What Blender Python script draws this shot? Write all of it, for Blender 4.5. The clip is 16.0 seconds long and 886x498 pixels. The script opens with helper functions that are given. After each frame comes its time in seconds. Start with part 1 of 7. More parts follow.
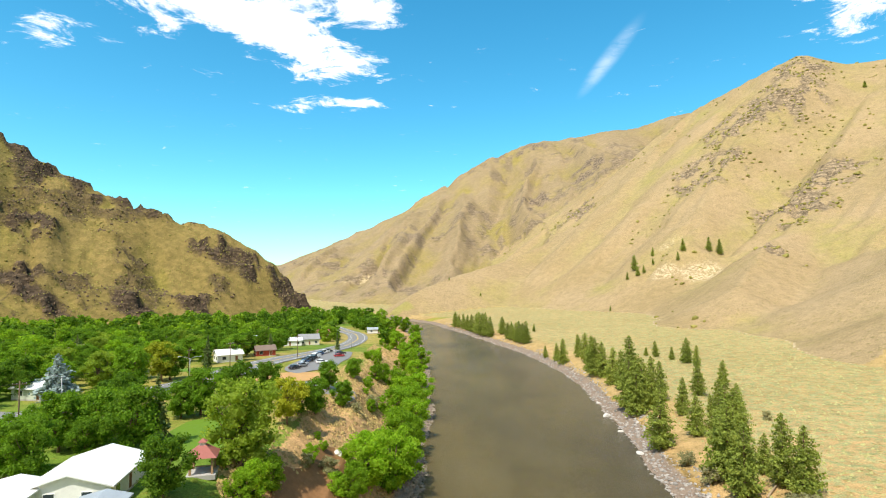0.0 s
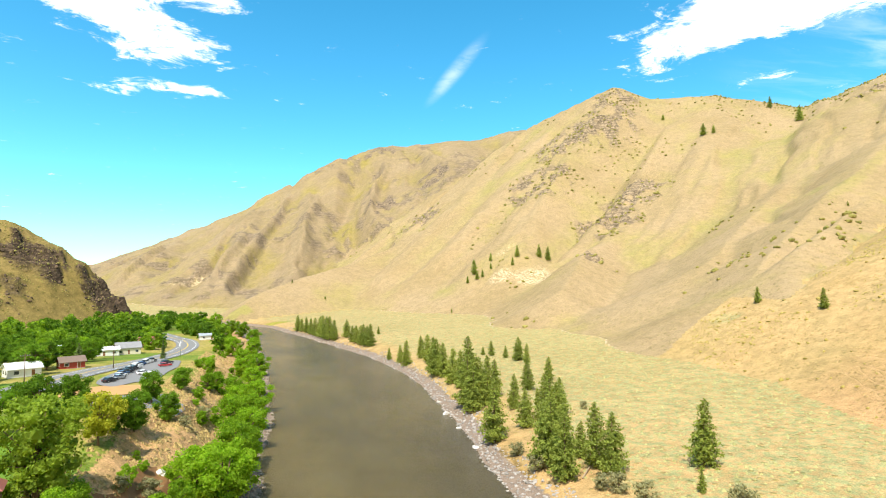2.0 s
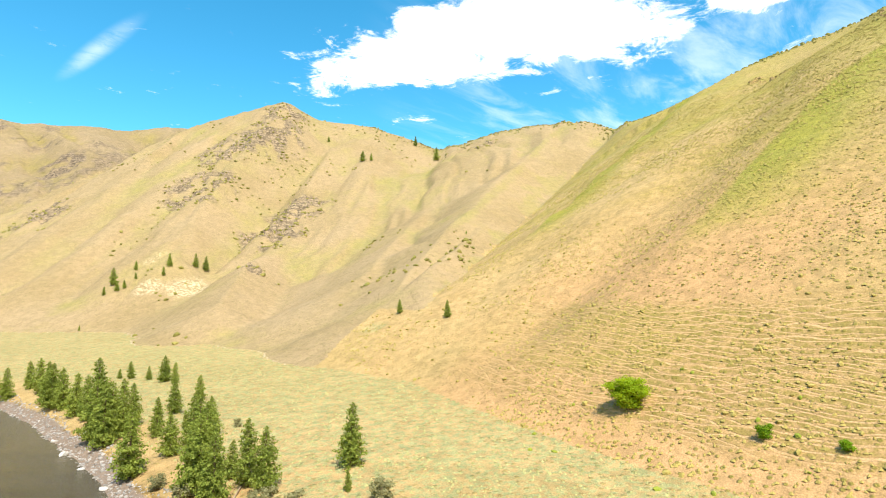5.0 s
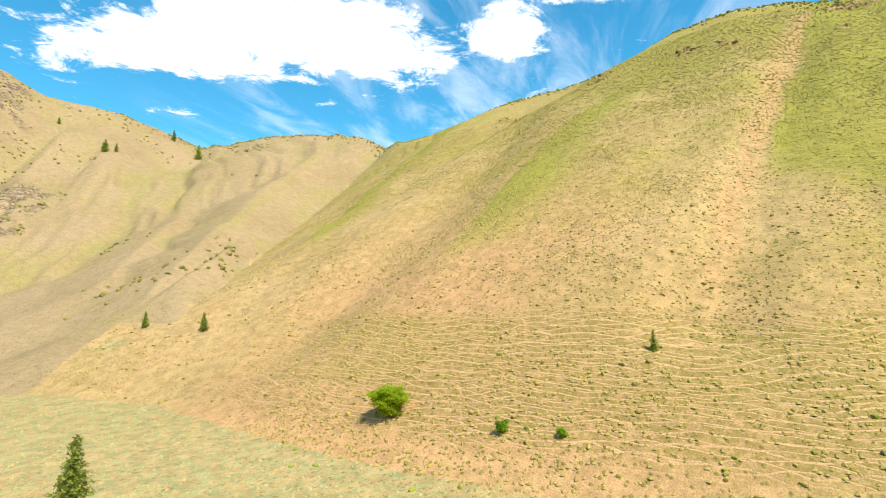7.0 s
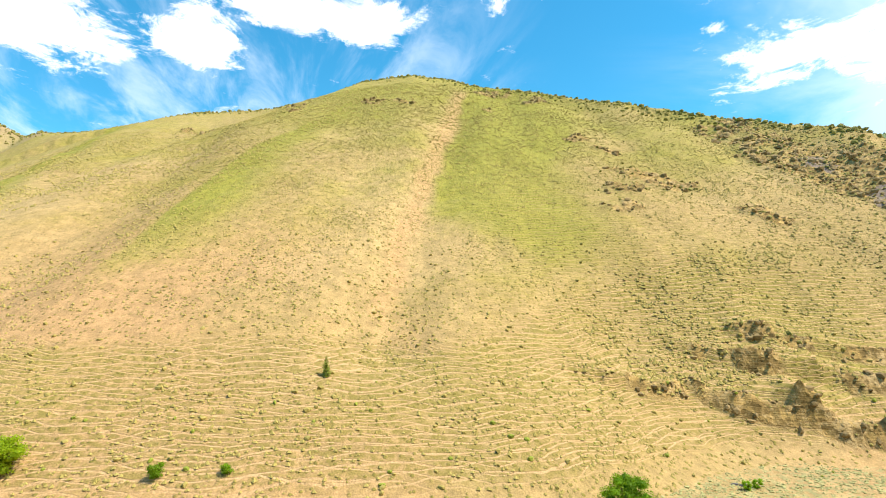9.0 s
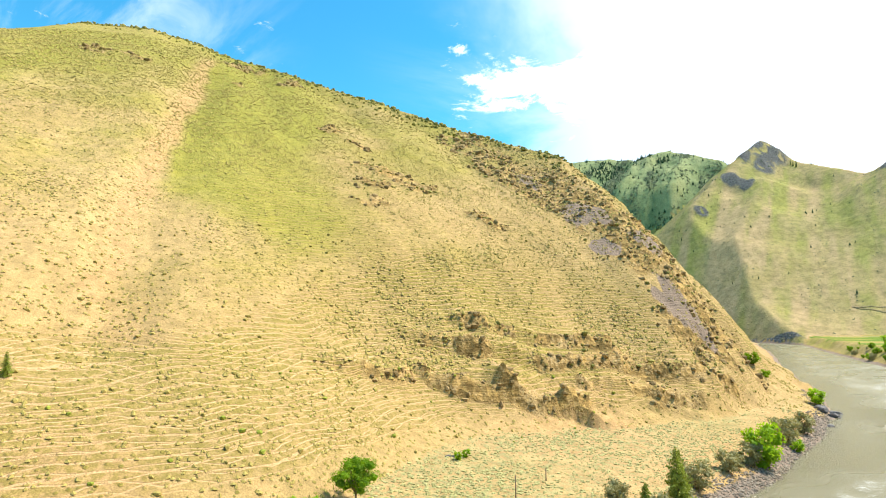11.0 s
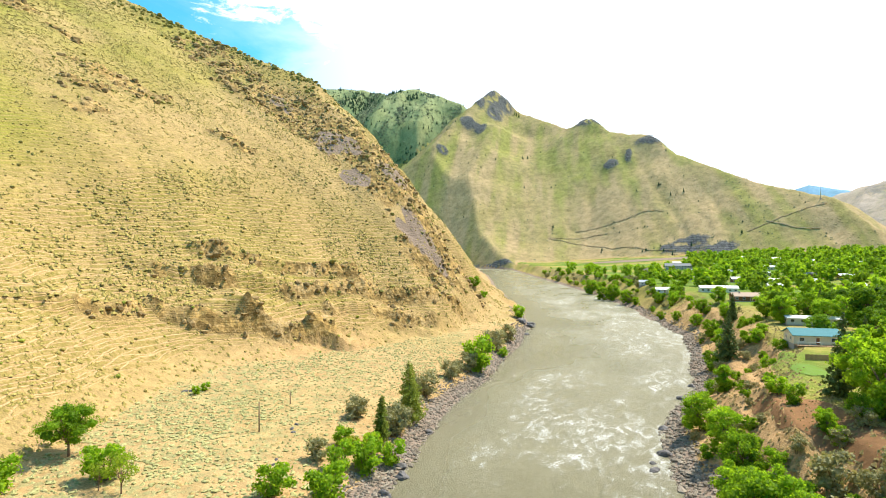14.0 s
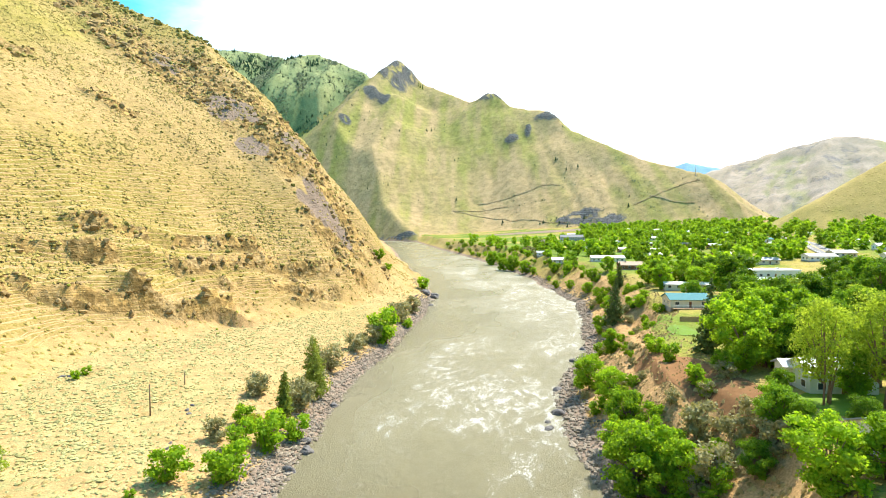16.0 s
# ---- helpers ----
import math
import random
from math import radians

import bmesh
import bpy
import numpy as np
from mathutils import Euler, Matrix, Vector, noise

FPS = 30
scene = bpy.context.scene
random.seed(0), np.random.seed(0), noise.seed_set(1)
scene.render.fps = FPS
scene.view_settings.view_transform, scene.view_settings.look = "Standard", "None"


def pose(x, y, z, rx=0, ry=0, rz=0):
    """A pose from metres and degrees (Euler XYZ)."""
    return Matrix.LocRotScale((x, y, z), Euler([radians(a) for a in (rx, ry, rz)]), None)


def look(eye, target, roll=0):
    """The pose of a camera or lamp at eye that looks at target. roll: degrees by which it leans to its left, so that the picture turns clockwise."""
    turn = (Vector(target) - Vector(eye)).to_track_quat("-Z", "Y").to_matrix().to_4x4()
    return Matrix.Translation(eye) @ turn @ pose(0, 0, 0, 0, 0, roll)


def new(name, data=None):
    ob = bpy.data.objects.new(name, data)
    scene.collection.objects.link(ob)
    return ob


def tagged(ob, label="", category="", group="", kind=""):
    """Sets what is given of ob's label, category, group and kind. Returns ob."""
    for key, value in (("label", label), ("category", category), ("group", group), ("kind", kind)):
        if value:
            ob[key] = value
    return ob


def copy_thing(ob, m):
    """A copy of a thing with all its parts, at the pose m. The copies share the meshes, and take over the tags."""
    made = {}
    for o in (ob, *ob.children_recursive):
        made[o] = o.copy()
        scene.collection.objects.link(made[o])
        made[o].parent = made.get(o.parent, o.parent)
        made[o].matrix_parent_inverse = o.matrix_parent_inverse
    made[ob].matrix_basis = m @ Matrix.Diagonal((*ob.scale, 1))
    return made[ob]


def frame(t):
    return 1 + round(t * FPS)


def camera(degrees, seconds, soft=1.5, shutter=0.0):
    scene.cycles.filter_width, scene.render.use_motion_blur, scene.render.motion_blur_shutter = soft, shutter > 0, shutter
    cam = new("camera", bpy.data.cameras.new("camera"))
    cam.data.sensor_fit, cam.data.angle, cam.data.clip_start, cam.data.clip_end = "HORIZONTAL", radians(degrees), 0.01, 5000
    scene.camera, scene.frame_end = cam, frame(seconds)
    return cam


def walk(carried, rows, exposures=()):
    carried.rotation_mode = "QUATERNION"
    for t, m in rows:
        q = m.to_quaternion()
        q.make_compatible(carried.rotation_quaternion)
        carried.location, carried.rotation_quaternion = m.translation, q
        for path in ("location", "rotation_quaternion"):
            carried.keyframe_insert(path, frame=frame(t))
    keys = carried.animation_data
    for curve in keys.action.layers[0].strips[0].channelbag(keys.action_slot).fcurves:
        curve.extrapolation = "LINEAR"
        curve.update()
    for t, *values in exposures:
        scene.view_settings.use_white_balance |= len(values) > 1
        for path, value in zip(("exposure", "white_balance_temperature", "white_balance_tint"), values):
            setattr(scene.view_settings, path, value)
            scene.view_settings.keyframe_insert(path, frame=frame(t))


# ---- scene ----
cam = camera(77.6, 16.0, 1.1)

PATH = [
    (0.0, pose(0, 0, 46, 0, 0, -0.00) @ pose(0, 0, 0, 93.24, 0, 0) @ pose(0, 0, 0, 0, 0, -0.42)),
    (0.5, pose(0, 0, 46, 0, 0, -1.30) @ pose(0, 0, 0, 93.28, 0, 0) @ pose(0, 0, 0, 0, 0, -0.34)),
    (1.0, pose(0, 0, 46, 0, 0, -4.54) @ pose(0, 0, 0, 93.30, 0, 0) @ pose(0, 0, 0, 0, 0, -0.24)),
    (1.5, pose(0, 0, 46, 0, 0, -10.66) @ pose(0, 0, 0, 93.37, 0, 0) @ pose(0, 0, 0, 0, 0, -0.20)),
    (2.0, pose(0, 0, 46, 0, 0, -15.90) @ pose(0, 0, 0, 93.46, 0, 0) @ pose(0, 0, 0, 0, 0, -0.12)),
    (2.5, pose(0, 0, 46, 0, 0, -21.77) @ pose(0, 0, 0, 93.53, 0, 0) @ pose(0, 0, 0, 0, 0, -0.00)),
    (3.0, pose(0, 0, 46, 0, 0, -27.14) @ pose(0, 0, 0, 93.64, 0, 0) @ pose(0, 0, 0, 0, 0, 0.06)),
    (3.5, pose(0, 0, 46, 0, 0, -32.33) @ pose(0, 0, 0, 93.70, 0, 0) @ pose(0, 0, 0, 0, 0, 0.13)),
    (4.0, pose(0, 0, 46, 0, 0, -37.74) @ pose(0, 0, 0, 94.03, 0, 0) @ pose(0, 0, 0, 0, 0, 0.17)),
    (6.5, pose(0, 0, 46, 0, 0, -68.18) @ pose(0, 0, 0, 95.65, 0, 0) @ pose(0, 0, 0, 0, 0, 0.05)),
    (7.0, pose(0, 0, 46, 0, 0, -73.69) @ pose(0, 0, 0, 96.00, 0, 0) @ pose(0, 0, 0, 0, 0, 0.08)),
    (7.5, pose(0, 0, 46, 0, 0, -81.16) @ pose(0, 0, 0, 96.70, 0, 0) @ pose(0, 0, 0, 0, 0, 0.03)),
    (8.0, pose(0, 0, 46, 0, 0, -89.74) @ pose(0, 0, 0, 97.48, 0, 0) @ pose(0, 0, 0, 0, 0, 0.17)),
    (8.5, pose(0, 0, 46, 0, 0, -97.96) @ pose(0, 0, 0, 98.12, 0, 0) @ pose(0, 0, 0, 0, 0, 0.02)),
    (9.0, pose(0, 0, 46, 0, 0, -106.12) @ pose(0, 0, 0, 98.82, 0, 0) @ pose(0, 0, 0, 0, 0, -0.06)),
    (9.5, pose(0, 0, 46, 0, 0, -114.68) @ pose(0, 0, 0, 99.50, 0, 0) @ pose(0, 0, 0, 0, 0, -0.10)),
    (12.0, pose(0, 0, 46, 0, 0, -140.70) @ pose(0, 0, 0, 95.06, 0, 0) @ pose(0, 0, 0, 0, 0, 0.01)),
    (12.5, pose(0, 0, 46, 0, 0, -145.12) @ pose(0, 0, 0, 93.86, 0, 0) @ pose(0, 0, 0, 0, 0, -0.01)),
    (13.0, pose(0, 0, 46, 0, 0, -149.38) @ pose(0, 0, 0, 92.70, 0, 0) @ pose(0, 0, 0, 0, 0, -0.03)),
    (13.5, pose(0, 0, 46, 0, 0, -153.83) @ pose(0, 0, 0, 91.53, 0, 0) @ pose(0, 0, 0, 0, 0, -0.10)),
    (14.0, pose(0, 0, 46, 0, 0, -157.86) @ pose(0, 0, 0, 90.27, 0, 0) @ pose(0, 0, 0, 0, 0, -0.11)),
    (14.5, pose(0, 0, 46, 0, 0, -161.63) @ pose(0, 0, 0, 89.02, 0, 0) @ pose(0, 0, 0, 0, 0, -0.16)),
    (15.0, pose(0, 0, 46, 0, 0, -164.70) @ pose(0, 0, 0, 87.79, 0, 0) @ pose(0, 0, 0, 0, 0, -0.25)),
    (15.5, pose(0, 0, 46, 0, 0, -165.82) @ pose(0, 0, 0, 87.32, 0, 0) @ pose(0, 0, 0, 0, 0, -0.18)),
    (16.0, pose(0, 0, 46, 0, 0, -167.77) @ pose(0, 0, 0, 87.37, 0, 0) @ pose(0, 0, 0, 0, 0, -0.15)),
]
EXPOSURE = [(0.0, 0.25), (1.5, 0.38), (3.5, 0.65), (6.5, 0.27), (7.5, 0.27), (9.5, 0.47), (12.0, 0.60), (12.7, 0.54), (14.0, 0.58), (16.0, 0.88)]
walk(cam, PATH, EXPOSURE)

# ---------------------------------------------------------------- light
SUN_AZ, SUN_EL = 212.0, 58.0          # degrees, clockwise from the y axis
sun_way = Vector((math.sin(radians(SUN_AZ)) * math.cos(radians(SUN_EL)), math.cos(radians(SUN_AZ)) * math.cos(radians(SUN_EL)), math.sin(radians(SUN_EL))))
sun = new("sun", bpy.data.lights.new("sun", "SUN"))
sun.data.energy, sun.data.angle, sun.data.color = 5.0, radians(0.55), (1.0, 0.93, 0.82)
sun.matrix_world = look(sun_way * 900, (0, 0, 0))


def node(tree, kind, at=None, **values):
    n = tree.nodes.new(kind)
    for key, value in values.items():
        if key in n.inputs.keys():
            n.inputs[key].default_value = value
        else:
            setattr(n, key, value)
    return n


def math_node(tree, op, a, b=None, c=None, clamp=False):
    n = tree.nodes.new("ShaderNodeMath")
    n.operation, n.use_clamp = op, clamp
    for k, v in enumerate((a, b, c)):
        if v is None:
            continue
        if isinstance(v, (int, float)):
            n.inputs[k].default_value = v
        else:
            tree.links.new(v, n.inputs[k])
    return n.outputs[0]


def mix_node(tree, fac, a, b, blend="MIX"):
    n = tree.nodes.new("ShaderNodeMix")
    n.data_type, n.blend_type, n.clamp_factor = "RGBA", blend, True
    for k, v in ((0, fac), (6, a), (7, b)):
        if isinstance(v, (int, float)):
            n.inputs[k].default_value = v
        elif isinstance(v, tuple):
            n.inputs[k].default_value = (*v, 1.0)[:4]
        else:
            tree.links.new(v, n.inputs[k])
    return n.outputs[2]


def noise_node(tree, vec, scale, detail=4.0, rough=0.55, distort=0.0):
    n = tree.nodes.new("ShaderNodeTexNoise")
    n.inputs["Scale"].default_value, n.inputs["Detail"].default_value = scale, detail
    n.inputs["Roughness"].default_value, n.inputs["Distortion"].default_value = rough, distort
    if vec is not None:
        tree.links.new(vec, n.inputs["Vector"])
    return n.outputs["Fac"]


def ramp(tree, fac, lo, hi, a=0.0, b=1.0):
    n = tree.nodes.new("ShaderNodeMapRange")
    n.interpolation_type = "SMOOTHSTEP"
    for k, v in zip(("From Min", "From Max", "To Min", "To Max"), (lo, hi, a, b)):
        n.inputs[k].default_value = v
    tree.links.new(fac, n.inputs["Value"])
    return n.outputs["Result"]


# clouds: azimuth, height in degrees, reach, weight
CLOUDS = [(-29, 25.5, 0.24, 0.34), (-24, 25.0, 0.28, 0.50), (-20.5, 24.4, 0.26, 0.44), (-17, 24.2, 0.26, 0.46), (-13.5, 22.4, 0.32, 0.54), (-11, 20.8, 0.28, 0.54), (-10.5, 26.5, 0.26, 0.42), (-6.5, 26, 0.2, 0.36), (-15, 17.3, 0.2, 0.46), (-11.5, 18.0, 0.2, 0.36), (-8.3, 17.9, 0.22, 0.46),
          (-28.2, 22.6, 0.14, 0.36), (-37.3, 19.7, 0.18, 0.44), (-34.9, 21.3, 0.20, 0.46), (-20, 29, 0.4, 0.4), (37.5, 20.6, 0.28, 0.52), (41, 23.5, 0.32, 0.50), (45, 22.5, 0.32, 0.50), (49, 24.3, 0.36, 0.50), (54, 25.5, 0.34, 0.46), (59, 25.5, 0.34, 0.48), (64.5, 24.5, 0.28, 0.44),
          (69.5, 23.4, 0.24, 0.44), (66.6, 26, 0.26, 0.46), (77, 26.0, 0.26, 0.46), (80, 27.8, 0.22, 0.40), (85, 31, 0.24, 0.42), (92, 31, 0.24, 0.46), (97, 31, 0.24, 0.46), (100, 31.5, 0.2, 0.40), (66.5, 20.6, 0.16, 0.36), (46, 18.2, 0.18, 0.34), (115, 33.5, 0.2, 0.36), (48, 27, 0.26, 0.36), (54, 29, 0.28, 0.40), (60, 29, 0.28, 0.40), (66, 29, 0.24, 0.36), (52, 22, 0.24, 0.34), (58, 22, 0.24, 0.34), (72, 25.5, 0.2, 0.3), (82, 26.5, 0.22, 0.36),
          (135.2, 21.8, 0.22, 0.42), (139.5, 24.3, 0.26, 0.46), (143, 24.0, 0.30, 0.50), (133.9, 27.6, 0.1, 0.26), (137.3, 26.9, 0.12, 0.30), (150, 22, 0.5, 0.50), (162, 27, 0.6, 0.48), (156, 25, 0.4, 0.4)]
world = bpy.data.worlds.new("sky")
scene.world = world
world.use_nodes = True
wt = world.node_tree
wt.nodes.clear()
sky = node(wt, "ShaderNodeTexSky", sky_type="NISHITA", sun_disc=False, sun_elevation=radians(SUN_EL), sun_rotation=radians(SUN_AZ), air_density=1.0, dust_density=0.2, ozone_density=1.0)
tint = node(wt, "ShaderNodeHueSaturation", Saturation=1.2, Value=1.2)
wt.links.new(mix_node(wt, 1.0, sky.outputs[0], (0.78, 1.22, 1.18), "MULTIPLY"), tint.inputs["Color"])
co = node(wt, "ShaderNodeTexCoord").outputs["Generated"]
sep = node(wt, "ShaderNodeSeparateXYZ")
wt.links.new(co, sep.inputs[0])
up = math_node(wt, "MAXIMUM", sep.outputs["Z"], 0.06)
flat = node(wt, "ShaderNodeCombineXYZ")
wt.links.new(math_node(wt, "DIVIDE", sep.outputs["X"], up), flat.inputs[0])
wt.links.new(math_node(wt, "DIVIDE", sep.outputs["Y"], up), flat.inputs[1])
puff = math_node(wt, "MULTIPLY_ADD", noise_node(wt, flat.outputs[0], 5.0, 12.0, 0.70, 0.4), 2.5, -0.84)
total = puff
for az, el, reach, weight in CLOUDS:
    far = 1 / math.tan(radians(el))
    gap = node(wt, "ShaderNodeVectorMath", operation="DISTANCE")
    wt.links.new(flat.outputs[0], gap.inputs[0])
    gap.inputs[1].default_value = (far * math.sin(radians(az)), far * math.cos(radians(az)), 0)
    total = math_node(wt, "ADD", total, ramp(wt, gap.outputs["Value"], 0.0, reach * 1.25, weight, 0.0))
body = ramp(wt, total, 0.72, 1.12)
# a thin veil that thickens towards the sun's side
veil_noise = noise_node(wt, flat.outputs[0], 0.9, 6.0, 0.6, 0.8)
toward = node(wt, "ShaderNodeVectorMath", operation="DOT_PRODUCT")
wt.links.new(co, toward.inputs[0])
toward.inputs[1].default_value = (math.sin(radians(205)) * 0.92, math.cos(radians(205)) * 0.92, 0.39)
veil = math_node(wt, "MULTIPLY", ramp(wt, toward.outputs["Value"], 0.25, 0.85), ramp(wt, math_node(wt, "ADD", veil_noise, ramp(wt, toward.outputs["Value"], 0.4, 0.8, 0.0, 0.6)), 0.40, 0.8))
# thin high streaks over the eastern hills
drawn = node(wt, "ShaderNodeMapping")
wt.links.new(flat.outputs[0], drawn.inputs["Vector"])
drawn.inputs["Rotation"].default_value, drawn.inputs["Scale"].default_value = (0, 0, radians(28)), (1.0, 3.4, 1.0)
eastward = node(wt, "ShaderNodeVectorMath", operation="DOT_PRODUCT")
wt.links.new(co, eastward.inputs[0])
eastward.inputs[1].default_value = (math.sin(radians(80)) * 0.93, math.cos(radians(80)) * 0.93, 0.36)
streak = math_node(wt, "MULTIPLY", ramp(wt, eastward.outputs["Value"], 0.80, 0.97), ramp(wt, noise_node(wt, drawn.outputs[0], 1.1, 9.0, 0.62, 0.6), 0.42, 0.72))
line_gap = node(wt, "ShaderNodeVectorMath", operation="DISTANCE")
slant = node(wt, "ShaderNodeMapping")
wt.links.new(flat.outputs[0], slant.inputs["Vector"])
slant.inputs["Rotation"].default_value, slant.inputs["Scale"].default_value = (0, 0, radians(-1)), (9.0, 1.0, 1.0)
wt.links.new(slant.outputs[0], line_gap.inputs[0])
line_gap.inputs[1].default_value = (9.0 * 0.765, 2.40, 0)
streak = math_node(wt, "ADD", streak, math_node(wt, "MULTIPLY", ramp(wt, line_gap.outputs["Value"], 0.0, 0.55, 1.0, 0.0), ramp(wt, puff, -0.3, 0.7)))
white = mix_node(wt, math_node(wt, "MULTIPLY", streak, 0.42, clamp=True), tint.outputs[0], (8.0, 8.6, 9.4))
white = mix_node(wt, body, white, (9.0, 9.2, 9.6))
white = mix_node(wt, math_node(wt, "MULTIPLY", veil, 0.85), white, (9.0, 9.2, 9.5))
bg = node(wt, "ShaderNodeBackground", Strength=0.13)
wt.links.new(white, bg.inputs["Color"])
wt.links.new(bg.outputs[0], node(wt, "ShaderNodeOutputWorld").inputs["Surface"])

# ---------------------------------------------------------------- materials
def material(name, rough=0.8, spec=0.3, metal=0.0):
    m = bpy.data.materials.new(name)
    m.use_nodes = True
    t = m.node_tree
    b = t.nodes["Principled BSDF"]
    b.inputs["Roughness"].default_value, b.inputs["Metallic"].default_value = rough, metal
    b.inputs["Specular IOR Level"].default_value = spec
    return m, t, b


def bump_into(t, b, height, strength=0.5, distance=0.1):
    n = t.nodes.new("ShaderNodeBump")
    n.inputs["Strength"].default_value, n.inputs["Distance"].default_value = strength, distance
    t.links.new(height, n.inputs["Height"])
    t.links.new(n.outputs[0], b.inputs["Normal"])


def plain(name, colour, rough=0.7, spec=0.3, metal=0.0, grain=12.0, vary=0.25, bump=0.02):
    """A surface of one paint or stuff, with grain and blotches of wear."""
    m, t, b = material(name, rough, spec, metal)
    pos = t.nodes.new("ShaderNodeTexCoord").outputs["Object"]
    n1, n2 = noise_node(t, pos, grain, 5), noise_node(t, pos, grain * 0.12, 3)
    f = math_node(t, "ADD", math_node(t, "MULTIPLY", n1, vary), math_node(t, "MULTIPLY", n2, vary))
    f = math_node(t, "ADD", f, 1 - vary)
    dark = mix_node(t, 1.0, colour, (0, 0, 0))
    grey = t.nodes.new("ShaderNodeCombineColor")
    for k in range(3):
        t.links.new(f, grey.inputs[k])
    t.links.new(mix_node(t, 1.0, colour, grey.outputs[0], "MULTIPLY"), b.inputs["Base Color"])
    t.links.new(ramp(t, n2, 0.3, 0.7, max(0.02, rough - 0.12), min(1, rough + 0.12)), b.inputs["Roughness"])
    if bump:
        bump_into(t, b, n1, 0.4, bump)
    return m


def land(name, dry, soil, green, sage, rock, steps=0.0, dots=0.5, dot_size=2.2, bare=0.60, grain=1.0, blotch=0.40):
    """Open land: dry grass, bare soil, green grass, sage and rock, laid by the cover attribute and broken up by noise."""
    m, t, b = material(name, 0.95, 0.1)
    pos = t.nodes.new("ShaderNodeNewGeometry").outputs["Position"]
    att = node(t, "ShaderNodeAttribute", attribute_name="cover")
    chan = node(t, "ShaderNodeSeparateColor")
    t.links.new(att.outputs["Color"], chan.inputs[0])
    r, g, s, a = chan.outputs[0], chan.outputs[1], chan.outputs[2], att.outputs["Alpha"]
    mk = node(t, "ShaderNodeSeparateColor")
    marks_at = node(t, "ShaderNodeAttribute", attribute_name="marks")
    t.links.new(marks_at.outputs["Color"], mk.inputs[0])
    big, mid = noise_node(t, pos, 0.012 * (0.5 + 0.5 * grain), 5, 0.6), noise_node(t, pos, 0.07 * grain, 6, 0.65)
    fine, tiny = noise_node(t, pos, 0.55 * grain, 6, 0.68), noise_node(t, pos, 3.0 * grain, 4, 0.65)
    rough_edge = math_node(t, "MULTIPLY_ADD", math_node(t, "ADD", mid, fine), 0.7, -0.7)
    def broken(v, lo=0.25, hi=0.75):
        return ramp(t, math_node(t, "ADD", v, rough_edge), lo, hi)
    col = mix_node(t, ramp(t, big, 0.35, 0.68), dry, tuple(c * k for c, k in zip(dry, (0.86, 0.86, 0.78))))
    col = mix_node(t, broken(a, 0.2, 0.9), col, soil)
    col = mix_node(t, broken(g, 0.15, 1.0), col, mix_node(t, mid, green, tuple(c * k for c, k in zip(green, (1.35, 1.15, 0.9)))))
    col = mix_node(t, math_node(t, "MULTIPLY", broken(s, 0.1, 0.9), ramp(t, fine, 0.42, 0.6)), col, sage)
    height = math_node(t, "MULTIPLY_ADD", fine, 0.8, math_node(t, "MULTIPLY", tiny, 0.2))
    col = mix_node(t, broken(mk.outputs[2], 0.2, 0.8), col, mix_node(t, fine, (0.075, 0.15, 0.015), (0.17, 0.24, 0.035)))
    if dots:
        vor = node(t, "ShaderNodeTexVoronoi", feature="F1", distance="EUCLIDEAN", Scale=1 / dot_size, Randomness=1.0)
        t.links.new(pos, vor.inputs["Vector"])
        spot = math_node(t, "MULTIPLY", ramp(t, vor.outputs["Distance"], 0.16, 0.34, 1.0, 0.0), ramp(t, math_node(t, "ADD", mid, math_node(t, "MULTIPLY", vor.outputs["Color"], 0.3)), 0.44, 0.66))
        col = mix_node(t, math_node(t, "MULTIPLY", math_node(t, "MULTIPLY", spot, dots), mk.outputs[1]), col, tuple(c * k for c, k in zip(green, (0.78, 0.74, 0.55))))
        height = math_node(t, "ADD", height, math_node(t, "MULTIPLY", spot, 0.8))
    scrub = node(t, "ShaderNodeTexVoronoi", feature="F1", Scale=1 / (dot_size * 2.6), Randomness=1.0)
    t.links.new(pos, scrub.inputs["Vector"])
    near_rock = ramp(t, math_node(t, "ADD", math_node(t, "MULTIPLY", r, 0.55), math_node(t, "ADD", math_node(t, "MULTIPLY", big, 0.45), math_node(t, "MULTIPLY", mid, 0.35))), 0.44, 0.62)
    clump = math_node(t, "MULTIPLY", ramp(t, scrub.outputs["Distance"], 0.14, 0.36, 1.0, 0.0), near_rock)
    col = mix_node(t, math_node(t, "MULTIPLY", clump, 0.5), col, tuple(c * k for c, k in zip(green, (0.55, 0.52, 0.5))))
    patch = noise_node(t, pos, 0.22 * grain, 6, 0.7)
    col = mix_node(t, blotch, col, mix_node(t, 1.0, col, mix_node(t, ramp(t, patch, 0.36, 0.64), (0.74, 0.76, 0.70), (1.18, 1.15, 1.12)), "MULTIPLY"))
    if steps:
        sp = node(t, "ShaderNodeSeparateXYZ")
        t.links.new(pos, sp.inputs[0])
        lines = None
        for period, scale, push in ((1.5, 0.030, 11.0), (1.9, 0.026, -14.0)):
            warp = math_node(t, "MULTIPLY_ADD", noise_node(t, pos, scale, 2, 0.4), push, math_node(t, "MULTIPLY", noise_node(t, pos, 0.16, 3, 0.5), 0.8))
            w = math_node(t, "SINE", math_node(t, "MULTIPLY", math_node(t, "ADD", sp.outputs["Z"], warp), 2 * math.pi / period))
            w = ramp(t, w, 0.76, 0.98)
            lines = w if lines is None else math_node(t, "MAXIMUM", lines, w)
        lines = math_node(t, "MULTIPLY", lines, ramp(t, fine, 0.30, 0.50))
        where = mk.outputs[0]
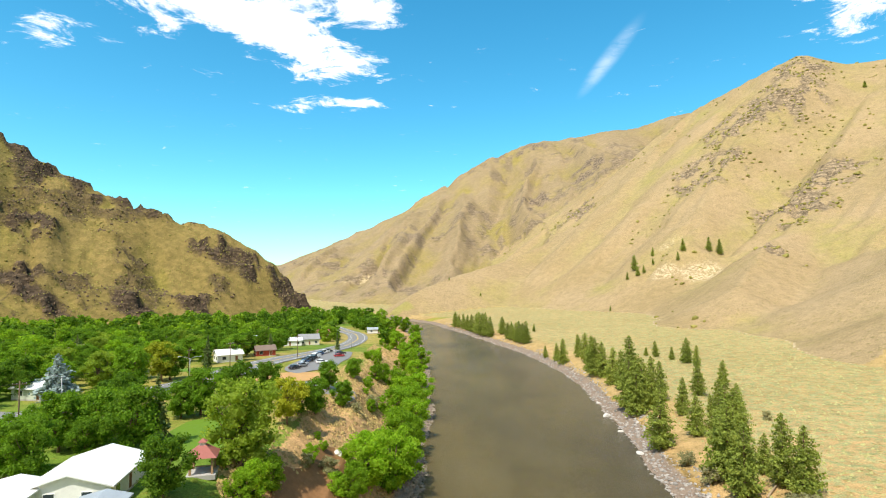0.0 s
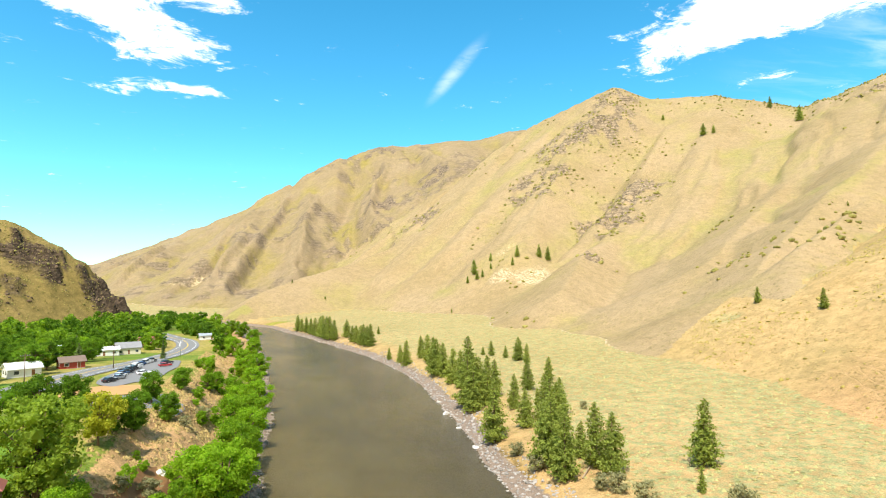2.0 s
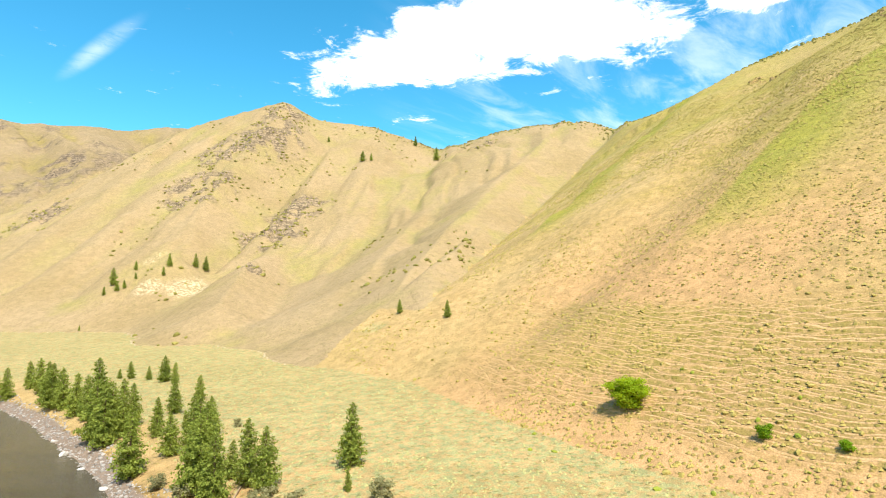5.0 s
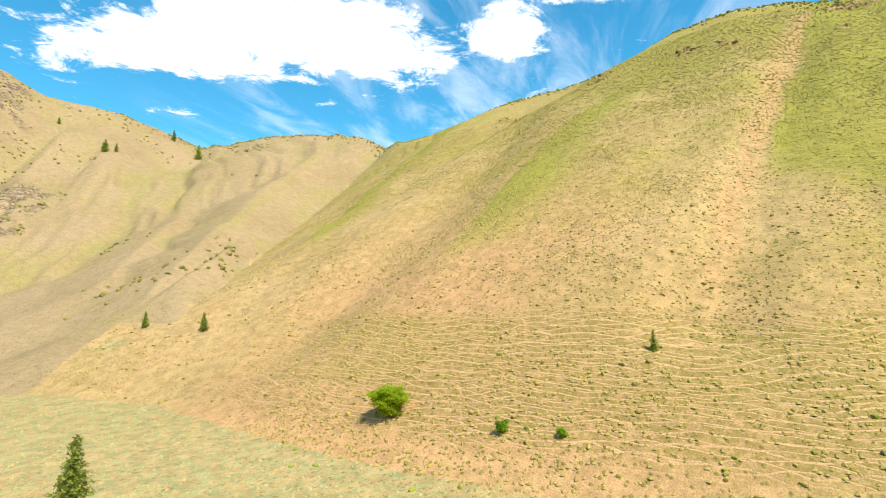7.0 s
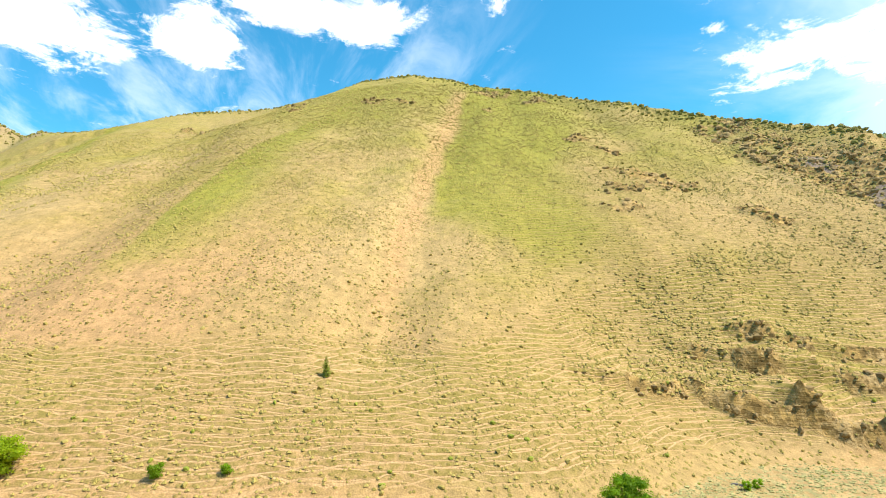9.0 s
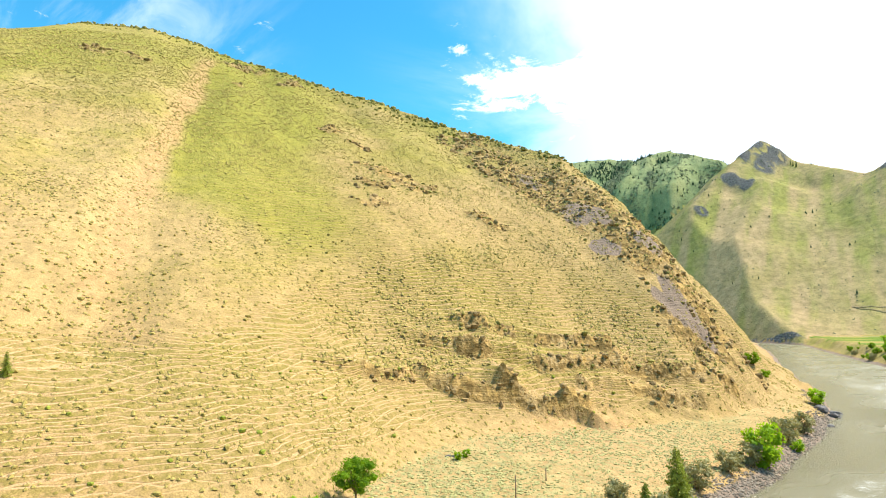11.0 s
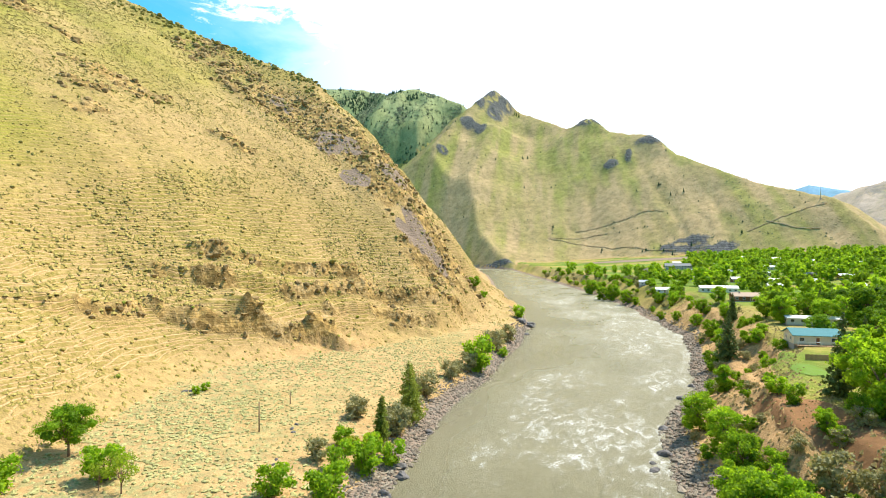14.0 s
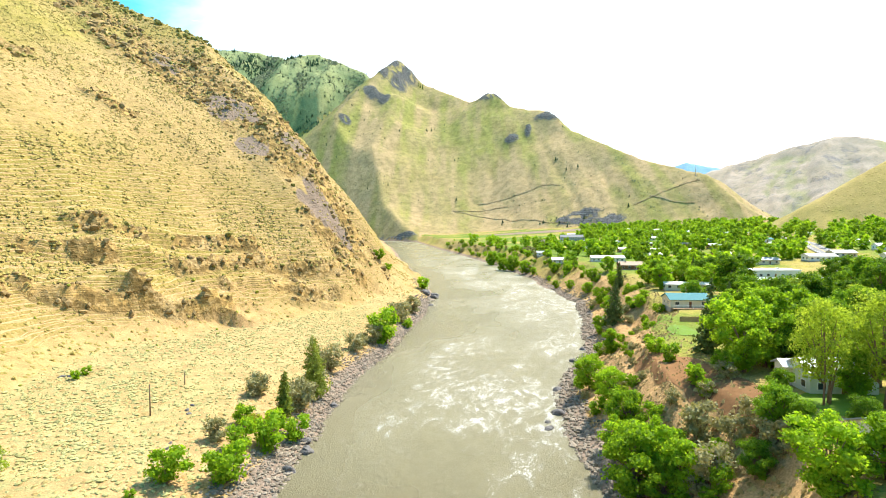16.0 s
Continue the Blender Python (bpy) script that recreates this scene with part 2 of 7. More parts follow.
        lines = math_node(t, "MULTIPLY", lines, where)
        between = math_node(t, "MULTIPLY", math_node(t, "MULTIPLY", math_node(t, "SUBTRACT", 1.0, lines), where), ramp(t, fine, 0.38, 0.58))
        col = mix_node(t, math_node(t, "MULTIPLY", between, 0.75 * steps), col, tuple(c * k for c, k in zip(green, (0.90, 0.72, 0.75))))
        col = mix_node(t, math_node(t, "MULTIPLY", lines, 0.85 * steps), col, tuple(min(1, c * k) for c, k in zip(soil, (1.16, 1.22, 1.25))))
        height = math_node(t, "SUBTRACT", height, math_node(t, "MULTIPLY", lines, 0.8))
    vr = node(t, "ShaderNodeTexVoronoi", feature="F1", Scale=0.35, Randomness=1.0)
    t.links.new(pos, vr.inputs["Vector"])
    rock_col = mix_node(t, ramp(t, math_node(t, "ADD", math_node(t, "MULTIPLY", fine, 0.6), math_node(t, "MULTIPLY", vr.outputs["Color"], 0.4)), 0.3, 0.7), tuple(c * 0.45 for c in rock), tuple(min(1, c * 1.35) for c in rock))
    zz = node(t, "ShaderNodeSeparateXYZ")
    t.links.new(pos, zz.inputs[0])
    layer = math_node(t, "SINE", math_node(t, "MULTIPLY", math_node(t, "ADD", zz.outputs["Z"], math_node(t, "MULTIPLY", mid, 14.0)), 1.1))
    rock_col = mix_node(t, math_node(t, "MULTIPLY", ramp(t, layer, 0.1, 0.9), 0.6), rock_col, tuple(c * 0.42 for c in rock))
    rock_col = mix_node(t, ramp(t, math_node(t, "ADD", math_node(t, "MULTIPLY", fine, 0.6), math_node(t, "MULTIPLY", mid, 0.5)), bare, bare + 0.14), rock_col, dry)
    rock_mask = broken(r, 0.3, 0.8)
    col = mix_node(t, rock_mask, col, rock_col)
    col = mix_node(t, broken(marks_at.outputs["Alpha"], 0.35, 0.6), col, mix_node(t, fine, (0.18, 0.135, 0.10), (0.30, 0.225, 0.165)))
    height = math_node(t, "ADD", height, math_node(t, "MULTIPLY", math_node(t, "MULTIPLY", vr.outputs["Distance"], rock_mask), 1.6))
    col = mix_node(t, 0.7, col, mix_node(t, 1.0, col, mix_node(t, ramp(t, tiny, 0.3, 0.7), (0.62, 0.62, 0.62), (1.34, 1.34, 1.34)), "MULTIPLY"))
    t.links.new(col, b.inputs["Base Color"])
    bump_into(t, b, height, 0.6, 0.6 / grain ** 0.5)
    return m


ROCK = (0.15, 0.115, 0.085)
LAND = {
    "ground": land("dry_land", (0.43, 0.300, 0.134), (0.455, 0.276, 0.128), (0.235, 0.235, 0.05), (0.30, 0.30, 0.135), (0.36, 0.235, 0.08), 1.0, 0.8, 1.9, 0.53, 1.0, 0.7),
    "mountain_ridge": land("dry_ridge", (0.345, 0.252, 0.138), (0.37, 0.254, 0.14), (0.245, 0.232, 0.09), (0.56, 0.45, 0.28), (0.26, 0.195, 0.12), 1.0, 0.7, 3.2, 0.55, 0.7),
    "mountain_north": land("far_slope", (0.29, 0.215, 0.125), (0.33, 0.232, 0.135), (0.21, 0.19, 0.055), (0.56, 0.45, 0.28), (0.22, 0.165, 0.11), 0.0, 0.6, 7.0, 0.55, 0.4),
    "mountain_west": land("rocky_slope", (0.23, 0.17, 0.06), (0.30, 0.195, 0.08), (0.15, 0.155, 0.03), (0.33, 0.31, 0.14), (0.085, 0.060, 0.038), 0.0, 0.7, 4.0, 0.60, 0.7, 0.9),
    "mountain_south": land("green_slope", (0.335, 0.265, 0.118), (0.385, 0.28, 0.145), (0.225, 0.235, 0.075), (0.33, 0.31, 0.14), (0.125, 0.125, 0.12), 0.0, 0.7, 8.0, 0.62, 0.25, 0.8),
    "mountain_back": land("green_back_slope", (0.25, 0.285, 0.13), (0.31, 0.31, 0.15), (0.125, 0.18, 0.09), (0.2, 0.24, 0.1), (0.08, 0.10, 0.09), 0.0, 0.7, 14.0, 0.6, 0.22),
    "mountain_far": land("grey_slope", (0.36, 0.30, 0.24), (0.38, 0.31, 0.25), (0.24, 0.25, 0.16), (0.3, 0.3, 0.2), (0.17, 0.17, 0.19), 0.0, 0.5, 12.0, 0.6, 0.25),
    "mountain_front": land("olive_slope", (0.36, 0.29, 0.10), (0.45, 0.31, 0.13), (0.24, 0.26, 0.05), (0.33, 0.31, 0.14), ROCK, 0.0, 0.6, 5.0, 0.6, 0.5),
    # distance haze is put into this ridge's colours as sky blue
    "mountain_haze_blue": land("haze_blue_slope", (0.16, 0.30, 0.42), (0.18, 0.31, 0.42), (0.15, 0.29, 0.38), (0.2, 0.3, 0.4), (0.15, 0.26, 0.38), 0.0, 0.0),
}
LAND["hillside"] = LAND["ground"]

# ---------------------------------------------------------------- the lie of the land
# crests: x, y, height, fall of the flank (metres per metre)
EAST = [(827, 301, 315, 0.46), (824, 246, 324, 0.48), (789, 129, 348, 0.54), (769, 30, 357, 0.57), (739, -44, 368, 0.60),
        (703, -96, 385, 0.63), (672, -155, 386, 0.66), (641, -196, 370, 0.66), (613, -217, 352, 0.66), (551, -261, 323, 0.66),
        (457, -314, 275, 0.67), (351, -356, 222, 0.69), (261, -373, 182, 0.72)]
# the spur's end over the river: highest land by distance from the water
CLIFF = [(0, 3), (24, 16), (38, 38), (64, 70), (93, 109), (120, 140), (165, 185), (230, 260), (400, 500)]
SADDLE = [(827, 301, 315, 0.55), (869, 453, 353, 0.50), (849, 583, 353, 0.48), (835, 653, 340, 0.46), (820, 703, 333, 0.46),
          (777, 750, 358, 0.52), (734, 806, 383, 0.58), (692, 855, 393, 0.61), (660, 880, 395, 0.64), (617, 911, 425, 0.67),
          (590, 940, 417, 0.68), (555, 984, 402, 0.70), (495, 1038, 374, 0.70)]
SPUR = [(495, 1038, 374, 0.56), (390, 996, 277, 0.56), (311, 950, 197, 0.56), (261, 914, 163, 0.54), (193, 869, 113, 0.50),
        (97, 814, 75, 0.48), (12, 750, 51, 0.48), (-32, 699, 33, 0.5), (-63, 647, 6, 0.5)]
SPUR_D = [(871, 450, 354, 0.50), (675, 415, 241, 0.50), (560, 380, 192, 0.48), (472, 344, 150, 0.48), (372, 306, 106, 0.48), (300, 275, 72, 0.48), (243, 243, 47, 0.48)]
SPUR_F = [(849, 583, 353, 0.40), (720, 545, 268, 0.40), (600, 500, 196, 0.40), (480, 440, 138, 0.40), (380, 385, 96, 0.42), (290, 325, 60, 0.45)]
SPUR_E = [(827, 694, 335, 0.56), (693, 693, 294, 0.56), (576, 665, 230, 0.56), (467, 624, 170, 0.56), (373, 569, 119, 0.56), (308, 515, 88, 0.56), (215, 405, 40, 0.5)]
NORTH = [(646, 1354, 465, 0.45), (598, 1376, 459, 0.45), (471, 1424, 437, 0.45), (341, 1512, 438, 0.45), (228, 1523, 419, 0.45),
         (136, 1494, 381, 0.45), (65, 1479, 315, 0.45), (-132, 1544, 228, 0.43), (-316, 1670, 165, 0.42), (-540, 1822, 99, 0.40), (-895, 2010, 65, 0.40)]
NORTH_SPURS = [[(341, 1512, 438, 0.5), (300, 1350, 330, 0.5), (290, 1180, 215, 0.5), (285, 1060, 150, 0.5)],
               [(136, 1494, 381, 0.5), (110, 1340, 270, 0.5), (95, 1150, 150, 0.5), (80, 960, 70, 0.5)],
               [(-40, 1505, 260, 0.5), (-60, 1330, 180, 0.5), (-80, 1120, 95, 0.5), (-95, 900, 30, 0.5)],
               [(-220, 1600, 190, 0.5), (-240, 1400, 120, 0.5), (-250, 1150, 50, 0.5)]]
WEST = [(-953, -550, 320, 0.50), (-800, 0, 369, 0.60), (-658, 380, 293, 0.62), (-537, 537, 235, 0.62), (-479, 590, 206, 0.62),
        (-428, 604, 171, 0.62), (-367, 620, 142, 0.62), (-296, 634, 112, 0.62), (-260, 639, 106, 0.62), (-233, 639, 88, 0.62),
        (-199, 640, 68, 0.66), (-172, 637, 38, 0.70), (-148, 633, 12, 0.70)]
SOUTH = [(859, -1750, 329, 0.55), (851, -1920, 425, 0.55), (829, -2092, 544, 0.55), (801, -2283, 681, 0.55), (749, -2490, 806, 0.55),
         (626, -2472, 682, 0.55), (388, -2318, 558, 0.55), (283, -2242, 568, 0.55), (198, -2171, 497, 0.54), (65, -2059, 454, 0.54),
         (-24, -1930, 362, 0.52), (-213, -1687, 234, 0.50), (-352, -1499, 167, 0.48), (-387, -1387, 99, 0.48), (-406, -1329, 46, 0.48)]
SOUTH_FACE = [(670, -2200, 575, 0.50), (655, -2020, 450, 0.45), (640, -1800, 305, 0.42), (590, -1530, 110, 0.40)]
SOUTH_BACK = [(2333, -2333, 930, 0.50), (1729, -2693, 982, 0.50), (1542, -2747, 961, 0.50), (1441, -2745, 929, 0.50),
              (1284, -2766, 949, 0.50), (1016, -2716, 834, 0.50), (789, -2582, 645, 0.50)]
FAR = [(-620, -3343, 254, 0.40), (-704, -3122, 298, 0.42), (-1021, -2821, 393, 0.45), (-1175, -2651, 417, 0.45), (-1289, -2598, 376, 0.45), (-1622, -2404, 402, 0.45)]
FRONT = [(-273, -816, 38, 0.40), (-320, -841, 65, 0.40), (-445, -896, 133, 0.45), (-631, -901, 220, 0.50), (-901, -631, 320, 0.50), (-953, -550, 320, 0.50)]
BLUE = [(-561, -4566, 400, 0.40), (-720, -4543, 440, 0.40), (-917, -4508, 505, 0.40), (-1152, -4453, 448, 0.40), (-1573, -4323, 287, 0.40)]

# the river: x, y, half width
RIVER = [(-900, 1010, 28), (-350, 800, 26), (-140, 700, 24), (-66, 640, 20), (-28, 582, 16), (-12, 509, 19), (6, 422, 25), (19, 341, 31), (25, 283, 33), (27, 233, 32),
         (25, 182, 30), (21, 118, 27), (20, 0, 27), (19, -82, 29), (27, -121, 28), (30, -154, 29), (27, -205, 35), (28, -256, 38),
         (34, -318, 42), (42, -352, 42), (65, -436, 46), (124, -604, 50), (271, -999, 40), (400, -1330, 42), (700, -1520, 40), (1500, -1700, 40)]


def hashed(ix, iy, seed):
    h = (ix.astype(np.int64) * 374761393 + iy.astype(np.int64) * 668265263 + seed * 982451653) & 0xFFFFFFFF
    h = ((h ^ (h >> 13)) * 1274126177) & 0xFFFFFFFF
    return ((h ^ (h >> 16)) & 0xFFFF) / 65535.0


def vnoise(x, y, seed=0):
    """Smooth noise from -1 to 1 with cells one unit wide."""
    ix, iy = np.floor(x), np.floor(y)
    fx, fy = x - ix, y - iy
    fx, fy = fx * fx * fx * (fx * (fx * 6 - 15) + 10), fy * fy * fy * (fy * (fy * 6 - 15) + 10)
    a, b = hashed(ix, iy, seed), hashed(ix + 1, iy, seed)
    c, d = hashed(ix, iy + 1, seed), hashed(ix + 1, iy + 1, seed)
    return 2 * ((a + (b - a) * fx) + ((c + (d - c) * fx) - (a + (b - a) * fx)) * fy) - 1


def fbm(x, y, octaves=4, seed=0):
    v, amp = 0, 0.5
    for k in range(octaves):
        v = v + amp * vnoise(x * 2 ** k + 17.3 * k, y * 2 ** k - 9.1 * k, seed + k)
        amp *= 0.5
    return v


def ridged(x, y, octaves=3, seed=0):
    v, amp = 0, 0.55
    for k in range(octaves):
        v = v + amp * (1 - 2 * np.abs(vnoise(x * 2 ** k, y * 2 ** k, seed + k)))
        amp *= 0.5
    return v


def along(x, y, line):
    """For each place the nearest point of a line of rows (x, y, values...): distance, run along the line, values, side."""
    best = np.full(x.shape, 1e18)
    run, side = np.zeros(x.shape), np.zeros(x.shape)
    vals = [np.zeros(x.shape) for _ in line[0][2:]]
    s0 = 0.0
    for p, q in zip(line[:-1], line[1:]):
        dx, dy = q[0] - p[0], q[1] - p[1]
        ll = dx * dx + dy * dy
        t = np.clip(((x - p[0]) * dx + (y - p[1]) * dy) / ll, 0, 1)
        ex, ey = x - p[0] - t * dx, y - p[1] - t * dy
        dd = ex * ex + ey * ey
        m = dd < best
        best = np.where(m, dd, best)
        run = np.where(m, s0 + t * math.sqrt(ll), run)
        side = np.where(m, dx * ey - dy * ex, side)
        for k in range(len(vals)):
            vals[k] = np.where(m, p[2 + k] + t * (q[2 + k] - p[2 + k]), vals[k])
        s0 += math.sqrt(ll)
    return np.sqrt(best), run, vals, side


def join(a, b, k):
    """The higher of two heights, with a rounded seam."""
    h = np.clip(0.5 + 0.5 * (b - a) / k, 0, 1)
    return a + (b - a) * h + k * h * (1 - h)


def tent(x, y, line, cones=False, power=10):
    """Land that falls off on both sides of a crest: height, and height of the crest there. Nearer stretches of the crest
    count for more; with cones the highest one counts alone."""
    total, high, crest = 0.0, 0.0, 0.0
    for k, (p, q) in enumerate(zip(line[:-1], line[1:])):
        dx, dy = q[0] - p[0], q[1] - p[1]
        t = np.clip(((x - p[0]) * dx + (y - p[1]) * dy) / (dx * dx + dy * dy), 0, 1)
        dist = np.hypot(x - p[0] - t * dx, y - p[1] - t * dy)
        w = (dist + 2.0) ** -power
        c = p[2] + t * (q[2] - p[2])
        h = c - (p[3] + t * (q[3] - p[3])) * dist
        total, crest = total + w, crest + w * c
        if cones:
            high = np.where(k == 0, h, join(high, h, 2.0))
        else:
            high = high + w * h
    return (high if cones else high / total), crest / total


# name of the form, its crest, way of its fall, rill width, rill depth, crest roughness
FORMS = [("hillside", EAST, (-1, 0.1), 75, 2.6, 2.0), ("mountain_ridge", SADDLE, (-0.8, -0.6), 80, 16, 3.0),
         ("mountain_ridge", SPUR, (-0.3, -0.95), 75, 11, 2.0), ("mountain_ridge", SPUR_D, (-0.7, -0.7), 60, 6, 2.0), ("mountain_ridge", SPUR_E, (-0.6, -0.8), 60, 7, 2.0), ("mountain_ridge", SPUR_F, (-0.7, -0.7), 60, 4, 1.5),
         ("mountain_north", NORTH, (-0.1, -1), 120, 42, 4.0), ("mountain_west", WEST, (0.5, -0.85), 90, 22, 6.0), ("mountain_south", SOUTH, (-0.2, 1), 110, 9, 4.0),
         ("mountain_back", SOUTH_BACK, (-0.3, 1), 230, 80, 10.0), ("mountain_far", FAR, (0.4, 0.9), 160, 34, 8.0), ("mountain_front", FRONT, (0.5, 0.85), 80, 5, 3.0), ("mountain_haze_blue", BLUE, (0, 1), 200, 10, 4.0)]
FORMS += [("mountain_north", s, (-0.1, -1), 80, 12, 4.0) for s in NORTH_SPURS] + [("mountain_south", SOUTH_FACE, (-0.2, 1), 110, 3, 2.0)]
OWNERS = ["ground"] + list(dict.fromkeys(f[0] for f in FORMS))


def step(a, b, v):
    t = np.clip((v - a) / (b - a), 0, 1)
    return t * t * (3 - 2 * t)


# outcrops: x, y, reach along x, reach along y
OUTCROPS = [(530, -114, 22, 26), (564, -222, 18, 26), (505, -240, 18, 22), (603, 94, 26, 24), (551, -2, 30, 14), (267, -188, 10, 14), (291, -199, 9, 12), (347, -343, 16, 22), (264, -308, 18, 18), (244, -329, 18, 18), (227, -238, 8, 8),
            (253, -168, 15, 11), (282, -217, 26, 14), (364, -216, 13, 9), (560, -232, 24, 13), (482, -186, 14, 8), (321, -329, 55, 22), (249, -329, 40, 24),
            (211, -317, 34, 28), (165, -313, 30, 35), (141, -309, 28, 35), (126, -300, 22, 40), (513, -111, 16, 11), (531, -79, 18, 13), (626, 98, 26, 18)]
# rock bands along the slope: width, then the line
BANDS = [(9, [(560, -1470), (450, -1410), (380, -1388), (274, -1372), (150, -1366)]), (15, [(352, -335), (292, -312), (240, -306), (200, -305), (170, -300), (144, -296), (126, -302), (112, -316)]),
         (5, [(286, -186), (285, -208), (266, -230)]), (4, [(260, -160), (254, -171), (243, -177)]), (4, [(236, -226), (222, -235), (203, -256)]), (4, [(368, -206), (352, -216), (330, -224)])]
FAR_OUTCROPS = [(755, 543, 34, 30), (516, 827, 80, 75), (375, 585, 45, 45), (437, 629, 60, 50), (361, 743, 55, 60), (295, 479, 18, 24), (446, 827, 60, 60), (590, 890, 50, 45),
                (-203, 614, 30, 26), (-172, 628, 26, 24), (-150, 632, 20, 20), (-250, 610, 36, 20), (-237, 540, 30, 20), (-344, 449, 34, 22), (-325, 452, 22, 18), (-373, 474, 30, 24), (-393, 526, 30, 22), (-399, 606, 44, 14), (-440, 588, 40, 22),
                (-350, 622, 40, 12), (-281, 502, 26, 16), (-300, 634, 30, 8), (-480, 560, 40, 40), (742, -2445, 105, 100), (700, -2330, 40, 70), (775, -2330, 30, 60), (772, -2180, 44, 40), (715, -2170, 30, 50), (283, -2238, 70, 50), (175, -1931, 30, 28), (120, -1960, 16, 40),
                (40, -2020, 75, 34), (-49, -1472, 56, 42), (-115, -1435, 46, 28), (8, -1474, 30, 24), (805, -1972, 30, 24), (310, 1164, 50, 60), (195, 1133, 45, 60), (226, 928, 40, 50), (247, 1466, 60, 40), (390, 621, 40, 40)]
# the cut between the two spurs of the ridge
CUT = [(640, 735, 0), (547, 669, 0), (490, 636, 0), (445, 617, 0), (387, 579, 0), (333, 540, 0), (290, 520, 0)]


# draws between the spurs: the line of the bottom with its height, then the rise of the side walls
DRAWS = [(0.60, [(850, 350, 312), (678, 350, 198), (560, 322, 150), (470, 296, 115), (371, 262, 81), (305, 234, 61), (258, 216, 49), (225, 200, 40)]),
         (0.75, [(640, 800, 335), (560, 748, 262), (462, 692, 178), (395, 645, 124), (338, 604, 90), (290, 566, 62)])]
# shallow gullies in the open face: depth, half width, then the line
GULLIES = [(9, 24, [(560, 74), (430, 78), (330, 86), (275, 92), (240, 106), (200, 118)]), (7, 16, [(560, -182), (470, -152), (390, -119), (286, -77), (230, -54), (196, -41), (172, -28)]),
           (2.5, 20, [(640, 560), (520, 520), (420, 470), (340, 410)]), (2.5, 20, [(700, 380), (600, 372), (500, 352), (420, 330)])]
# low rock steps across the foot of the spur: height, then the line with the downhill side on its right
LEDGES = [(3.0, [(157, -98), (156, -115), (157, -126)]), (4.0, [(168, -144), (162, -153), (155, -160), (151, -170)]), (4.5, [(156, -134), (147, -144), (141, -155)]),
          (5.0, [(140, -160), (133, -166), (127, -179), (125, -189)]), (5.5, [(122, -182), (113, -187), (104, -203)]), (3.5, [(149, -175), (141, -192), (133, -222), (115, -248), (104, -281)]),
          (3.5, [(132, -197), (123, -219), (110, -237), (95, -262)]), (3.5, [(168, -165), (155, -187), (144, -214), (129, -241)]), (3.0, [(113, -223), (103, -236), (92, -244)])]


def rockiness(x, y):
    r = np.zeros(x.shape)
    for tall, line in LEDGES:
        d, _, _, side = along(x, y, [(*p, 0) for p in line])
        r = np.maximum(r, np.clip(1.35 - d / np.where(side > 0, 4.0, 3.0), 0, 1))
    for cx, cy, rx, ry in OUTCROPS + FAR_OUTCROPS:
        q = ((x - cx) / rx) ** 2 + ((y - cy) / ry) ** 2
        r = np.maximum(r, np.clip(1.25 - q, 0, 1))
    for wide, line in BANDS:
        r = np.maximum(r, np.clip(1.5 - along(x, y, [(*p, 0) for p in line])[0] / wide, 0, 1))
    return r


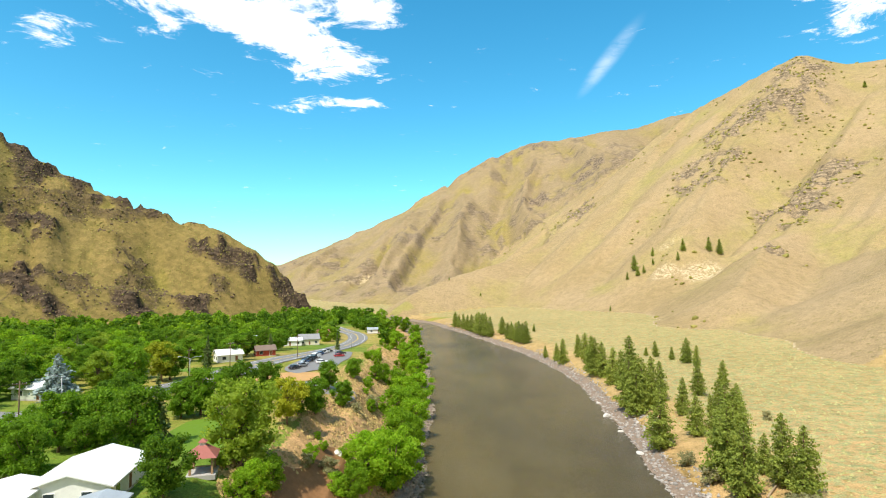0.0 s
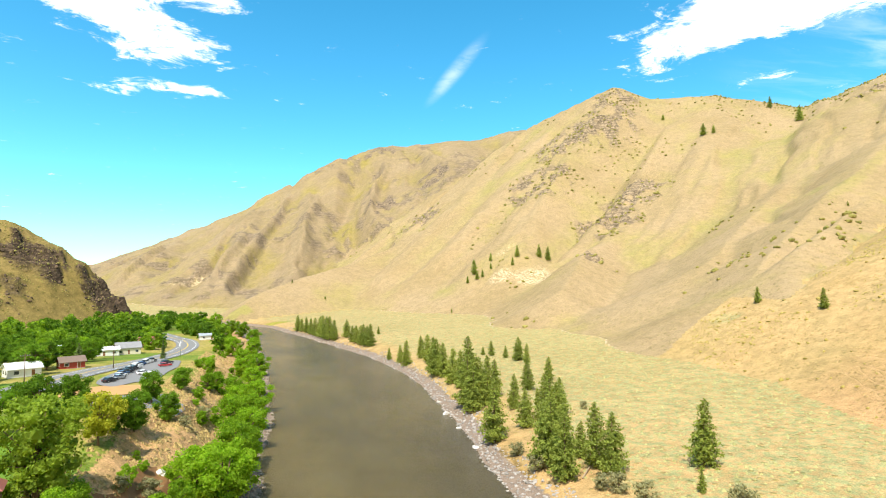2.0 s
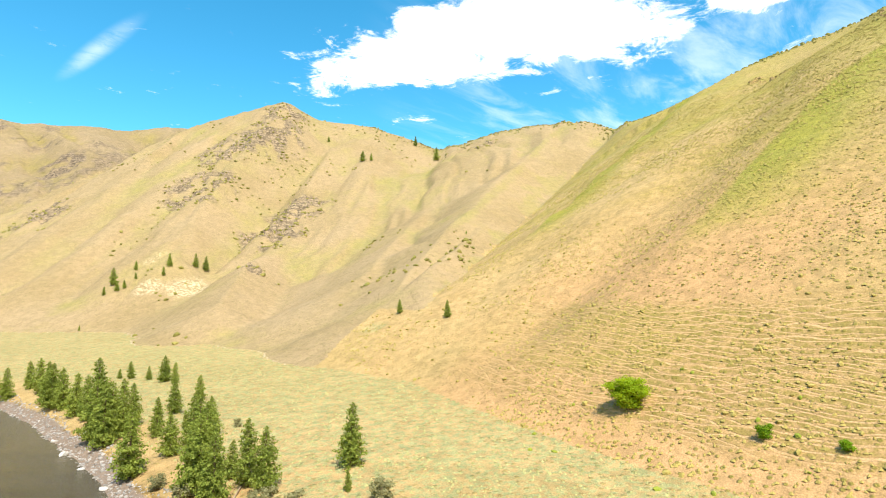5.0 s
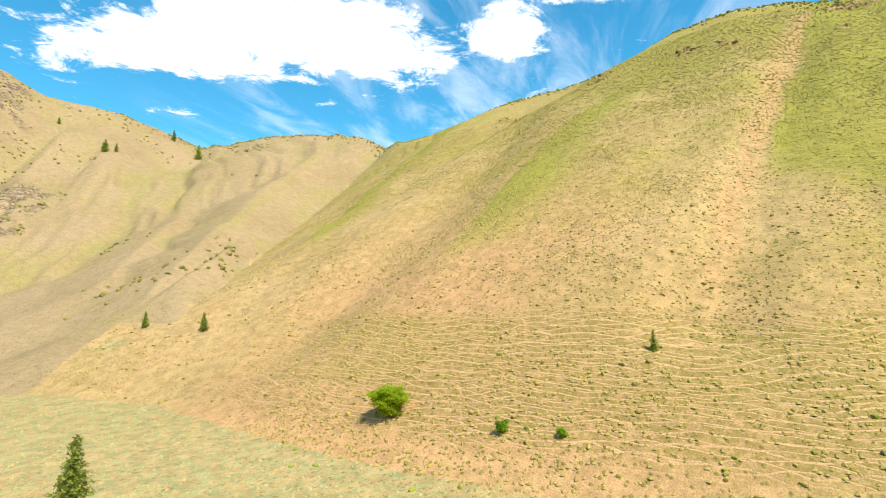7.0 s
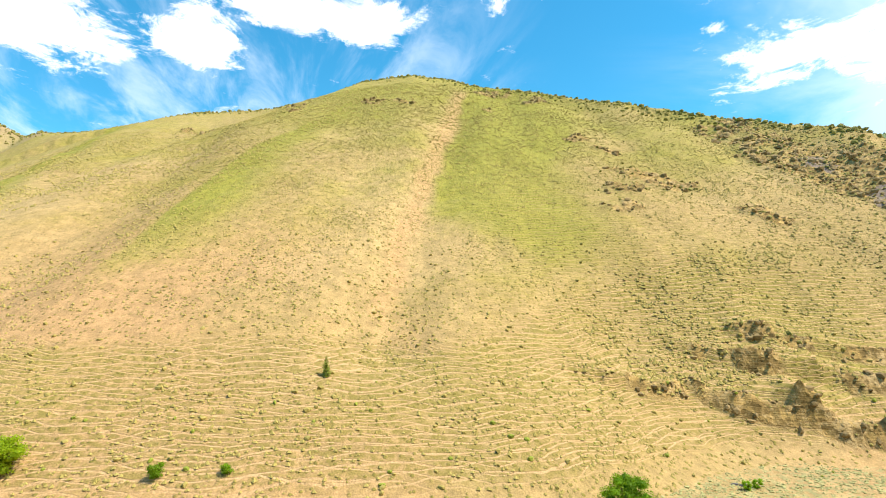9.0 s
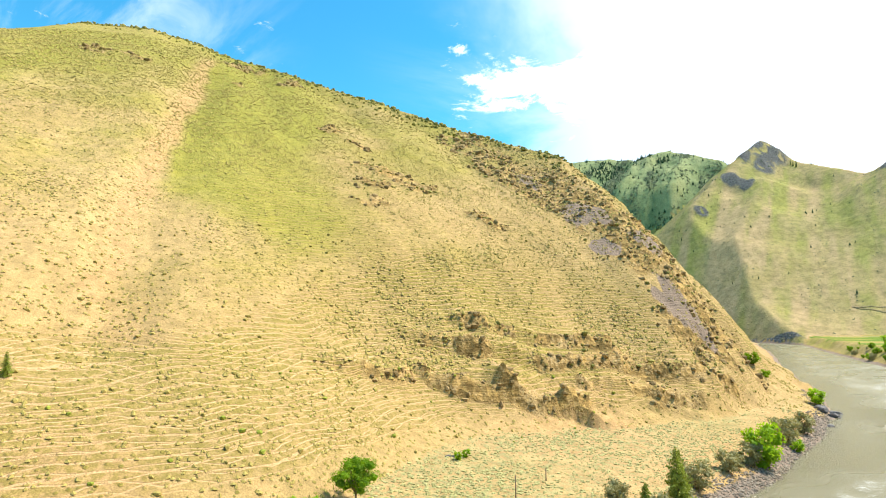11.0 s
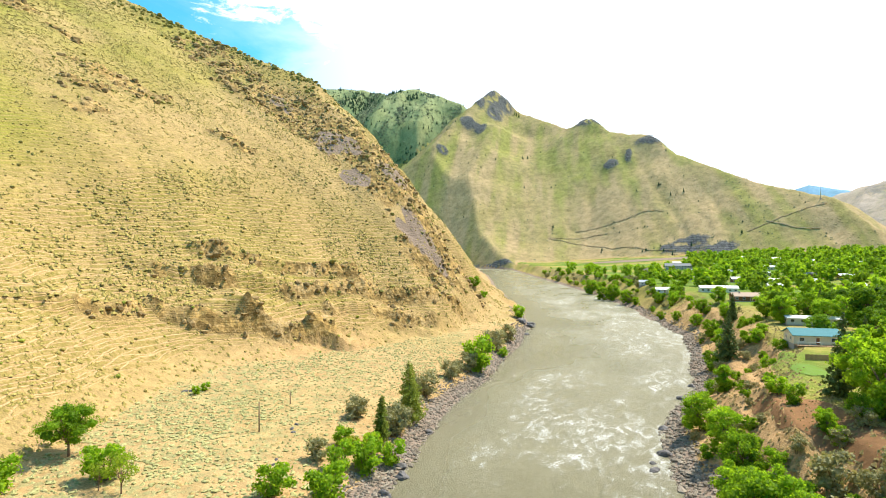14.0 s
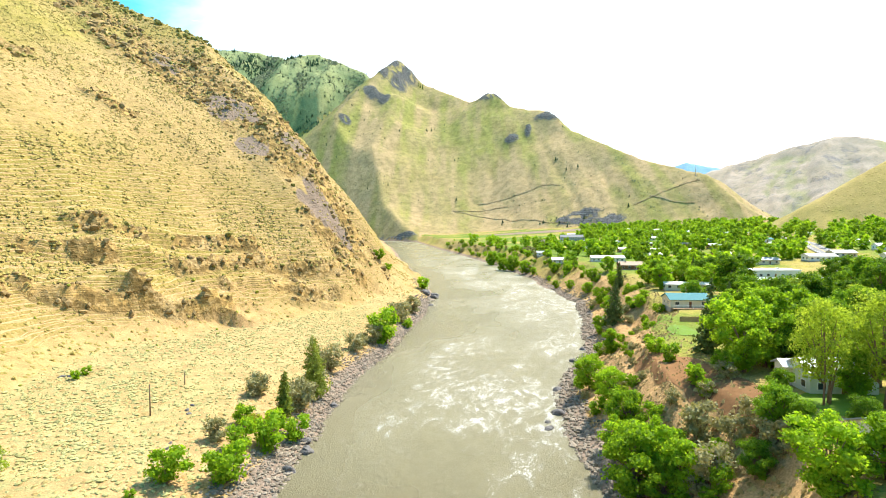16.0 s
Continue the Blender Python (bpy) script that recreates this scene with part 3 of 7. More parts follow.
def ground(x, y):
    """Height of the land, the form that it belongs to, and how rocky it is."""
    x, y = np.asarray(x, float), np.asarray(y, float)
    d, run, (hw,), side = along(x, y, RIVER)
    wob = 2.2 * fbm(x / 22, y / 22, 3, 40)
    s = d - hw + wob * np.clip(d / 20, 0, 1)
    east = side > 0
    bluff = s + 7 * fbm(x / 30, y / 30, 3, 50) * step(2, 16, s) + 4 * ridged(x / 9, y / 40, 2, 52) * step(4, 14, s) * step(34, 20, s)
    ze = np.interp(s, [-20, 0, 3, 9, 22, 60, 140, 400, 6000], [-3, 0, 1.0, 3.4, 5.4, 8, 13, 24, 60])
    zw = np.interp(bluff, [-20, 0, 4, 9, 25, 30, 130, 420, 900, 6000], [-3, 0, 1.2, 3.5, 15.6, 17, 17.5, 26, 40, 70])
    zw = zw + step(-250, -420, y) * step(60, 420, s) * 10
    zw = zw * (1 - 0.56 * step(150, 380, y) * step(-30, 60, y))
    floor = np.where(east, ze, zw)
    floor = floor + 0.35 * fbm(x / 9, y / 9, 3, 60) * step(1, 12, s) * np.where(east, 1.0, 0.35)
    best, high, owner = np.full(x.shape, -400.0), np.full(x.shape, -1e9), np.zeros(x.shape, int)
    bx, by = x + 38 * fbm(x / 190, y / 190, 3, 70), y + 38 * fbm(x / 190, y / 190, 3, 75)
    for k, (name, line, (fx, fy), rw, rd, rough) in enumerate(FORMS):
        base, over = tent(x, y, line, line is EAST, 4 if line in (SOUTH, SOUTH_FACE) else 10)
        body = step(8, 70, base) * (1 - 0.85 * step(over - 60, over - 8, base))
        rill = ridged((fx * by - fy * bx) / rw, (fx * bx + fy * by) / (rw * (4 if name == "hillside" else 8)), 5, 80 + k)
        h = base + rough * (fbm(x / 45, y / 45, 4, 90 + k) + 0.25) * step(20, 80, base) - rd * body * (0.5 - rill)
        if name not in ("hillside", "mountain_haze_blue"):
            across, down = (fx * by - fy * bx), (fx * bx + fy * by)
            wide = 2.6 if name == "mountain_back" else 1.0
            shallow = 0.55 if name == "mountain_south" else 1.0
            for gap, deep in ((95 * wide, 9 * wide), (38 * wide, 3.5 * wide)):
                h = h - shallow * deep * body * np.clip(1 - 5.5 * np.abs(vnoise(across / gap, down / (gap * 7), 120 + k)), 0, 1)
        if name == "mountain_back":
            h = h - 450 * step(-2400, -2000, y)
        if line is EAST:
            edge = np.interp(s, [p[0] for p in CLIFF], [p[1] for p in CLIFF]) + 700 * step(-230, -120, y) + 6 * fbm(x / 25, y / 25, 4, 44) + step(10, 60, s) * 7 * ridged(x / 30, y / 30, 3, 45)
            h = -join(-h, -edge, 8.0)
            dd, _, _, ds = along(x, y, DRAWS[0][1])
            h = h - 90 * step(8, 60, np.where(ds < 0, dd, 0)) * step(230, 300, y)
            h = h - 27 * step(-45, -150, y) * step(120, 30, h) * step(-360, -240, y)
        m = h > high
        high, owner = np.where(m, h, high), np.where(m, OWNERS.index(name), owner)
        best = join(best, h, 70.0 if line is SOUTH_FACE else 5.0)
    cd, cr, _, cs = along(x, y, CUT)
    near = step(520, 420, cr) * step(0, 60, cr) * step(700, 560, np.hypot(x - 430, y - 600) * 1.6)
    best = best - near * np.where(cs > 0, 11 * np.exp(-(cd / 14) ** 2), 11 * np.exp(-(cd / 46) ** 2))
    for rise, line in DRAWS:
        dd, _, (bottom,), _ = along(x, y, line)
        best = -join(-best, -(bottom + rise * dd + 4 * fbm(x / 35, y / 35, 3, 47)), 6.0)
    for deep, wide, line in GULLIES:
        dd, gr, _, _ = along(x, y, [(*p, 0) for p in line])
        best = best - deep * np.exp(-(dd / wide) ** 2) * step(0, 70, gr)
    for tall, line in LEDGES:
        dd, lr, _, side = along(x, y, [(*p, 0) for p in line])
        sd = np.where(side > 0, dd, -dd) + 1.6 * fbm(x / 6, y / 6, 3, 48)
        best = best + 1.5 * tall * step(-0.8, 0.6, sd) * np.exp(-np.maximum(sd, 0) / 9) * (0.75 + 0.6 * fbm(x / 9, y / 9, 3, 49)) * step(40, 12, dd)
    rock = rockiness(x, y)
    steep = np.where(owner == OWNERS.index("mountain_west"), 0.42, 0.0) + np.where(owner == OWNERS.index("mountain_north"), 0.45, 0.0) + np.where(owner == OWNERS.index("mountain_back"), 0.1, 0.0) + np.where(owner == OWNERS.index("mountain_far"), 0.35, 0.0)
    rock = np.maximum(rock, steep * step(0.0, 0.3, fbm(x / 75, y / 75, 5, 33) + 0.08) * 1.4)
    rock = rock * step(1, 6, best - floor)
    solid = (owner == OWNERS.index("mountain_south")) | (owner == OWNERS.index("mountain_west"))
    rock = rock * np.where(solid, step(-0.32, 0.02, fbm(x / 26, y / 26, 4, 37) + 0.18 * (y < -500)), step(-0.22, 0.12, fbm(x / 16, y / 16, 4, 37) + 0.06 + 0.2 * step(-250, -290, y) * step(380, 300, x)))
    best = best + rock * np.where(owner == OWNERS.index("hillside"), 0.6, 1.0) * (4.5 * ridged(x / 17, y / 17, 4, 35) + 1.5) * step(5, 25, best) * np.where(owner == OWNERS.index("mountain_west"), 2.4, 1.0)
    best = best + np.where(owner == OWNERS.index("mountain_south"), 7.0, 0.0) * rock * step(250, 330, best)
    # ledges in the rock
    tall = np.where(owner == OWNERS.index("mountain_south"), 5.0, np.where(solid, 16.0, np.where(owner == OWNERS.index("hillside"), 4.5, 9.0)))
    lift = best + 0.6 * tall * fbm(x / 60, y / 60, 3, 34)
    part_of = lift / tall - np.floor(lift / tall)
    best = best + 0.75 * rock * tall * (step(0.45, 0.95, part_of) - part_of) * step(5, 25, best)
    # smooth meeting of slope and floor, and the cut that the river makes
    kk = 5.0
    hh = np.clip(0.5 + 0.5 * (best - floor) / kk, 0, 1)
    z = floor + (best - floor) * hh + kk * hh * (1 - hh) * 0.5
    z = np.minimum(z, np.where(s > 0, 1.5 + 1.25 * s + 3 * ridged(x / 12, y / 12, 3, 39), floor + 0.4))
    z = np.where(s < -3, np.minimum(z, floor), z)
    owner = np.where(best > floor - 1.0, owner, 0)
    owner = np.where(s < 1, 0, owner)
    owner = np.where((owner == OWNERS.index("mountain_back")) & (z + 60 * fbm(x / 120, y / 120, 3, 46) < 330), OWNERS.index("mountain_south"), owner)
    dd, _, _, ds = along(x, y, DRAWS[0][1])
    past = (owner == OWNERS.index("hillside")) & (y > 190) & (np.where(ds < 0, dd, -dd) + 9 * fbm(x / 20, y / 20, 3, 36) > -3) & (z > 38)
    owner = np.where(past, OWNERS.index("mountain_ridge"), owner)
    return z, owner, np.clip(rock, 0, 1), s, east

# ---------------------------------------------------------------- land and water
def cover_of(x, y, z, owner, rock, s, east, hollow):
    n = fbm(x / 60, y / 60, 4, 11)
    is_ground = owner == 0
    hill = owner == OWNERS.index("hillside")
    shore = step(9, 4, s) * np.where(is_ground, 1.0, 0.3)
    r = np.maximum(rock, shore * step(-0.5, 0.1, fbm(x / 7, y / 7, 3, 14)))
    southern = step(40, -70, y)
    bank = is_ground & ~east & (s > 6) & (s < 28)
    r = np.maximum(r, bank * step(-0.35, 0.25, fbm(x / 9, y / 9, 4, 15)) * 0.40)
    g = np.where(hill, step(60, 250, z + 90 * n) * (0.46 - 0.04 * southern) + 0.10 + 0.20 * southern * step(30, 60, z) + 0.25 * n, 0.25 + 0.5 * n)
    g = np.where(owner == OWNERS.index("mountain_ridge"), 0.22 + 0.6 * n + 0.12 * step(120, 280, z), g)
    g = g + np.clip(hollow, -0.2, 0.8) * ~is_ground * ~hill * np.where(y < -500, 0.8, 0.25)
    az = np.degrees(np.arctan2(x, y))
    # greener grass along the lee edges of the spurs
    for line, wide, much in (([(560, -60), (483, -32), (409, 21), (318, 46), (253, 60), (225, 72)], 44, 1.0), ([(720, 205), (649, 199), (493, 202), (372, 192), (309, 188)], 30, 1.0),
                             ([(864, 444), (675, 415), (472, 344), (372, 306)], 16, 0.6), ([(690, 560), (600, 545), (480, 480)], 12, 0.3)):
        d, _, _, side = along(x, y, [(*p, 0) for p in line])
        g = np.maximum(g, much * np.exp(-(d / np.where(side > 0, wide, 5)) ** 2) * step(52, 125, z + 25 * n) * (owner != 0) + 0.15 * n)
    d, _, _, side = along(x, y, DRAWS[0][1])
    g = np.where((side < 0) & (d < 110) & (y > 200) & (z > 50), 0.26 + 0.3 * n + 0.4 * g * (g > 0.5), g)
    thicket = hill * step(60, 20, np.hypot((x - 140) / 1.3, (y + 190) / 2.0)) * step(22, 34, z)
    g = g + 0.30 * thicket
    west_flat = is_ground & ~east & (s > 24)
    g = np.where(is_ground & east, 0.10 + 0.2 * n, g)
    g = np.where(west_flat, 0.85 + 0.5 * n, g)
    g = np.where(is_ground & ~east & (s <= 24), 0.05 + 0.3 * n, g)
    g = np.where(is_ground & ~east & (s <= 30) & (y < -400), 0.62 + 0.5 * n, g)
    fall = fbm((x + 0.2 * y) / 34, (y - 0.2 * x) / 330, 4, 17)
    g = np.where(owner == OWNERS.index("mountain_south"), 0.20 + 0.5 * n + 1.0 * fall + 0.32 * step(150, 420, z), g)
    g = np.where(owner == OWNERS.index("mountain_back"), 0.42 + 0.5 * n + 0.9 * fbm(x / 130, y / 130, 4, 18) + 0.6 * np.clip(hollow, -0.4, 0.8), g)
    # the bare gully under the summit, and the greener grass beside it
    off = y + 23 + (x - 171) * 0.413 + 9 * fbm(x / 40, y / 40, 3, 21)
    gully = 0.6 * step(6 + x * 0.024, 1 + x * 0.002, np.abs(off)) * hill * step(150, 200, x) * step(600, 540, x)
    g = g + 0.75 * hill * step(0, -14, off) * step(-128, -55, off) * step(45, 170, z + 40 * n)
    g = g * (1 - gully)
    for cx, cy, rx, ry in ((-5, 606, 20, 9), (-51, 668, 16, 9)):
        g = np.maximum(g, step(1.2, 0.6, ((x - cx) / rx) ** 2 + ((y - cy) / ry) ** 2))
    pale = np.where(is_ground & east, step(10, 30, s) * (0.55 + 0.45 * step(10, 90, y)), 0.0)
    for cx, cy, rx, ry in ((253, 606, 30, 18), (255, 548, 26, 22), (225, 563, 20, 16), (-149, 1016, 22, 16), (-173, 1000, 24, 14), (363, 433, 12, 9), (204, 218, 8, 10)):
        pale = np.maximum(pale, 0.75 * step(1.3, 0.2, ((x - cx) / rx) ** 2 + ((y - cy) / ry) ** 2 + 1.2 * n))
    soil = np.where(hill, (0.35 + 0.45 * step(120, 25, z)) * (1 - 0.55 * southern) * (1 - 0.7 * step(60, 190, y)) + 0.5 * n, 0.3 + 0.5 * n)
    soil = np.where(is_ground & east, 0.25 + 0.5 * n + 0.35 * step(60, -20, y), soil)
    soil = np.maximum(soil, gully)
    soil = np.where(is_ground & ~east & (s < 26), (0.75 - 0.5 * step(-350, -450, y)) + 0.4 * n, soil)
    soil = np.where(owner == OWNERS.index("mountain_south"), 0.50 + 0.4 * n - 1.1 * fall - 0.25 * step(200, 420, z), soil)
    # the net of narrow stock trails across the foot of the slope
    top = np.interp(az, [45, 60, 105, 113, 124, 131, 140, 160], [44, 44, 41, 46, 68, 84, 70, 50])
    wave = hill * step(12, 17, z) * (step(top + 5, top - 3, z + 6 * n) * (0.55 + 0.45 * step(60, 75, az)) + 0.42 * step(102, 118, az) * step(190, 120, z)) * step(165, 95, y) * (1 - 0.8 * np.clip(rock * 1.5, 0, 1))
    olive = hill * step(17, 27, z) * step(top + 4, top - 2, z + 6 * n) * step(150, 80, y)
    g = np.maximum(g, olive * (0.40 + 0.6 * n))
    slab = np.zeros(x.shape)
    for cx, cy, rr in ((257, -320, 11), (205, -305, 12), (173, -288, 9), (160, -315, 11), (136, -289, 11), (123, -298, 8), (190, -312, 8)):
        slab = np.maximum(slab, step(1.3, 0.5, np.hypot((x - cx), (y - cy)) / rr + 0.9 * fbm(x / 7, y / 7, 3, 26)))
    tufts = np.where(hill, 1.0 - 0.6 * step(40, 130, y), np.where(is_ground, 0.5, 0.55))
    return np.clip(np.stack([r, g, pale, soil], -1), 0, 1), np.clip(np.stack([wave, tufts, west_flat * (0.55 + 1.2 * n), np.maximum(slab, 0.75 * shore * step(8, 3, s))], -1), 0, 1)


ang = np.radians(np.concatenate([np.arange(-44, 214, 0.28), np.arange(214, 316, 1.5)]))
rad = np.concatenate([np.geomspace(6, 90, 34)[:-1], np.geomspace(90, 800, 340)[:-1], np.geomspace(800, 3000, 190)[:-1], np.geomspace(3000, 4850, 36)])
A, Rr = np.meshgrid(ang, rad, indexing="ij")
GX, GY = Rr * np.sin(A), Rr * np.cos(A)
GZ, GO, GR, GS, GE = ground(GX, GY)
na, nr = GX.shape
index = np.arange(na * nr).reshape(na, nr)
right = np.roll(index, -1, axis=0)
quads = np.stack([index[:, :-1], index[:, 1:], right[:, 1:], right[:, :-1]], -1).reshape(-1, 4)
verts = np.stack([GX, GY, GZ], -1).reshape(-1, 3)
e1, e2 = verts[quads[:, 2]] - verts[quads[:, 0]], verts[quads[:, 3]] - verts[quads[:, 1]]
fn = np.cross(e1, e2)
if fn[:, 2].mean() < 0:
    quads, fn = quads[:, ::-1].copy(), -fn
vn = np.zeros_like(verts)
for k in range(4):
    np.add.at(vn, quads[:, k], fn)
vn /= np.maximum(np.linalg.norm(vn, axis=1, keepdims=True), 1e-9)
wrapped = np.concatenate([GZ[-10:], GZ, GZ[:10]])
blurred = sum(wrapped[k:k + na] for k in range(21)) / 21
hollow = np.clip((blurred - GZ) / (0.004 * Rr + 1.5), -1, 1)


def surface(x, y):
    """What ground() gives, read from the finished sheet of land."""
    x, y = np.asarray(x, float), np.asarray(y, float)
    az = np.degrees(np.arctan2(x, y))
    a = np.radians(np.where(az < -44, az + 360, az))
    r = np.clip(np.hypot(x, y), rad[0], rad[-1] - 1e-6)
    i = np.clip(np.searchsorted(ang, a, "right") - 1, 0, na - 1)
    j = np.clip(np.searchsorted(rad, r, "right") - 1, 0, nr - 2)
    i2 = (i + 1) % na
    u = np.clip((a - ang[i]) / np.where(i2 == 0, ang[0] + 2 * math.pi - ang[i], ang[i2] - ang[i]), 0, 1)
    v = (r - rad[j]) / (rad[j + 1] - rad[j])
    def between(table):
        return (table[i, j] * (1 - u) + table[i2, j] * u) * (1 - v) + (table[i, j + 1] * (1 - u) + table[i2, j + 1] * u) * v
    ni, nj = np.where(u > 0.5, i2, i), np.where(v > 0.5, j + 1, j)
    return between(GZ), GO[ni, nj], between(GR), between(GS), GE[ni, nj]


cover, marks = (v.reshape(-1, 4) for v in cover_of(GX, GY, GZ, GO, GR, GS, GE, hollow))
face_owner = GO.reshape(-1)[quads[:, 0]]
LAND_LABEL = {
    "ground": "dry grassy river terraces and steep sandy banks", "hillside": "steep dry grassy hillside with terracettes and brown outcrops",
    "mountain_ridge": "tan grassy mountain ridge with spurs and gullies", "mountain_north": "bare tan mountain beyond the river bend",
    "mountain_west": "rugged brown hill with dark rock bands", "mountain_south": "green and tan mountain with a rocky peak",
    "mountain_back": "forested green mountain ridge behind the peak", "mountain_far": "distant grey mountain with bare slopes",
    "mountain_front": "low olive grassy hill behind the town", "mountain_haze_blue": "very distant mountain with haze painted blue into its colour"}


def sheet(name, pts, faces, normals=None, attr=None, mat=None, more=None):
    used, inv = np.unique(faces, return_inverse=True)
    me = bpy.data.meshes.new(name)
    me.vertices.add(len(used))
    me.vertices.foreach_set("co", pts[used].astype(np.float32).ravel())
    nf, k = faces.shape
    me.loops.add(nf * k)
    me.loops.foreach_set("vertex_index", inv.astype(np.int32).ravel())
    me.polygons.add(nf)
    me.polygons.foreach_set("loop_start", np.arange(0, nf * k, k, dtype=np.int32))
    me.update(calc_edges=True)
    me.polygons.foreach_set("use_smooth", np.ones(nf, dtype=bool))
    if attr is not None:
        c = me.color_attributes.new("cover", "FLOAT_COLOR", "POINT")
        c.data.foreach_set("color", attr[used].astype(np.float32).ravel())
    if more is not None:
        c = me.color_attributes.new("marks", "FLOAT_COLOR", "POINT")
        c.data.foreach_set("color", more[used].astype(np.float32).ravel())
    if normals is not None:
        me.normals_split_custom_set_from_vertices(normals[used])
    if mat:
        me.materials.append(mat)
    return new(name, me)


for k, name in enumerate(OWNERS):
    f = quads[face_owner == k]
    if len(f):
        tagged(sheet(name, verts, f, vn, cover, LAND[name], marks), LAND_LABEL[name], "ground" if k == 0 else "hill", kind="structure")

# the river: a sheet at z = 0 that follows the channel and runs a little under the banks
wm, wtree, wb = material("river_water", 0.10, 0.5)
wb.inputs["IOR"].default_value = 1.33
wpos = wtree.nodes.new("ShaderNodeNewGeometry").outputs["Position"]
watt = node(wtree, "ShaderNodeAttribute", attribute_name="cover")
wch = node(wtree, "ShaderNodeSeparateColor")
wtree.links.new(watt.outputs["Color"], wch.inputs[0])
wflow = node(wtree, "ShaderNodeMapping")
wtree.links.new(wpos, wflow.inputs["Vector"])
wflow.inputs["Scale"].default_value = (1.0, 0.5, 1.0)
wbig, wmid, wfine = noise_node(wtree, wflow.outputs[0], 0.022, 5), noise_node(wtree, wflow.outputs[0], 0.30, 7, 0.66, 0.8), noise_node(wtree, wflow.outputs[0], 3.4, 8, 0.76, 0.9)
# broad blotches put patches of sky reflection into the water's base colour
wcol = mix_node(wtree, ramp(wtree, wbig, 0.32, 0.68), (0.076, 0.060, 0.028), (0.135, 0.104, 0.042))
wsum = math_node(wtree, "MULTIPLY_ADD", wmid, 0.45, math_node(wtree, "MULTIPLY", wfine, 0.65))
foam = ramp(wtree, math_node(wtree, "MULTIPLY_ADD", wch.outputs[0], 0.20, wsum), 0.735, 0.89)
wcol = mix_node(wtree, math_node(wtree, "MULTIPLY_ADD", wch.outputs[0], 0.12, math_node(wtree, "MULTIPLY", wch.outputs[1], 0.72)), wcol, (0.25, 0.23, 0.135))
wcol = mix_node(wtree, foam, wcol, (0.78, 0.78, 0.74))
wtree.links.new(wcol, wb.inputs["Base Color"])
wtree.links.new(math_node(wtree, "MULTIPLY_ADD", foam, 0.5, math_node(wtree, "MULTIPLY_ADD", wch.outputs[0], 0.30, 0.13)), wb.inputs["Roughness"])
bump_into(wtree, wb, math_node(wtree, "ADD", wmid, math_node(wtree, "MULTIPLY", wfine, 0.6)), 0.85, 0.8)
wx, wy, ww = [], [], []
for p, q in zip(RIVER[:-1], RIVER[1:]):
    steps_n = max(2, int(math.hypot(q[0] - p[0], q[1] - p[1]) / 4))
    for i in range(steps_n):
        u = i / steps_n
        wx.append(p[0] + u * (q[0] - p[0])); wy.append(p[1] + u * (q[1] - p[1])); ww.append(p[2] + u * (q[2] - p[2]))
wx, wy, ww = (np.array(v) for v in (wx, wy, ww))
ker = np.ones(9) / 9
wx, wy, ww = (np.convolve(np.pad(v, 4, mode="edge"), ker, "valid") for v in (wx, wy, ww))
tx, ty = np.gradient(wx), np.gradient(wy)
ln = np.hypot(tx, ty)
cross = np.linspace(-1, 1, 33)
RX = wx[:, None] + (-ty / ln)[:, None] * cross * (ww[:, None] + 9)
RY = wy[:, None] + (tx / ln)[:, None] * cross * (ww[:, None] + 9)
RZ = 0.10 * fbm(RX / 6, RY / 6, 3, 5)
rapid = step(-30, -105, RY) * (0.45 + 0.55 * step(-900, -480, RY)) * np.clip(0.74 + 0.7 * fbm(RX / 22, RY / 46, 4, 6), 0, 1) + 0.36 * step(0.05, 0.4, fbm(RX / 10, RY / 30, 3, 8))
rapid = rapid * (0.12 + 0.88 * step(0.72, 0.05, cross[None] + 0.5 * fbm(RX / 30, RY / 60, 3, 7)))
RZ = RZ + 0.30 * rapid * fbm(RX / 4, RY / 4, 3, 9)
wi = np.arange(RX.size).reshape(RX.shape)
wf = np.stack([wi[:-1, :-1], wi[1:, :-1], wi[1:, 1:], wi[:-1, 1:]], -1).reshape(-1, 4)
wa = np.stack([np.clip(rapid, 0, 1), step(-10, -110, RY), RX * 0, RX * 0 + 1], -1).reshape(-1, 4)
water = sheet("water", np.stack([RX, RY, RZ], -1).reshape(-1, 3), wf, None, wa, wm)
tagged(water, "muddy brown river with white rapids", "river", kind="structure")

# ---------------------------------------------------------------- plants
def lie(x, y):
    """Height of the land at one place."""
    return float(surface(np.array([float(x)]), np.array([float(y)]))[0][0])


def foliage(name, dark, light, through_light=0.3):
    m, t, b = material(name, 0.7, 0.25)
    info = t.nodes.new("ShaderNodeObjectInfo").outputs["Random"]
    geo = t.nodes.new("ShaderNodeNewGeometry")
    pos = t.nodes.new("ShaderNodeTexCoord").outputs["Object"]
    patch = noise_node(t, pos, 0.5, 3)
    f = math_node(t, "MULTIPLY_ADD", geo.outputs["Random Per Island"], 0.5, math_node(t, "MULTIPLY_ADD", info, 0.4, math_node(t, "MULTIPLY_ADD", patch, 0.8, -0.35)))
    col = mix_node(t, f, dark, light)
    t.links.new(col, b.inputs["Base Color"])
    tr = t.nodes.new("ShaderNodeBsdfTranslucent")
    t.links.new(mix_node(t, 1.0, col, (1.4, 1.3, 0.75), "MULTIPLY"), tr.inputs["Color"])
    mx = t.nodes.new("ShaderNodeMixShader")
    mx.inputs[0].default_value = through_light
    t.links.new(b.outputs[0], mx.inputs[1])
    t.links.new(tr.outputs[0], mx.inputs[2])
    t.links.new(mx.outputs[0], t.nodes["Material Output"].inputs["Surface"])
    return m


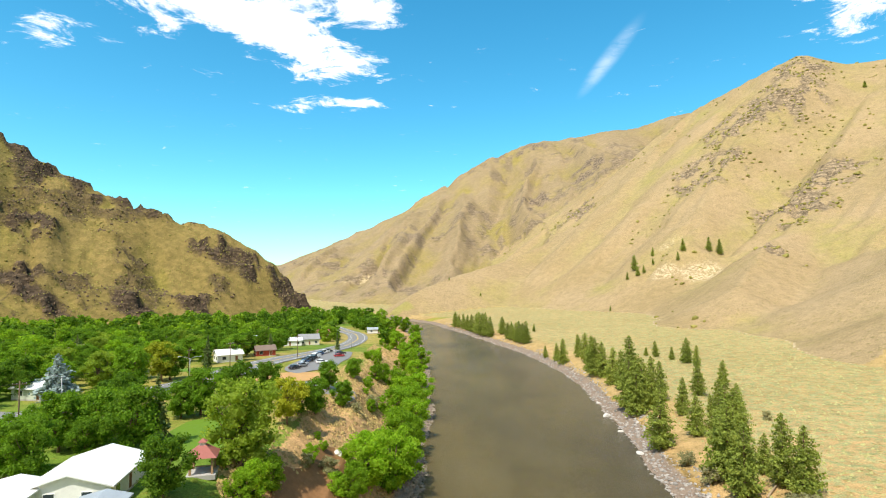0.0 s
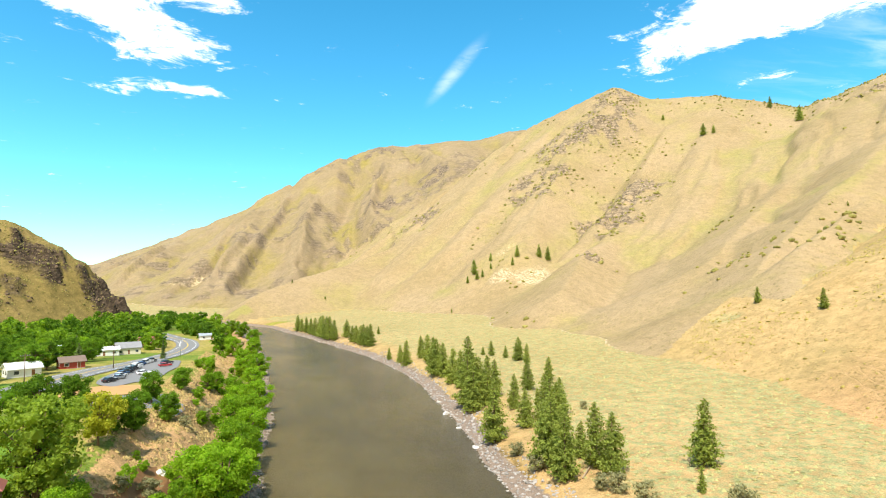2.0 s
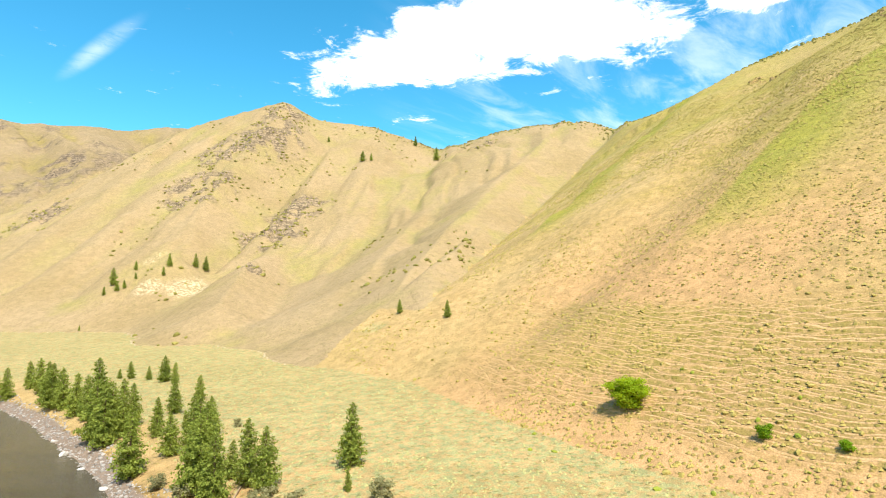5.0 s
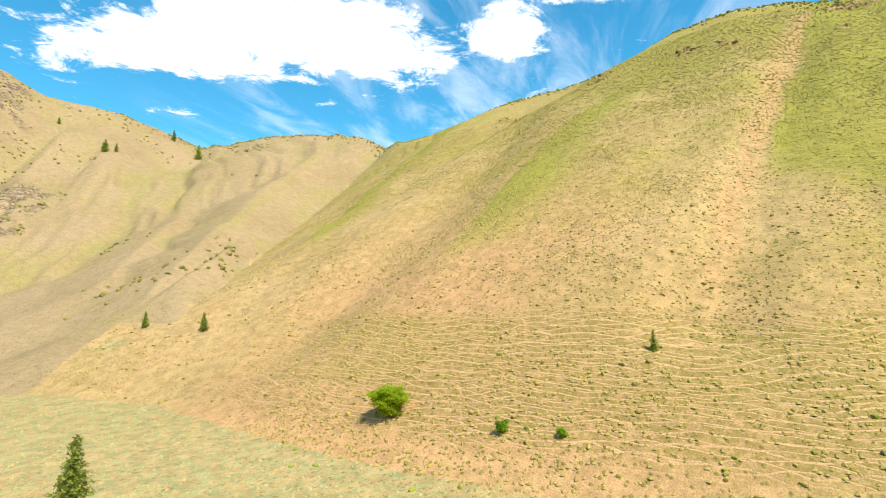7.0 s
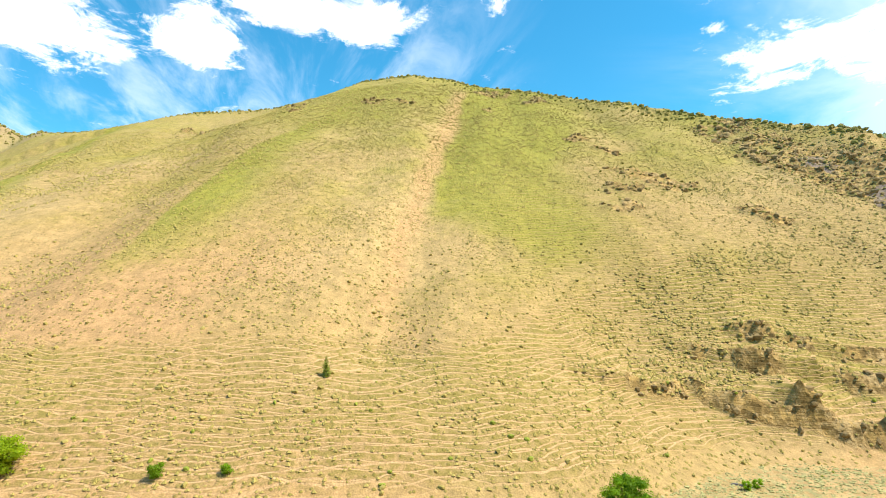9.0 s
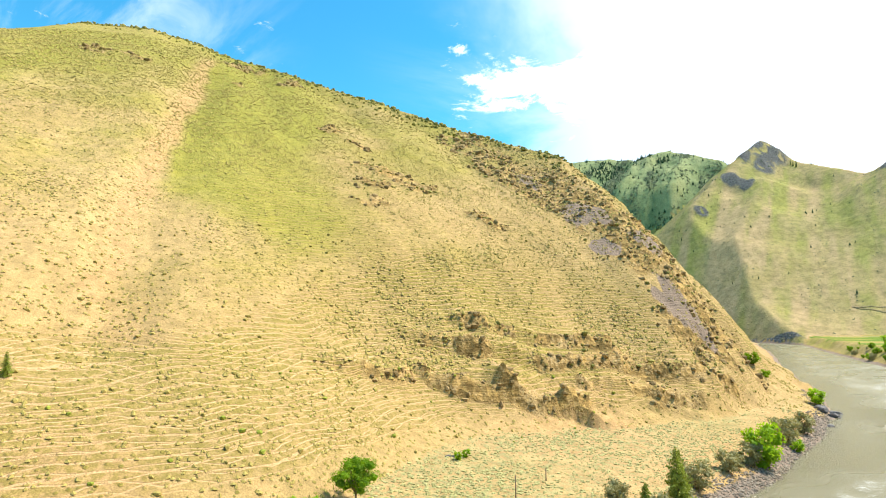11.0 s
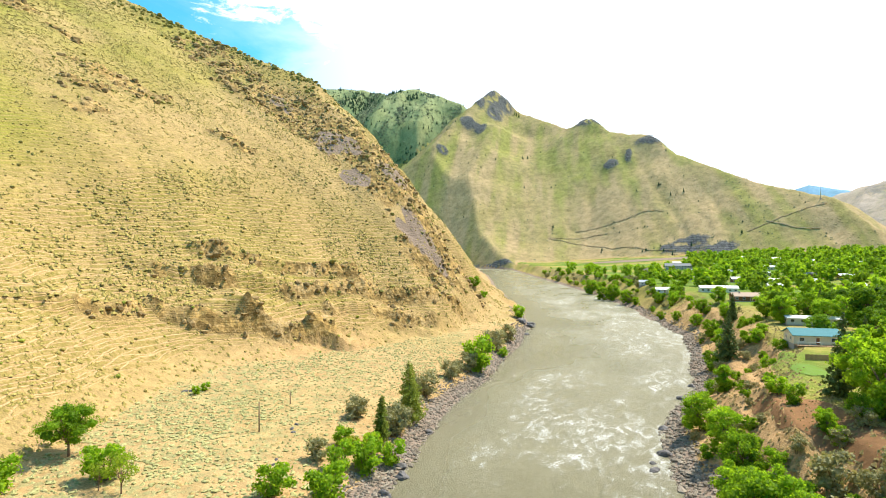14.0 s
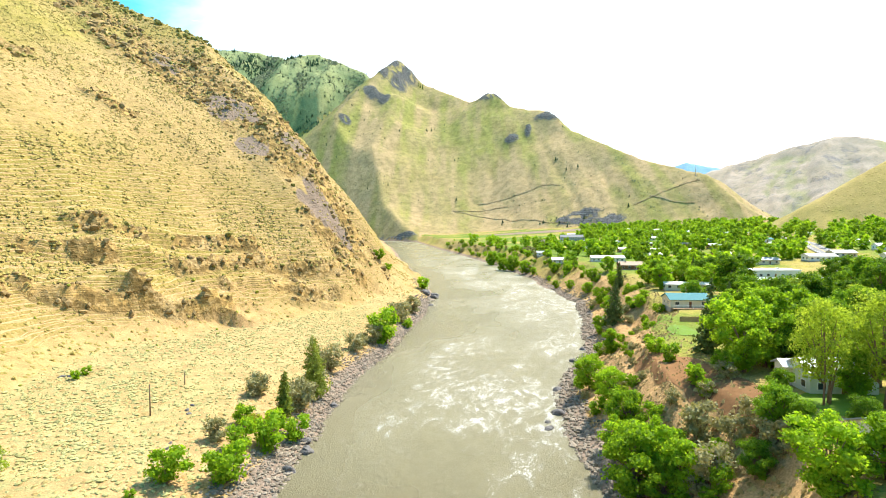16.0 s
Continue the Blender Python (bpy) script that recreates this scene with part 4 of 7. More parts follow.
LEAF = foliage("leaf_green", (0.040, 0.098, 0.005), (0.22, 0.395, 0.020), 0.50)
LEAF_BRIGHT = foliage("leaf_bright", (0.085, 0.180, 0.008), (0.36, 0.56, 0.030), 0.60)
LEAF_MID = foliage("leaf_mid", (0.065, 0.132, 0.007), (0.29, 0.455, 0.030), 0.58)
LEAF_YELLOW = foliage("leaf_yellow", (0.18, 0.24, 0.010), (0.42, 0.43, 0.025), 0.35)
LEAF_WILLOW = foliage("leaf_willow", (0.13, 0.215, 0.018), (0.38, 0.50, 0.055), 0.58)
LEAF_LIME = foliage("leaf_lime", (0.20, 0.30, 0.010), (0.52, 0.64, 0.035), 0.6)
LEAF_GREY = foliage("leaf_grey", (0.20, 0.20, 0.085), (0.40, 0.38, 0.19))
LEAF_PLUM = foliage("leaf_plum", (0.07, 0.03, 0.04), (0.20, 0.09, 0.09))
NEEDLE = foliage("needle_pine", (0.12, 0.170, 0.024), (0.37, 0.43, 0.075), 0.32)
NEEDLE_DARK = foliage("needle_spruce", (0.06, 0.10, 0.026), (0.18, 0.24, 0.065), 0.2)
NEEDLE_BLUE = foliage("needle_blue", (0.15, 0.21, 0.20), (0.36, 0.45, 0.44), 0.15)
BARK = plain("bark", (0.20, 0.13, 0.08), 0.9, 0.1, grain=6, vary=0.5, bump=0.04)
DEADWOOD = plain("dead_twigs", (0.33, 0.25, 0.16), 0.9, 0.1, grain=6, vary=0.4)


def mesh_of(name, pts, faces, mat, smooth=False):
    me = bpy.data.meshes.new(name)
    me.from_pydata([tuple(p) for p in pts], [], [tuple(f) for f in faces])
    me.materials.append(mat)
    if smooth:
        me.polygons.foreach_set("use_smooth", np.ones(len(me.polygons), dtype=bool))
    me.update()
    return me


def tube(pts, faces, path, radii, sides=7):
    """Adds a tapered round bar along a path."""
    base = len(pts)
    for k, (p, r) in enumerate(zip(path, radii)):
        p = Vector(p)
        way = (Vector(path[min(k + 1, len(path) - 1)]) - Vector(path[max(k - 1, 0)])).normalized()
        a = way.orthogonal().normalized()
        b = way.cross(a)
        for i in range(sides):
            an = 2 * math.pi * i / sides
            pts.append(p + (a * math.cos(an) + b * math.sin(an)) * r)
    for k in range(len(path) - 1):
        for i in range(sides):
            j = (i + 1) % sides
            faces.append((base + k * sides + i, base + k * sides + j, base + (k + 1) * sides + j, base + (k + 1) * sides + i))
    faces.append(tuple(base + (len(path) - 1) * sides + i for i in range(sides)))
    faces.append(tuple(base + i for i in reversed(range(sides))))


def leaves(rng, centres, outs, size, flat=0.5):
    """Small four-sided leaf sprays at the centres, facing roughly outwards."""
    n = len(centres)
    nrm = outs * flat + rng.normal(size=(n, 3)) * (1 - flat)
    nrm /= np.linalg.norm(nrm, axis=1, keepdims=True) + 1e-9
    ref = rng.normal(size=(n, 3))
    a = np.cross(nrm, ref)
    a /= np.linalg.norm(a, axis=1, keepdims=True) + 1e-9
    b = np.cross(nrm, a)
    s = size * rng.uniform(0.6, 1.35, (n, 1))
    e = rng.uniform(0.55, 1.0, (n, 1))
    tip = nrm * s * 0.25
    v = np.stack([centres - a * s, centres - b * s * e + tip, centres + a * s, centres + b * s * e - tip], 1).reshape(-1, 3)
    f = np.arange(4 * n).reshape(n, 4)
    return v, f


def lump(rng, centre, radii, amount=0.25):
    """An uneven rounded core inside a crown."""
    bm = bmesh.new()
    bmesh.ops.create_icosphere(bm, subdivisions=1, radius=1.0)
    off = Vector(rng.uniform(-50, 50, 3))
    pts = []
    for v in bm.verts:
        k = 1 + amount * 2 * noise.noise(v.co * 1.6 + off)
        pts.append((centre[0] + v.co.x * radii[0] * k, centre[1] + v.co.y * radii[1] * k, centre[2] + v.co.z * radii[2] * k))
    faces = [tuple(v.index for v in f.verts) for f in bm.faces]
    bm.free()
    return pts, faces


def broadleaf(seed, mat, height=10.0, width=9.0, lobes=11, sprays=1500, leaf=0.36, low=0.22, trunks=1, core=0.62):
    """A broad-leaved tree: trunk with limbs, and a crown of leaf sprays over uneven clumps. Returns its two meshes."""
    rng = np.random.default_rng(seed)
    tp, tf, cp, cf = [], [], [], []
    spots = []
    for k in range(lobes):
        h = low + (0.92 - low) * (k + 0.5) / lobes
        reach = 0.5 * width * math.sin(math.pi * min(0.97, max(0.12, (h - low * 0.6) / (1.08 - low * 0.6)))) ** 0.7
        an = k * 2.4 + rng.uniform(-0.5, 0.5)
        rr = reach * (rng.uniform(0.30, 0.66) if lobes < 24 else rng.uniform(0.20, 0.84))
        size = width * rng.uniform(0.13, 0.20) * (1 if lobes < 24 else 0.80)
        spots.append((np.array([rr * math.cos(an), rr * math.sin(an), h * height]), np.array([size, size, size * rng.uniform(0.65, 0.9)])))
    for j in range(trunks):
        fx, fy = rng.uniform(-0.5, 0.5, 2) * (0.6 if trunks == 1 else 1.6 if height < 15 else 5.0)
        path = [(fx * 0.5, fy * 0.5, -0.5), (fx * 0.6, fy * 0.6, height * 0.12), (fx, fy, height * 0.35), (fx * 1.4 + 0.2, fy * 1.4, height * 0.68)]
        r = height * 0.022 / math.sqrt(trunks)
        tube(tp, tf, path, [r * 1.4, r, r * 0.8, r * 0.3])
    for c, size in spots:
        start = (0.0, 0.0, height * (0.18 + 0.3 * rng.random()))
        mid = (c[0] * 0.45, c[1] * 0.45, (start[2] + c[2]) * 0.48)
        tube(tp, tf, [start, mid, tuple(c)], [height * 0.011, height * 0.008, height * 0.003], 5)
    share = sprays // lobes
    for c, size in spots:
        p, f = lump(rng, c, size * core)
        base = len(cp)
        cp.extend(p)
        cf.extend(tuple(i + base for i in g) for g in f)
        d = rng.normal(size=(share, 3))
        d /= np.linalg.norm(d, axis=1, keepdims=True)
        d[:, 2] = np.where(d[:, 2] < -0.45, -d[:, 2], d[:, 2])
        rad = rng.uniform(0.55, 1.22, (share, 1))
        v, f = leaves(rng, c + d * size * rad, d, leaf)
        base = len(cp)
        cp.extend(v)
        cf.extend(f + base)
    return mesh_of("trunk", tp, tf, BARK, True), mesh_of("crown", cp, cf, mat)


def conifer(seed, mat, height=14.0, width=5.0, whorls=26, low=0.08, droop=0.25, leaf=0.30, power=0.85, dense=1.0):
    """A pine or spruce: straight tapered trunk and whorls of boughs clad in needle sprays."""
    rng = np.random.default_rng(seed)
    tp, tf = [], []
    tube(tp, tf, [(0, 0, -0.6), (0, 0, height * 0.3), (0.05, 0, height * 0.7), (0, 0, height * 0.98)], [height * 0.021, height * 0.016, height * 0.009, 0.02], 7)
    cp, cf = [], []
    for k in range(whorls):
        u = k / (whorls - 1)
        z = height * (low + (0.98 - low) * u)
        reach = 0.5 * width * ((1 - u) ** power * (0.72 + 0.28 * min(1, u * 6)) + 0.03) * rng.uniform(0.78, 1.18)
        boughs = max(3, int(7 - 3 * u))
        for i in range(boughs):
            an = 2 * math.pi * (i + rng.random() * 0.8) / boughs + k * 0.7
            ln = reach * rng.uniform(0.6, 1.15)
            lift = -droop * ln + rng.uniform(-0.1, 0.15) * ln
            end = np.array([ln * math.cos(an), ln * math.sin(an), z + lift])
            if k % 2 == 0:
                tube(tp, tf, [(0, 0, z), tuple(end * np.array([0.8, 0.8, 1]))], [0.05, 0.015], 3)
            n = max(4, int((6 + ln * 7) * dense))
            s = rng.uniform(0.25, 1.08, (n, 1))
            centre = np.array([0, 0, z]) * (1 - s) + end * s + rng.normal(size=(n, 3)) * np.array([0.20, 0.20, 0.16]) * (0.4 + ln * 0.35)
            out = np.array([math.cos(an) * 0.5, math.sin(an) * 0.5, 0.8])
            v, f = leaves(rng, centre, np.repeat(out[None], n, 0), leaf * (0.75 + 0.25 * ln), 0.45)
            base = len(cp)
            cp.extend(v)
            cf.extend(f + base)
    return mesh_of("trunk", tp, tf, BARK, True), mesh_of("crown", cp, cf, mat)


def tree(name, meshes, label, category="tree"):
    """The first tree of a kind, an Empty with trunk and crown under it, kept far below the land until it is copied."""
    ob = new(name)
    for part_name, me in zip(("trunk", "crown"), meshes):
        c = new(part_name, me)
        c.parent = ob
    tagged(ob, label, category)
    return ob


KINDS = {
    "pine": ([tree("pine_tree", conifer(s, NEEDLE, 14, w, 36, 0.06, 0.08, 0.15, 0.55, 1.7), "green ponderosa pine standing on the dry riverbank") for s, w in ((1, 6.6), (2, 6.0), (3, 7.2), (4, 6.2))], "pines"),
    "spruce": ([tree("spruce_tree", conifer(s, NEEDLE_DARK, 15, w, 34, 0.03, 0.34, 0.24, 0.8), "dark green spruce tree in the town") for s, w in ((11, 6.6), (12, 5.8))], "spruces"),
    "blue": ([tree("blue_spruce_tree", conifer(15, NEEDLE_BLUE, 12, 7.6, 32, 0.03, 0.28, 0.24, 0.75), "pale blue spruce tree in a garden")], ""),
    "leafy": ([tree("leafy_tree", broadleaf(s, LEAF, 10, w, 36, 6800, 0.165, 0.14), "full green broad-leaved tree in the riverside town") for s, w in ((21, 9.5), (22, 10.5), (23, 8.5), (24, 9.8), (25, 9.0))], "town trees"),
    "bright": ([tree("leafy_tree", broadleaf(s, LEAF_BRIGHT, 9, w, 30, 5200, 0.18, 0.08), "bright green leafy tree on the river bank") for s, w in ((31, 9.0), (32, 10.0), (33, 8.2))], "bank trees"),
    "yellow": ([tree("leafy_tree", broadleaf(41, LEAF_YELLOW, 9, 9.0, 30, 5000, 0.18), "yellow-green leafy tree beside the road")], ""),
    "willow": ([tree("willow_tree", broadleaf(s, LEAF_WILLOW, 13, w, 44, 8600, 0.19, 0.10), "large grey-green willow tree with a billowing crown") for s, w in ((51, 11.5), (52, 12.5))], "willows"),
    "plum": ([tree("plum_tree", broadleaf(61, LEAF_PLUM, 6, 6.5, 10, 1600, 0.2), "small purple-leaved plum tree in a garden")], ""),
    "bush": ([tree("bush", broadleaf(s, LEAF_BRIGHT, 4, w, 10, 1300, 0.17, 0.10, 3), "bright green leafy bush by the water", "bush") for s, w in ((71, 5.5), (72, 6.5))], "bank bushes"),
    "grey": ([tree("bush", broadleaf(s, LEAF_GREY, 3.2, w, 9, 1100, 0.13, 0.08, 3), "grey-green rounded desert bush on dry ground", "bush") for s, w in ((81, 4.6), (82, 5.4))], "desert bushes"),
    "dome": ([tree("bush", broadleaf(43, LEAF_LIME, 7, 9.5, 42, 8200, 0.17, 0.06, 3), "large rounded yellow-green bush on the bare dry slope", "bush")], ""),
    "open": ([tree("shade_tree", broadleaf(91, LEAF_BRIGHT, 9.5, 12.0, 28, 4200, 0.16, 0.36), "spreading green tree with a bare trunk on dry ground")], ""),
    "sparse": ([tree("shade_tree", broadleaf(98, LEAF_WILLOW, 7, 8.0, 9, 900, 0.15, 0.45, 1, 0.15), "small thin-crowned tree standing on dry ground")], ""),
    "airy": ([tree("shade_tree", broadleaf(s, LEAF_WILLOW, 18, w, 20, 7500, 0.20, 0.24, 3, 0.2), "tall open-crowned tree with bare forking trunks beside a house") for s, w in ((95, 15.0), (96, 16.0))], "shade trees"),
}
BASE_HEIGHT = {"pine": 14, "spruce": 15, "blue": 12, "leafy": 10, "bright": 9, "yellow": 9, "willow": 13, "plum": 6, "bush": 4, "grey": 3.2, "dome": 7, "open": 9.5, "sparse": 7, "airy": 18}
used_first = set()
prng = random.Random(7)


def plant(kind, x, y, height, widen=1.0, sink=0.15, lean=0.0):
    firsts, group = KINDS[kind]
    ob = firsts[prng.randrange(len(firsts))]
    k = height / BASE_HEIGHT[kind]
    m = pose(x, y, lie(x, y) - sink, prng.uniform(-2, 2) + lean, prng.uniform(-2, 2), prng.uniform(0, 360)) @ Matrix.Diagonal((k * widen, k * widen, k, 1))
    if ob.name not in used_first:
        used_first.add(ob.name)
        ob.matrix_basis = m
        got = ob
    else:
        got = copy_thing(ob, Matrix.Identity(4))
        got.matrix_basis = m
    if group:
        got["group"] = group
    return got

# trees and bushes: x, y, height, widening
for row in ((11, 519, 15.0, 1.00), (14, 509, 12.6, 1.00), (18, 495, 13.8, 1.00), (21, 487, 14.0, 1.00), (24, 473, 15.6, 1.00), (27, 461, 17.1, 1.00),
            (29, 452, 18.7, 1.00), (31, 441, 18.2, 1.00), (33, 435, 18.9, 1.00), (36, 428, 16.0, 1.00), (45, 427, 14.2, 1.00), (46, 399, 12.4, 1.00),
            (48, 391, 13.0, 1.00), (50, 384, 13.6, 1.00), (51, 379, 15.0, 1.00), (53, 373, 14.0, 1.00), (55, 369, 15.4, 1.00),):
    plant("pine", *row)
for row in ((69, 424, 6.2, 1.00), (62, 290, 13.8, 1.00), (58, 317, 7.3, 1.00), (61, 300, 10.1, 1.00), (72, 297, 12.6, 1.00), (72, 283, 15.1, 1.00),
            (69, 261, 16.3, 1.00), (67, 248, 17.4, 1.00), (69, 242, 15.7, 1.00), (68, 225, 15.2, 1.00), (68, 214, 15.5, 1.00), (68, 203, 22.0, 1.00),
            (62, 188, 18.7, 1.00), (62, 180, 19.0, 1.00), (65, 182, 17.3, 1.00), (69, 185, 16.5, 1.00), (73, 188, 13.9, 1.00), (56, 146, 17.5, 1.00),
            (103, 283, 4.7, 1.00), (106, 278, 8.3, 1.00), (109, 266, 6.5, 1.00), (111, 254, 12.0, 1.00),):
    plant("pine", *row)
for row in ((111, 245, 9.5, 1.00), (87, 191, 12.3, 1.00), (102, 204, 9.5, 1.00), (72, 169, 11.6, 1.00), (67, 149, 11.4, 1.00), (80, 168, 5.9, 1.00),
            (72, 147, 14.7, 1.00), (66, 132, 17.3, 1.00), (63, 123, 17.8, 1.00), (59, 118, 17.0, 1.00), (81, 155, 11.4, 1.00), (58, 109, 14.7, 1.00),
            (67, 118, 8.7, 1.00), (67, 111, 14.7, 1.00), (68, 107, 13.3, 1.00),):
    plant("pine", *row)
for row in ((87, 101, 14.8, 1.00), (77, 90, 4.6, 1.00),):
    plant("pine", *row)
for row in ((281, 581, 15.4, 1.00), (290, 577, 16.4, 1.00), (229, 602, 10.2, 1.00), (206, 593, 17.5, 1.00), (194, 582, 8.8, 1.00), (204, 578, 9.7, 1.00), (210, 577, 8.8, 1.00), (223, 585, 7.0, 1.00), (243, 570, 9.9, 1.00), (253, 580, 13.6, 1.00), (163, 541, 4.9, 1.00),
            (48, 711, 5.1, 1.00), (8, 740, 5.3, 1.00),):
    plant("pine", *row)
for row in ((212, 175, 9.0, 1.00), (218, 214, 8.1, 1.00), (764, 711, 20.0, 1.00), (751, 647, 25.2, 1.00), (609, 688, 19.5, 1.00), (619, 678, 13.6, 1.00),
            (383, 295, 3.5, 1.00), (630, 806, 10.9, 1.00),):
    plant("pine", *row)
for row in ((61, -128, 16.5, 0.80), (60, -110, 11.2, 0.80),):
    plant("pine", *row)
plant("dome", 140, 56, 7.4, 1.25)
for row in ((155, -12, 5.7, 0.90),):
    plant("pine", *row)
for row in ((105, -70, 9.8, 1.00),):
    plant("open", *row)
for row in ((131, 24, 3.1, 1.00), (129, 10, 2.2, 1.00),):
    plant("bush", *row)
for row in ((65, -195, 12.5, 0.95), (116, -111, 2.4, 0.90), (114, -333, 6.5, 1.00), (109, -337, 4.4, 1.00), (100, -55, 5.6, 1.10), (90, -66, 6.1, 1.00),
            (65, -102, 4.5, 1.00),):
    plant("bush", *row)
for row in ((62, -76, 6.0, 1.00), (55, -81, 6.6, 1.00), (59, -92, 5.4, 1.00), (56, -97, 6.9, 1.00), (54, -104, 5.1, 1.00), (64, -70, 1.5, 1.00),
            (117, -115, 2.4, 1.00),):
    plant("bush", *row)
for row in ((67, -150, 7.3, 1.00), (72, -119, 5.4, 1.00), (71, -236, 9.2, 1.00), (72, -262, 8.5, 1.00), (67, -189, 7.1, 1.00), (60, -118, 7.2, 1.00),
            (68, -174, 5.9, 1.00),):
    plant("grey", *row)
for row in ((65, -93, 4.7, 1.00), (72, -120, 4.2, 1.00), (61, -119, 6.1, 1.00), (63, -133, 6.3, 1.00), (68, -180, 4.8, 1.00),):
    plant("grey", *row)
for row in ((64, 98, 4.1, 1.00), (65, 91, 4.4, 1.00), (78, 81, 4.2, 1.00), (56, 130, 3.3, 1.00), (56, 118, 4.2, 1.00), (62, 101, 3.3, 1.00),
            (90, 156, 2.6, 1.00), (79, 83, 3.0, 1.00),):
    plant("grey", *row)
for row in ((60, -110, 10.6, 0.75), (63, -132, 14.4, 0.70),):
    plant("pine", *row)
for row in ((88, -345, 8.1, 1.00), (66, -231, 4.0, 1.00),):
    plant("bush", *row)
for row in ((-11, 118, 13.6, 1.00), (-15, 110, 11.5, 1.00), (-17, 102, 6.8, 1.00), (-9, 127, 10.4, 1.00), (-8, 149, 9.6, 1.00), (-12, 140, 11.3, 1.00),
            (-10, 162, 10.7, 1.00), (-14, 165, 10.5, 1.00), (-10, 184, 10.1, 1.00), (-9, 208, 10.5, 1.00), (-14, 195, 9.5, 1.00), (-12, 234, 10.7, 1.00),
            (-17, 201, 8.4, 1.00), (-17, 260, 11.3, 1.00), (-12, 288, 10.8, 1.00), (-18, 357, 12.6, 1.00), (-20, 285, 10.0, 1.00),):
    plant("bright", *row)
for row in ((-29, 338, 11.2, 1.00), (-34, 352, 10.2, 1.00), (-22, 433, 11.6, 1.00), (-35, 490, 13.2, 1.00), (-44, 506, 11.5, 1.00), (-26, 215, 5.8, 1.00),
            (-22, 204, 6.4, 1.00), (-24, 198, 5.8, 1.00), (-29, 85, 6.9, 1.00), (-28, 91, 6.2, 1.00), (-30, 83, 4.8, 1.00), (-24, 111, 2.2, 1.00),
            (-26, 115, 2.0, 1.00),):
    plant("bright", *row)
for row in ((-53, 96, 11.5, 1.00), (-61, 99, 10.5, 1.00), (-38, 76, 8.8, 1.00),):
    plant("leafy", *row)
for row in ((-33, 91, 14.5, 1.00),):
    plant("willow", *row)
for row in ((-53, 122, 10.5, 1.00), (-48, 133, 10.3, 1.00), (-45, 142, 8.6, 1.00), (-53, 136, 8.4, 1.00), (-31, 150, 8.0, 1.00), (-28, 174, 6.5, 1.00),
            (-26, 143, 7.0, 1.00), (-29, 126, 8.4, 1.00), (-32, 122, 6.6, 1.00), (-66, 96, 10.5, 1.00), (-59, 92, 6.9, 1.00), (-60, 81, 9.7, 1.00),
            (-65, 83, 9.5, 1.00), (-56, 119, 8.3, 1.00), (-87, 202, 9.1, 1.00), (-81, 165, 11.5, 1.00), (-80, 142, 12.8, 1.00),):
    plant("leafy", *row)
for row in ((-32, 114, 9.4, 1.00), (-82, 162, 11.7, 1.00),):
    plant("yellow", *row)
for row in ((-51, 99, 13.0, 0.90), (-80, 188, 11.7, 0.80), (-53, 277, 9.3, 0.80), (-135, 202, 10.0, 1.00),):
    plant("spruce", *row)
for row in ((-95, 137, 11.5, 1.30),):
    plant("blue", *row)
for row in ((-12, -93, 11.7, 1.00), (-11, -104, 8.7, 1.00), (-16, -95, 10.2, 1.00), (-18, -89, 9.3, 1.00), (-7, -146, 9.4, 1.00), (-11, -127, 8.5, 1.00),
            (-13, -112, 8.6, 1.00), (-15, -175, 8.1, 1.00), (-15, -227, 7.1, 1.00), (-20, -250, 8.9, 1.00), (-16, -89, 7.2, 1.00),):
    plant("bright", *row)
for row in ((-19, -292, 9.1, 1.00), (-27, -304, 9.5, 1.00), (-28, -360, 9.7, 1.00), (-19, -347, 8.6, 1.00), (-15, -338, 7.0, 1.00), (4, -390, 5.6, 1.00),
            (48, -533, 15.4, 1.00), (32, -495, 12.3, 1.00), (57, -542, 13.5, 1.00), (77, -609, 16.4, 1.00), (-5, -364, 6.0, 1.00), (-29, -208, 3.9, 1.00),
            (-22, -147, 3.1, 1.00), (-30, -229, 5.3, 1.00),):
    plant("bright", *row)
for row in ((-20, -224, 18.8, 0.95), (-32, -132, 17.1, 0.95), (-62, -287, 13.3, 0.90), (-29, -297, 13.6, 0.85),):
    plant("spruce", *row)
for row in ((-66, -235, 17.1, 1.20), (-61, -176, 13.6, 1.00), (-73, -189, 13.8, 1.00),
            (-106, -241, 16.3, 1.00), (-103, -218, 17.4, 1.00), (-78, -190, 12.7, 1.00), (-96, -192, 17.8, 1.00), (-71, -154, 13.2, 1.00),):
    plant("leafy", *row)
for row in ((-36, -125, 14.5, 1.00), (-40, -121, 12.5, 1.00), (-47, -127, 15.0, 1.00), (-34.5, -115.5, 12.0, 0.95), (-30.5, -113, 5.0, 1.0)):
    plant("bright", *row)
for row in ((-41, -98, 17, 0.80), (-49, -98, 18, 0.9), (-55, -108, 17, 0.9), (-58, -92, 16, 0.9)):
    plant("airy", *row)
for row in ((-31, -72, 10.0, 1.10), (-37, -72, 8.0, 1.00),):
    plant("bright", *row)
for row in ((-23, -99, 6.6, 1.00), (-22, -88, 6.1, 1.00), (-27, -93, 4.6, 1.00), (-30, -85, 4.9, 1.00), (-30, -92, 5.2, 1.00),):
    plant("grey", *row)
for row in ((-31, -88, 8.1, 1.00), (-33, -84, 5.8, 1.00), (-27, -84, 5.9, 1.00), (-40, -83, 5.9, 1.00), (-46.5, -100, 9.0, 0.9), (-36.5, -102.5, 4.5, 1.0)):
    plant("leafy", *row)
for row in ((83, -64, 7.0, 0.9), (87, -63, 5.0, 0.7)):
    plant("sparse", *row)
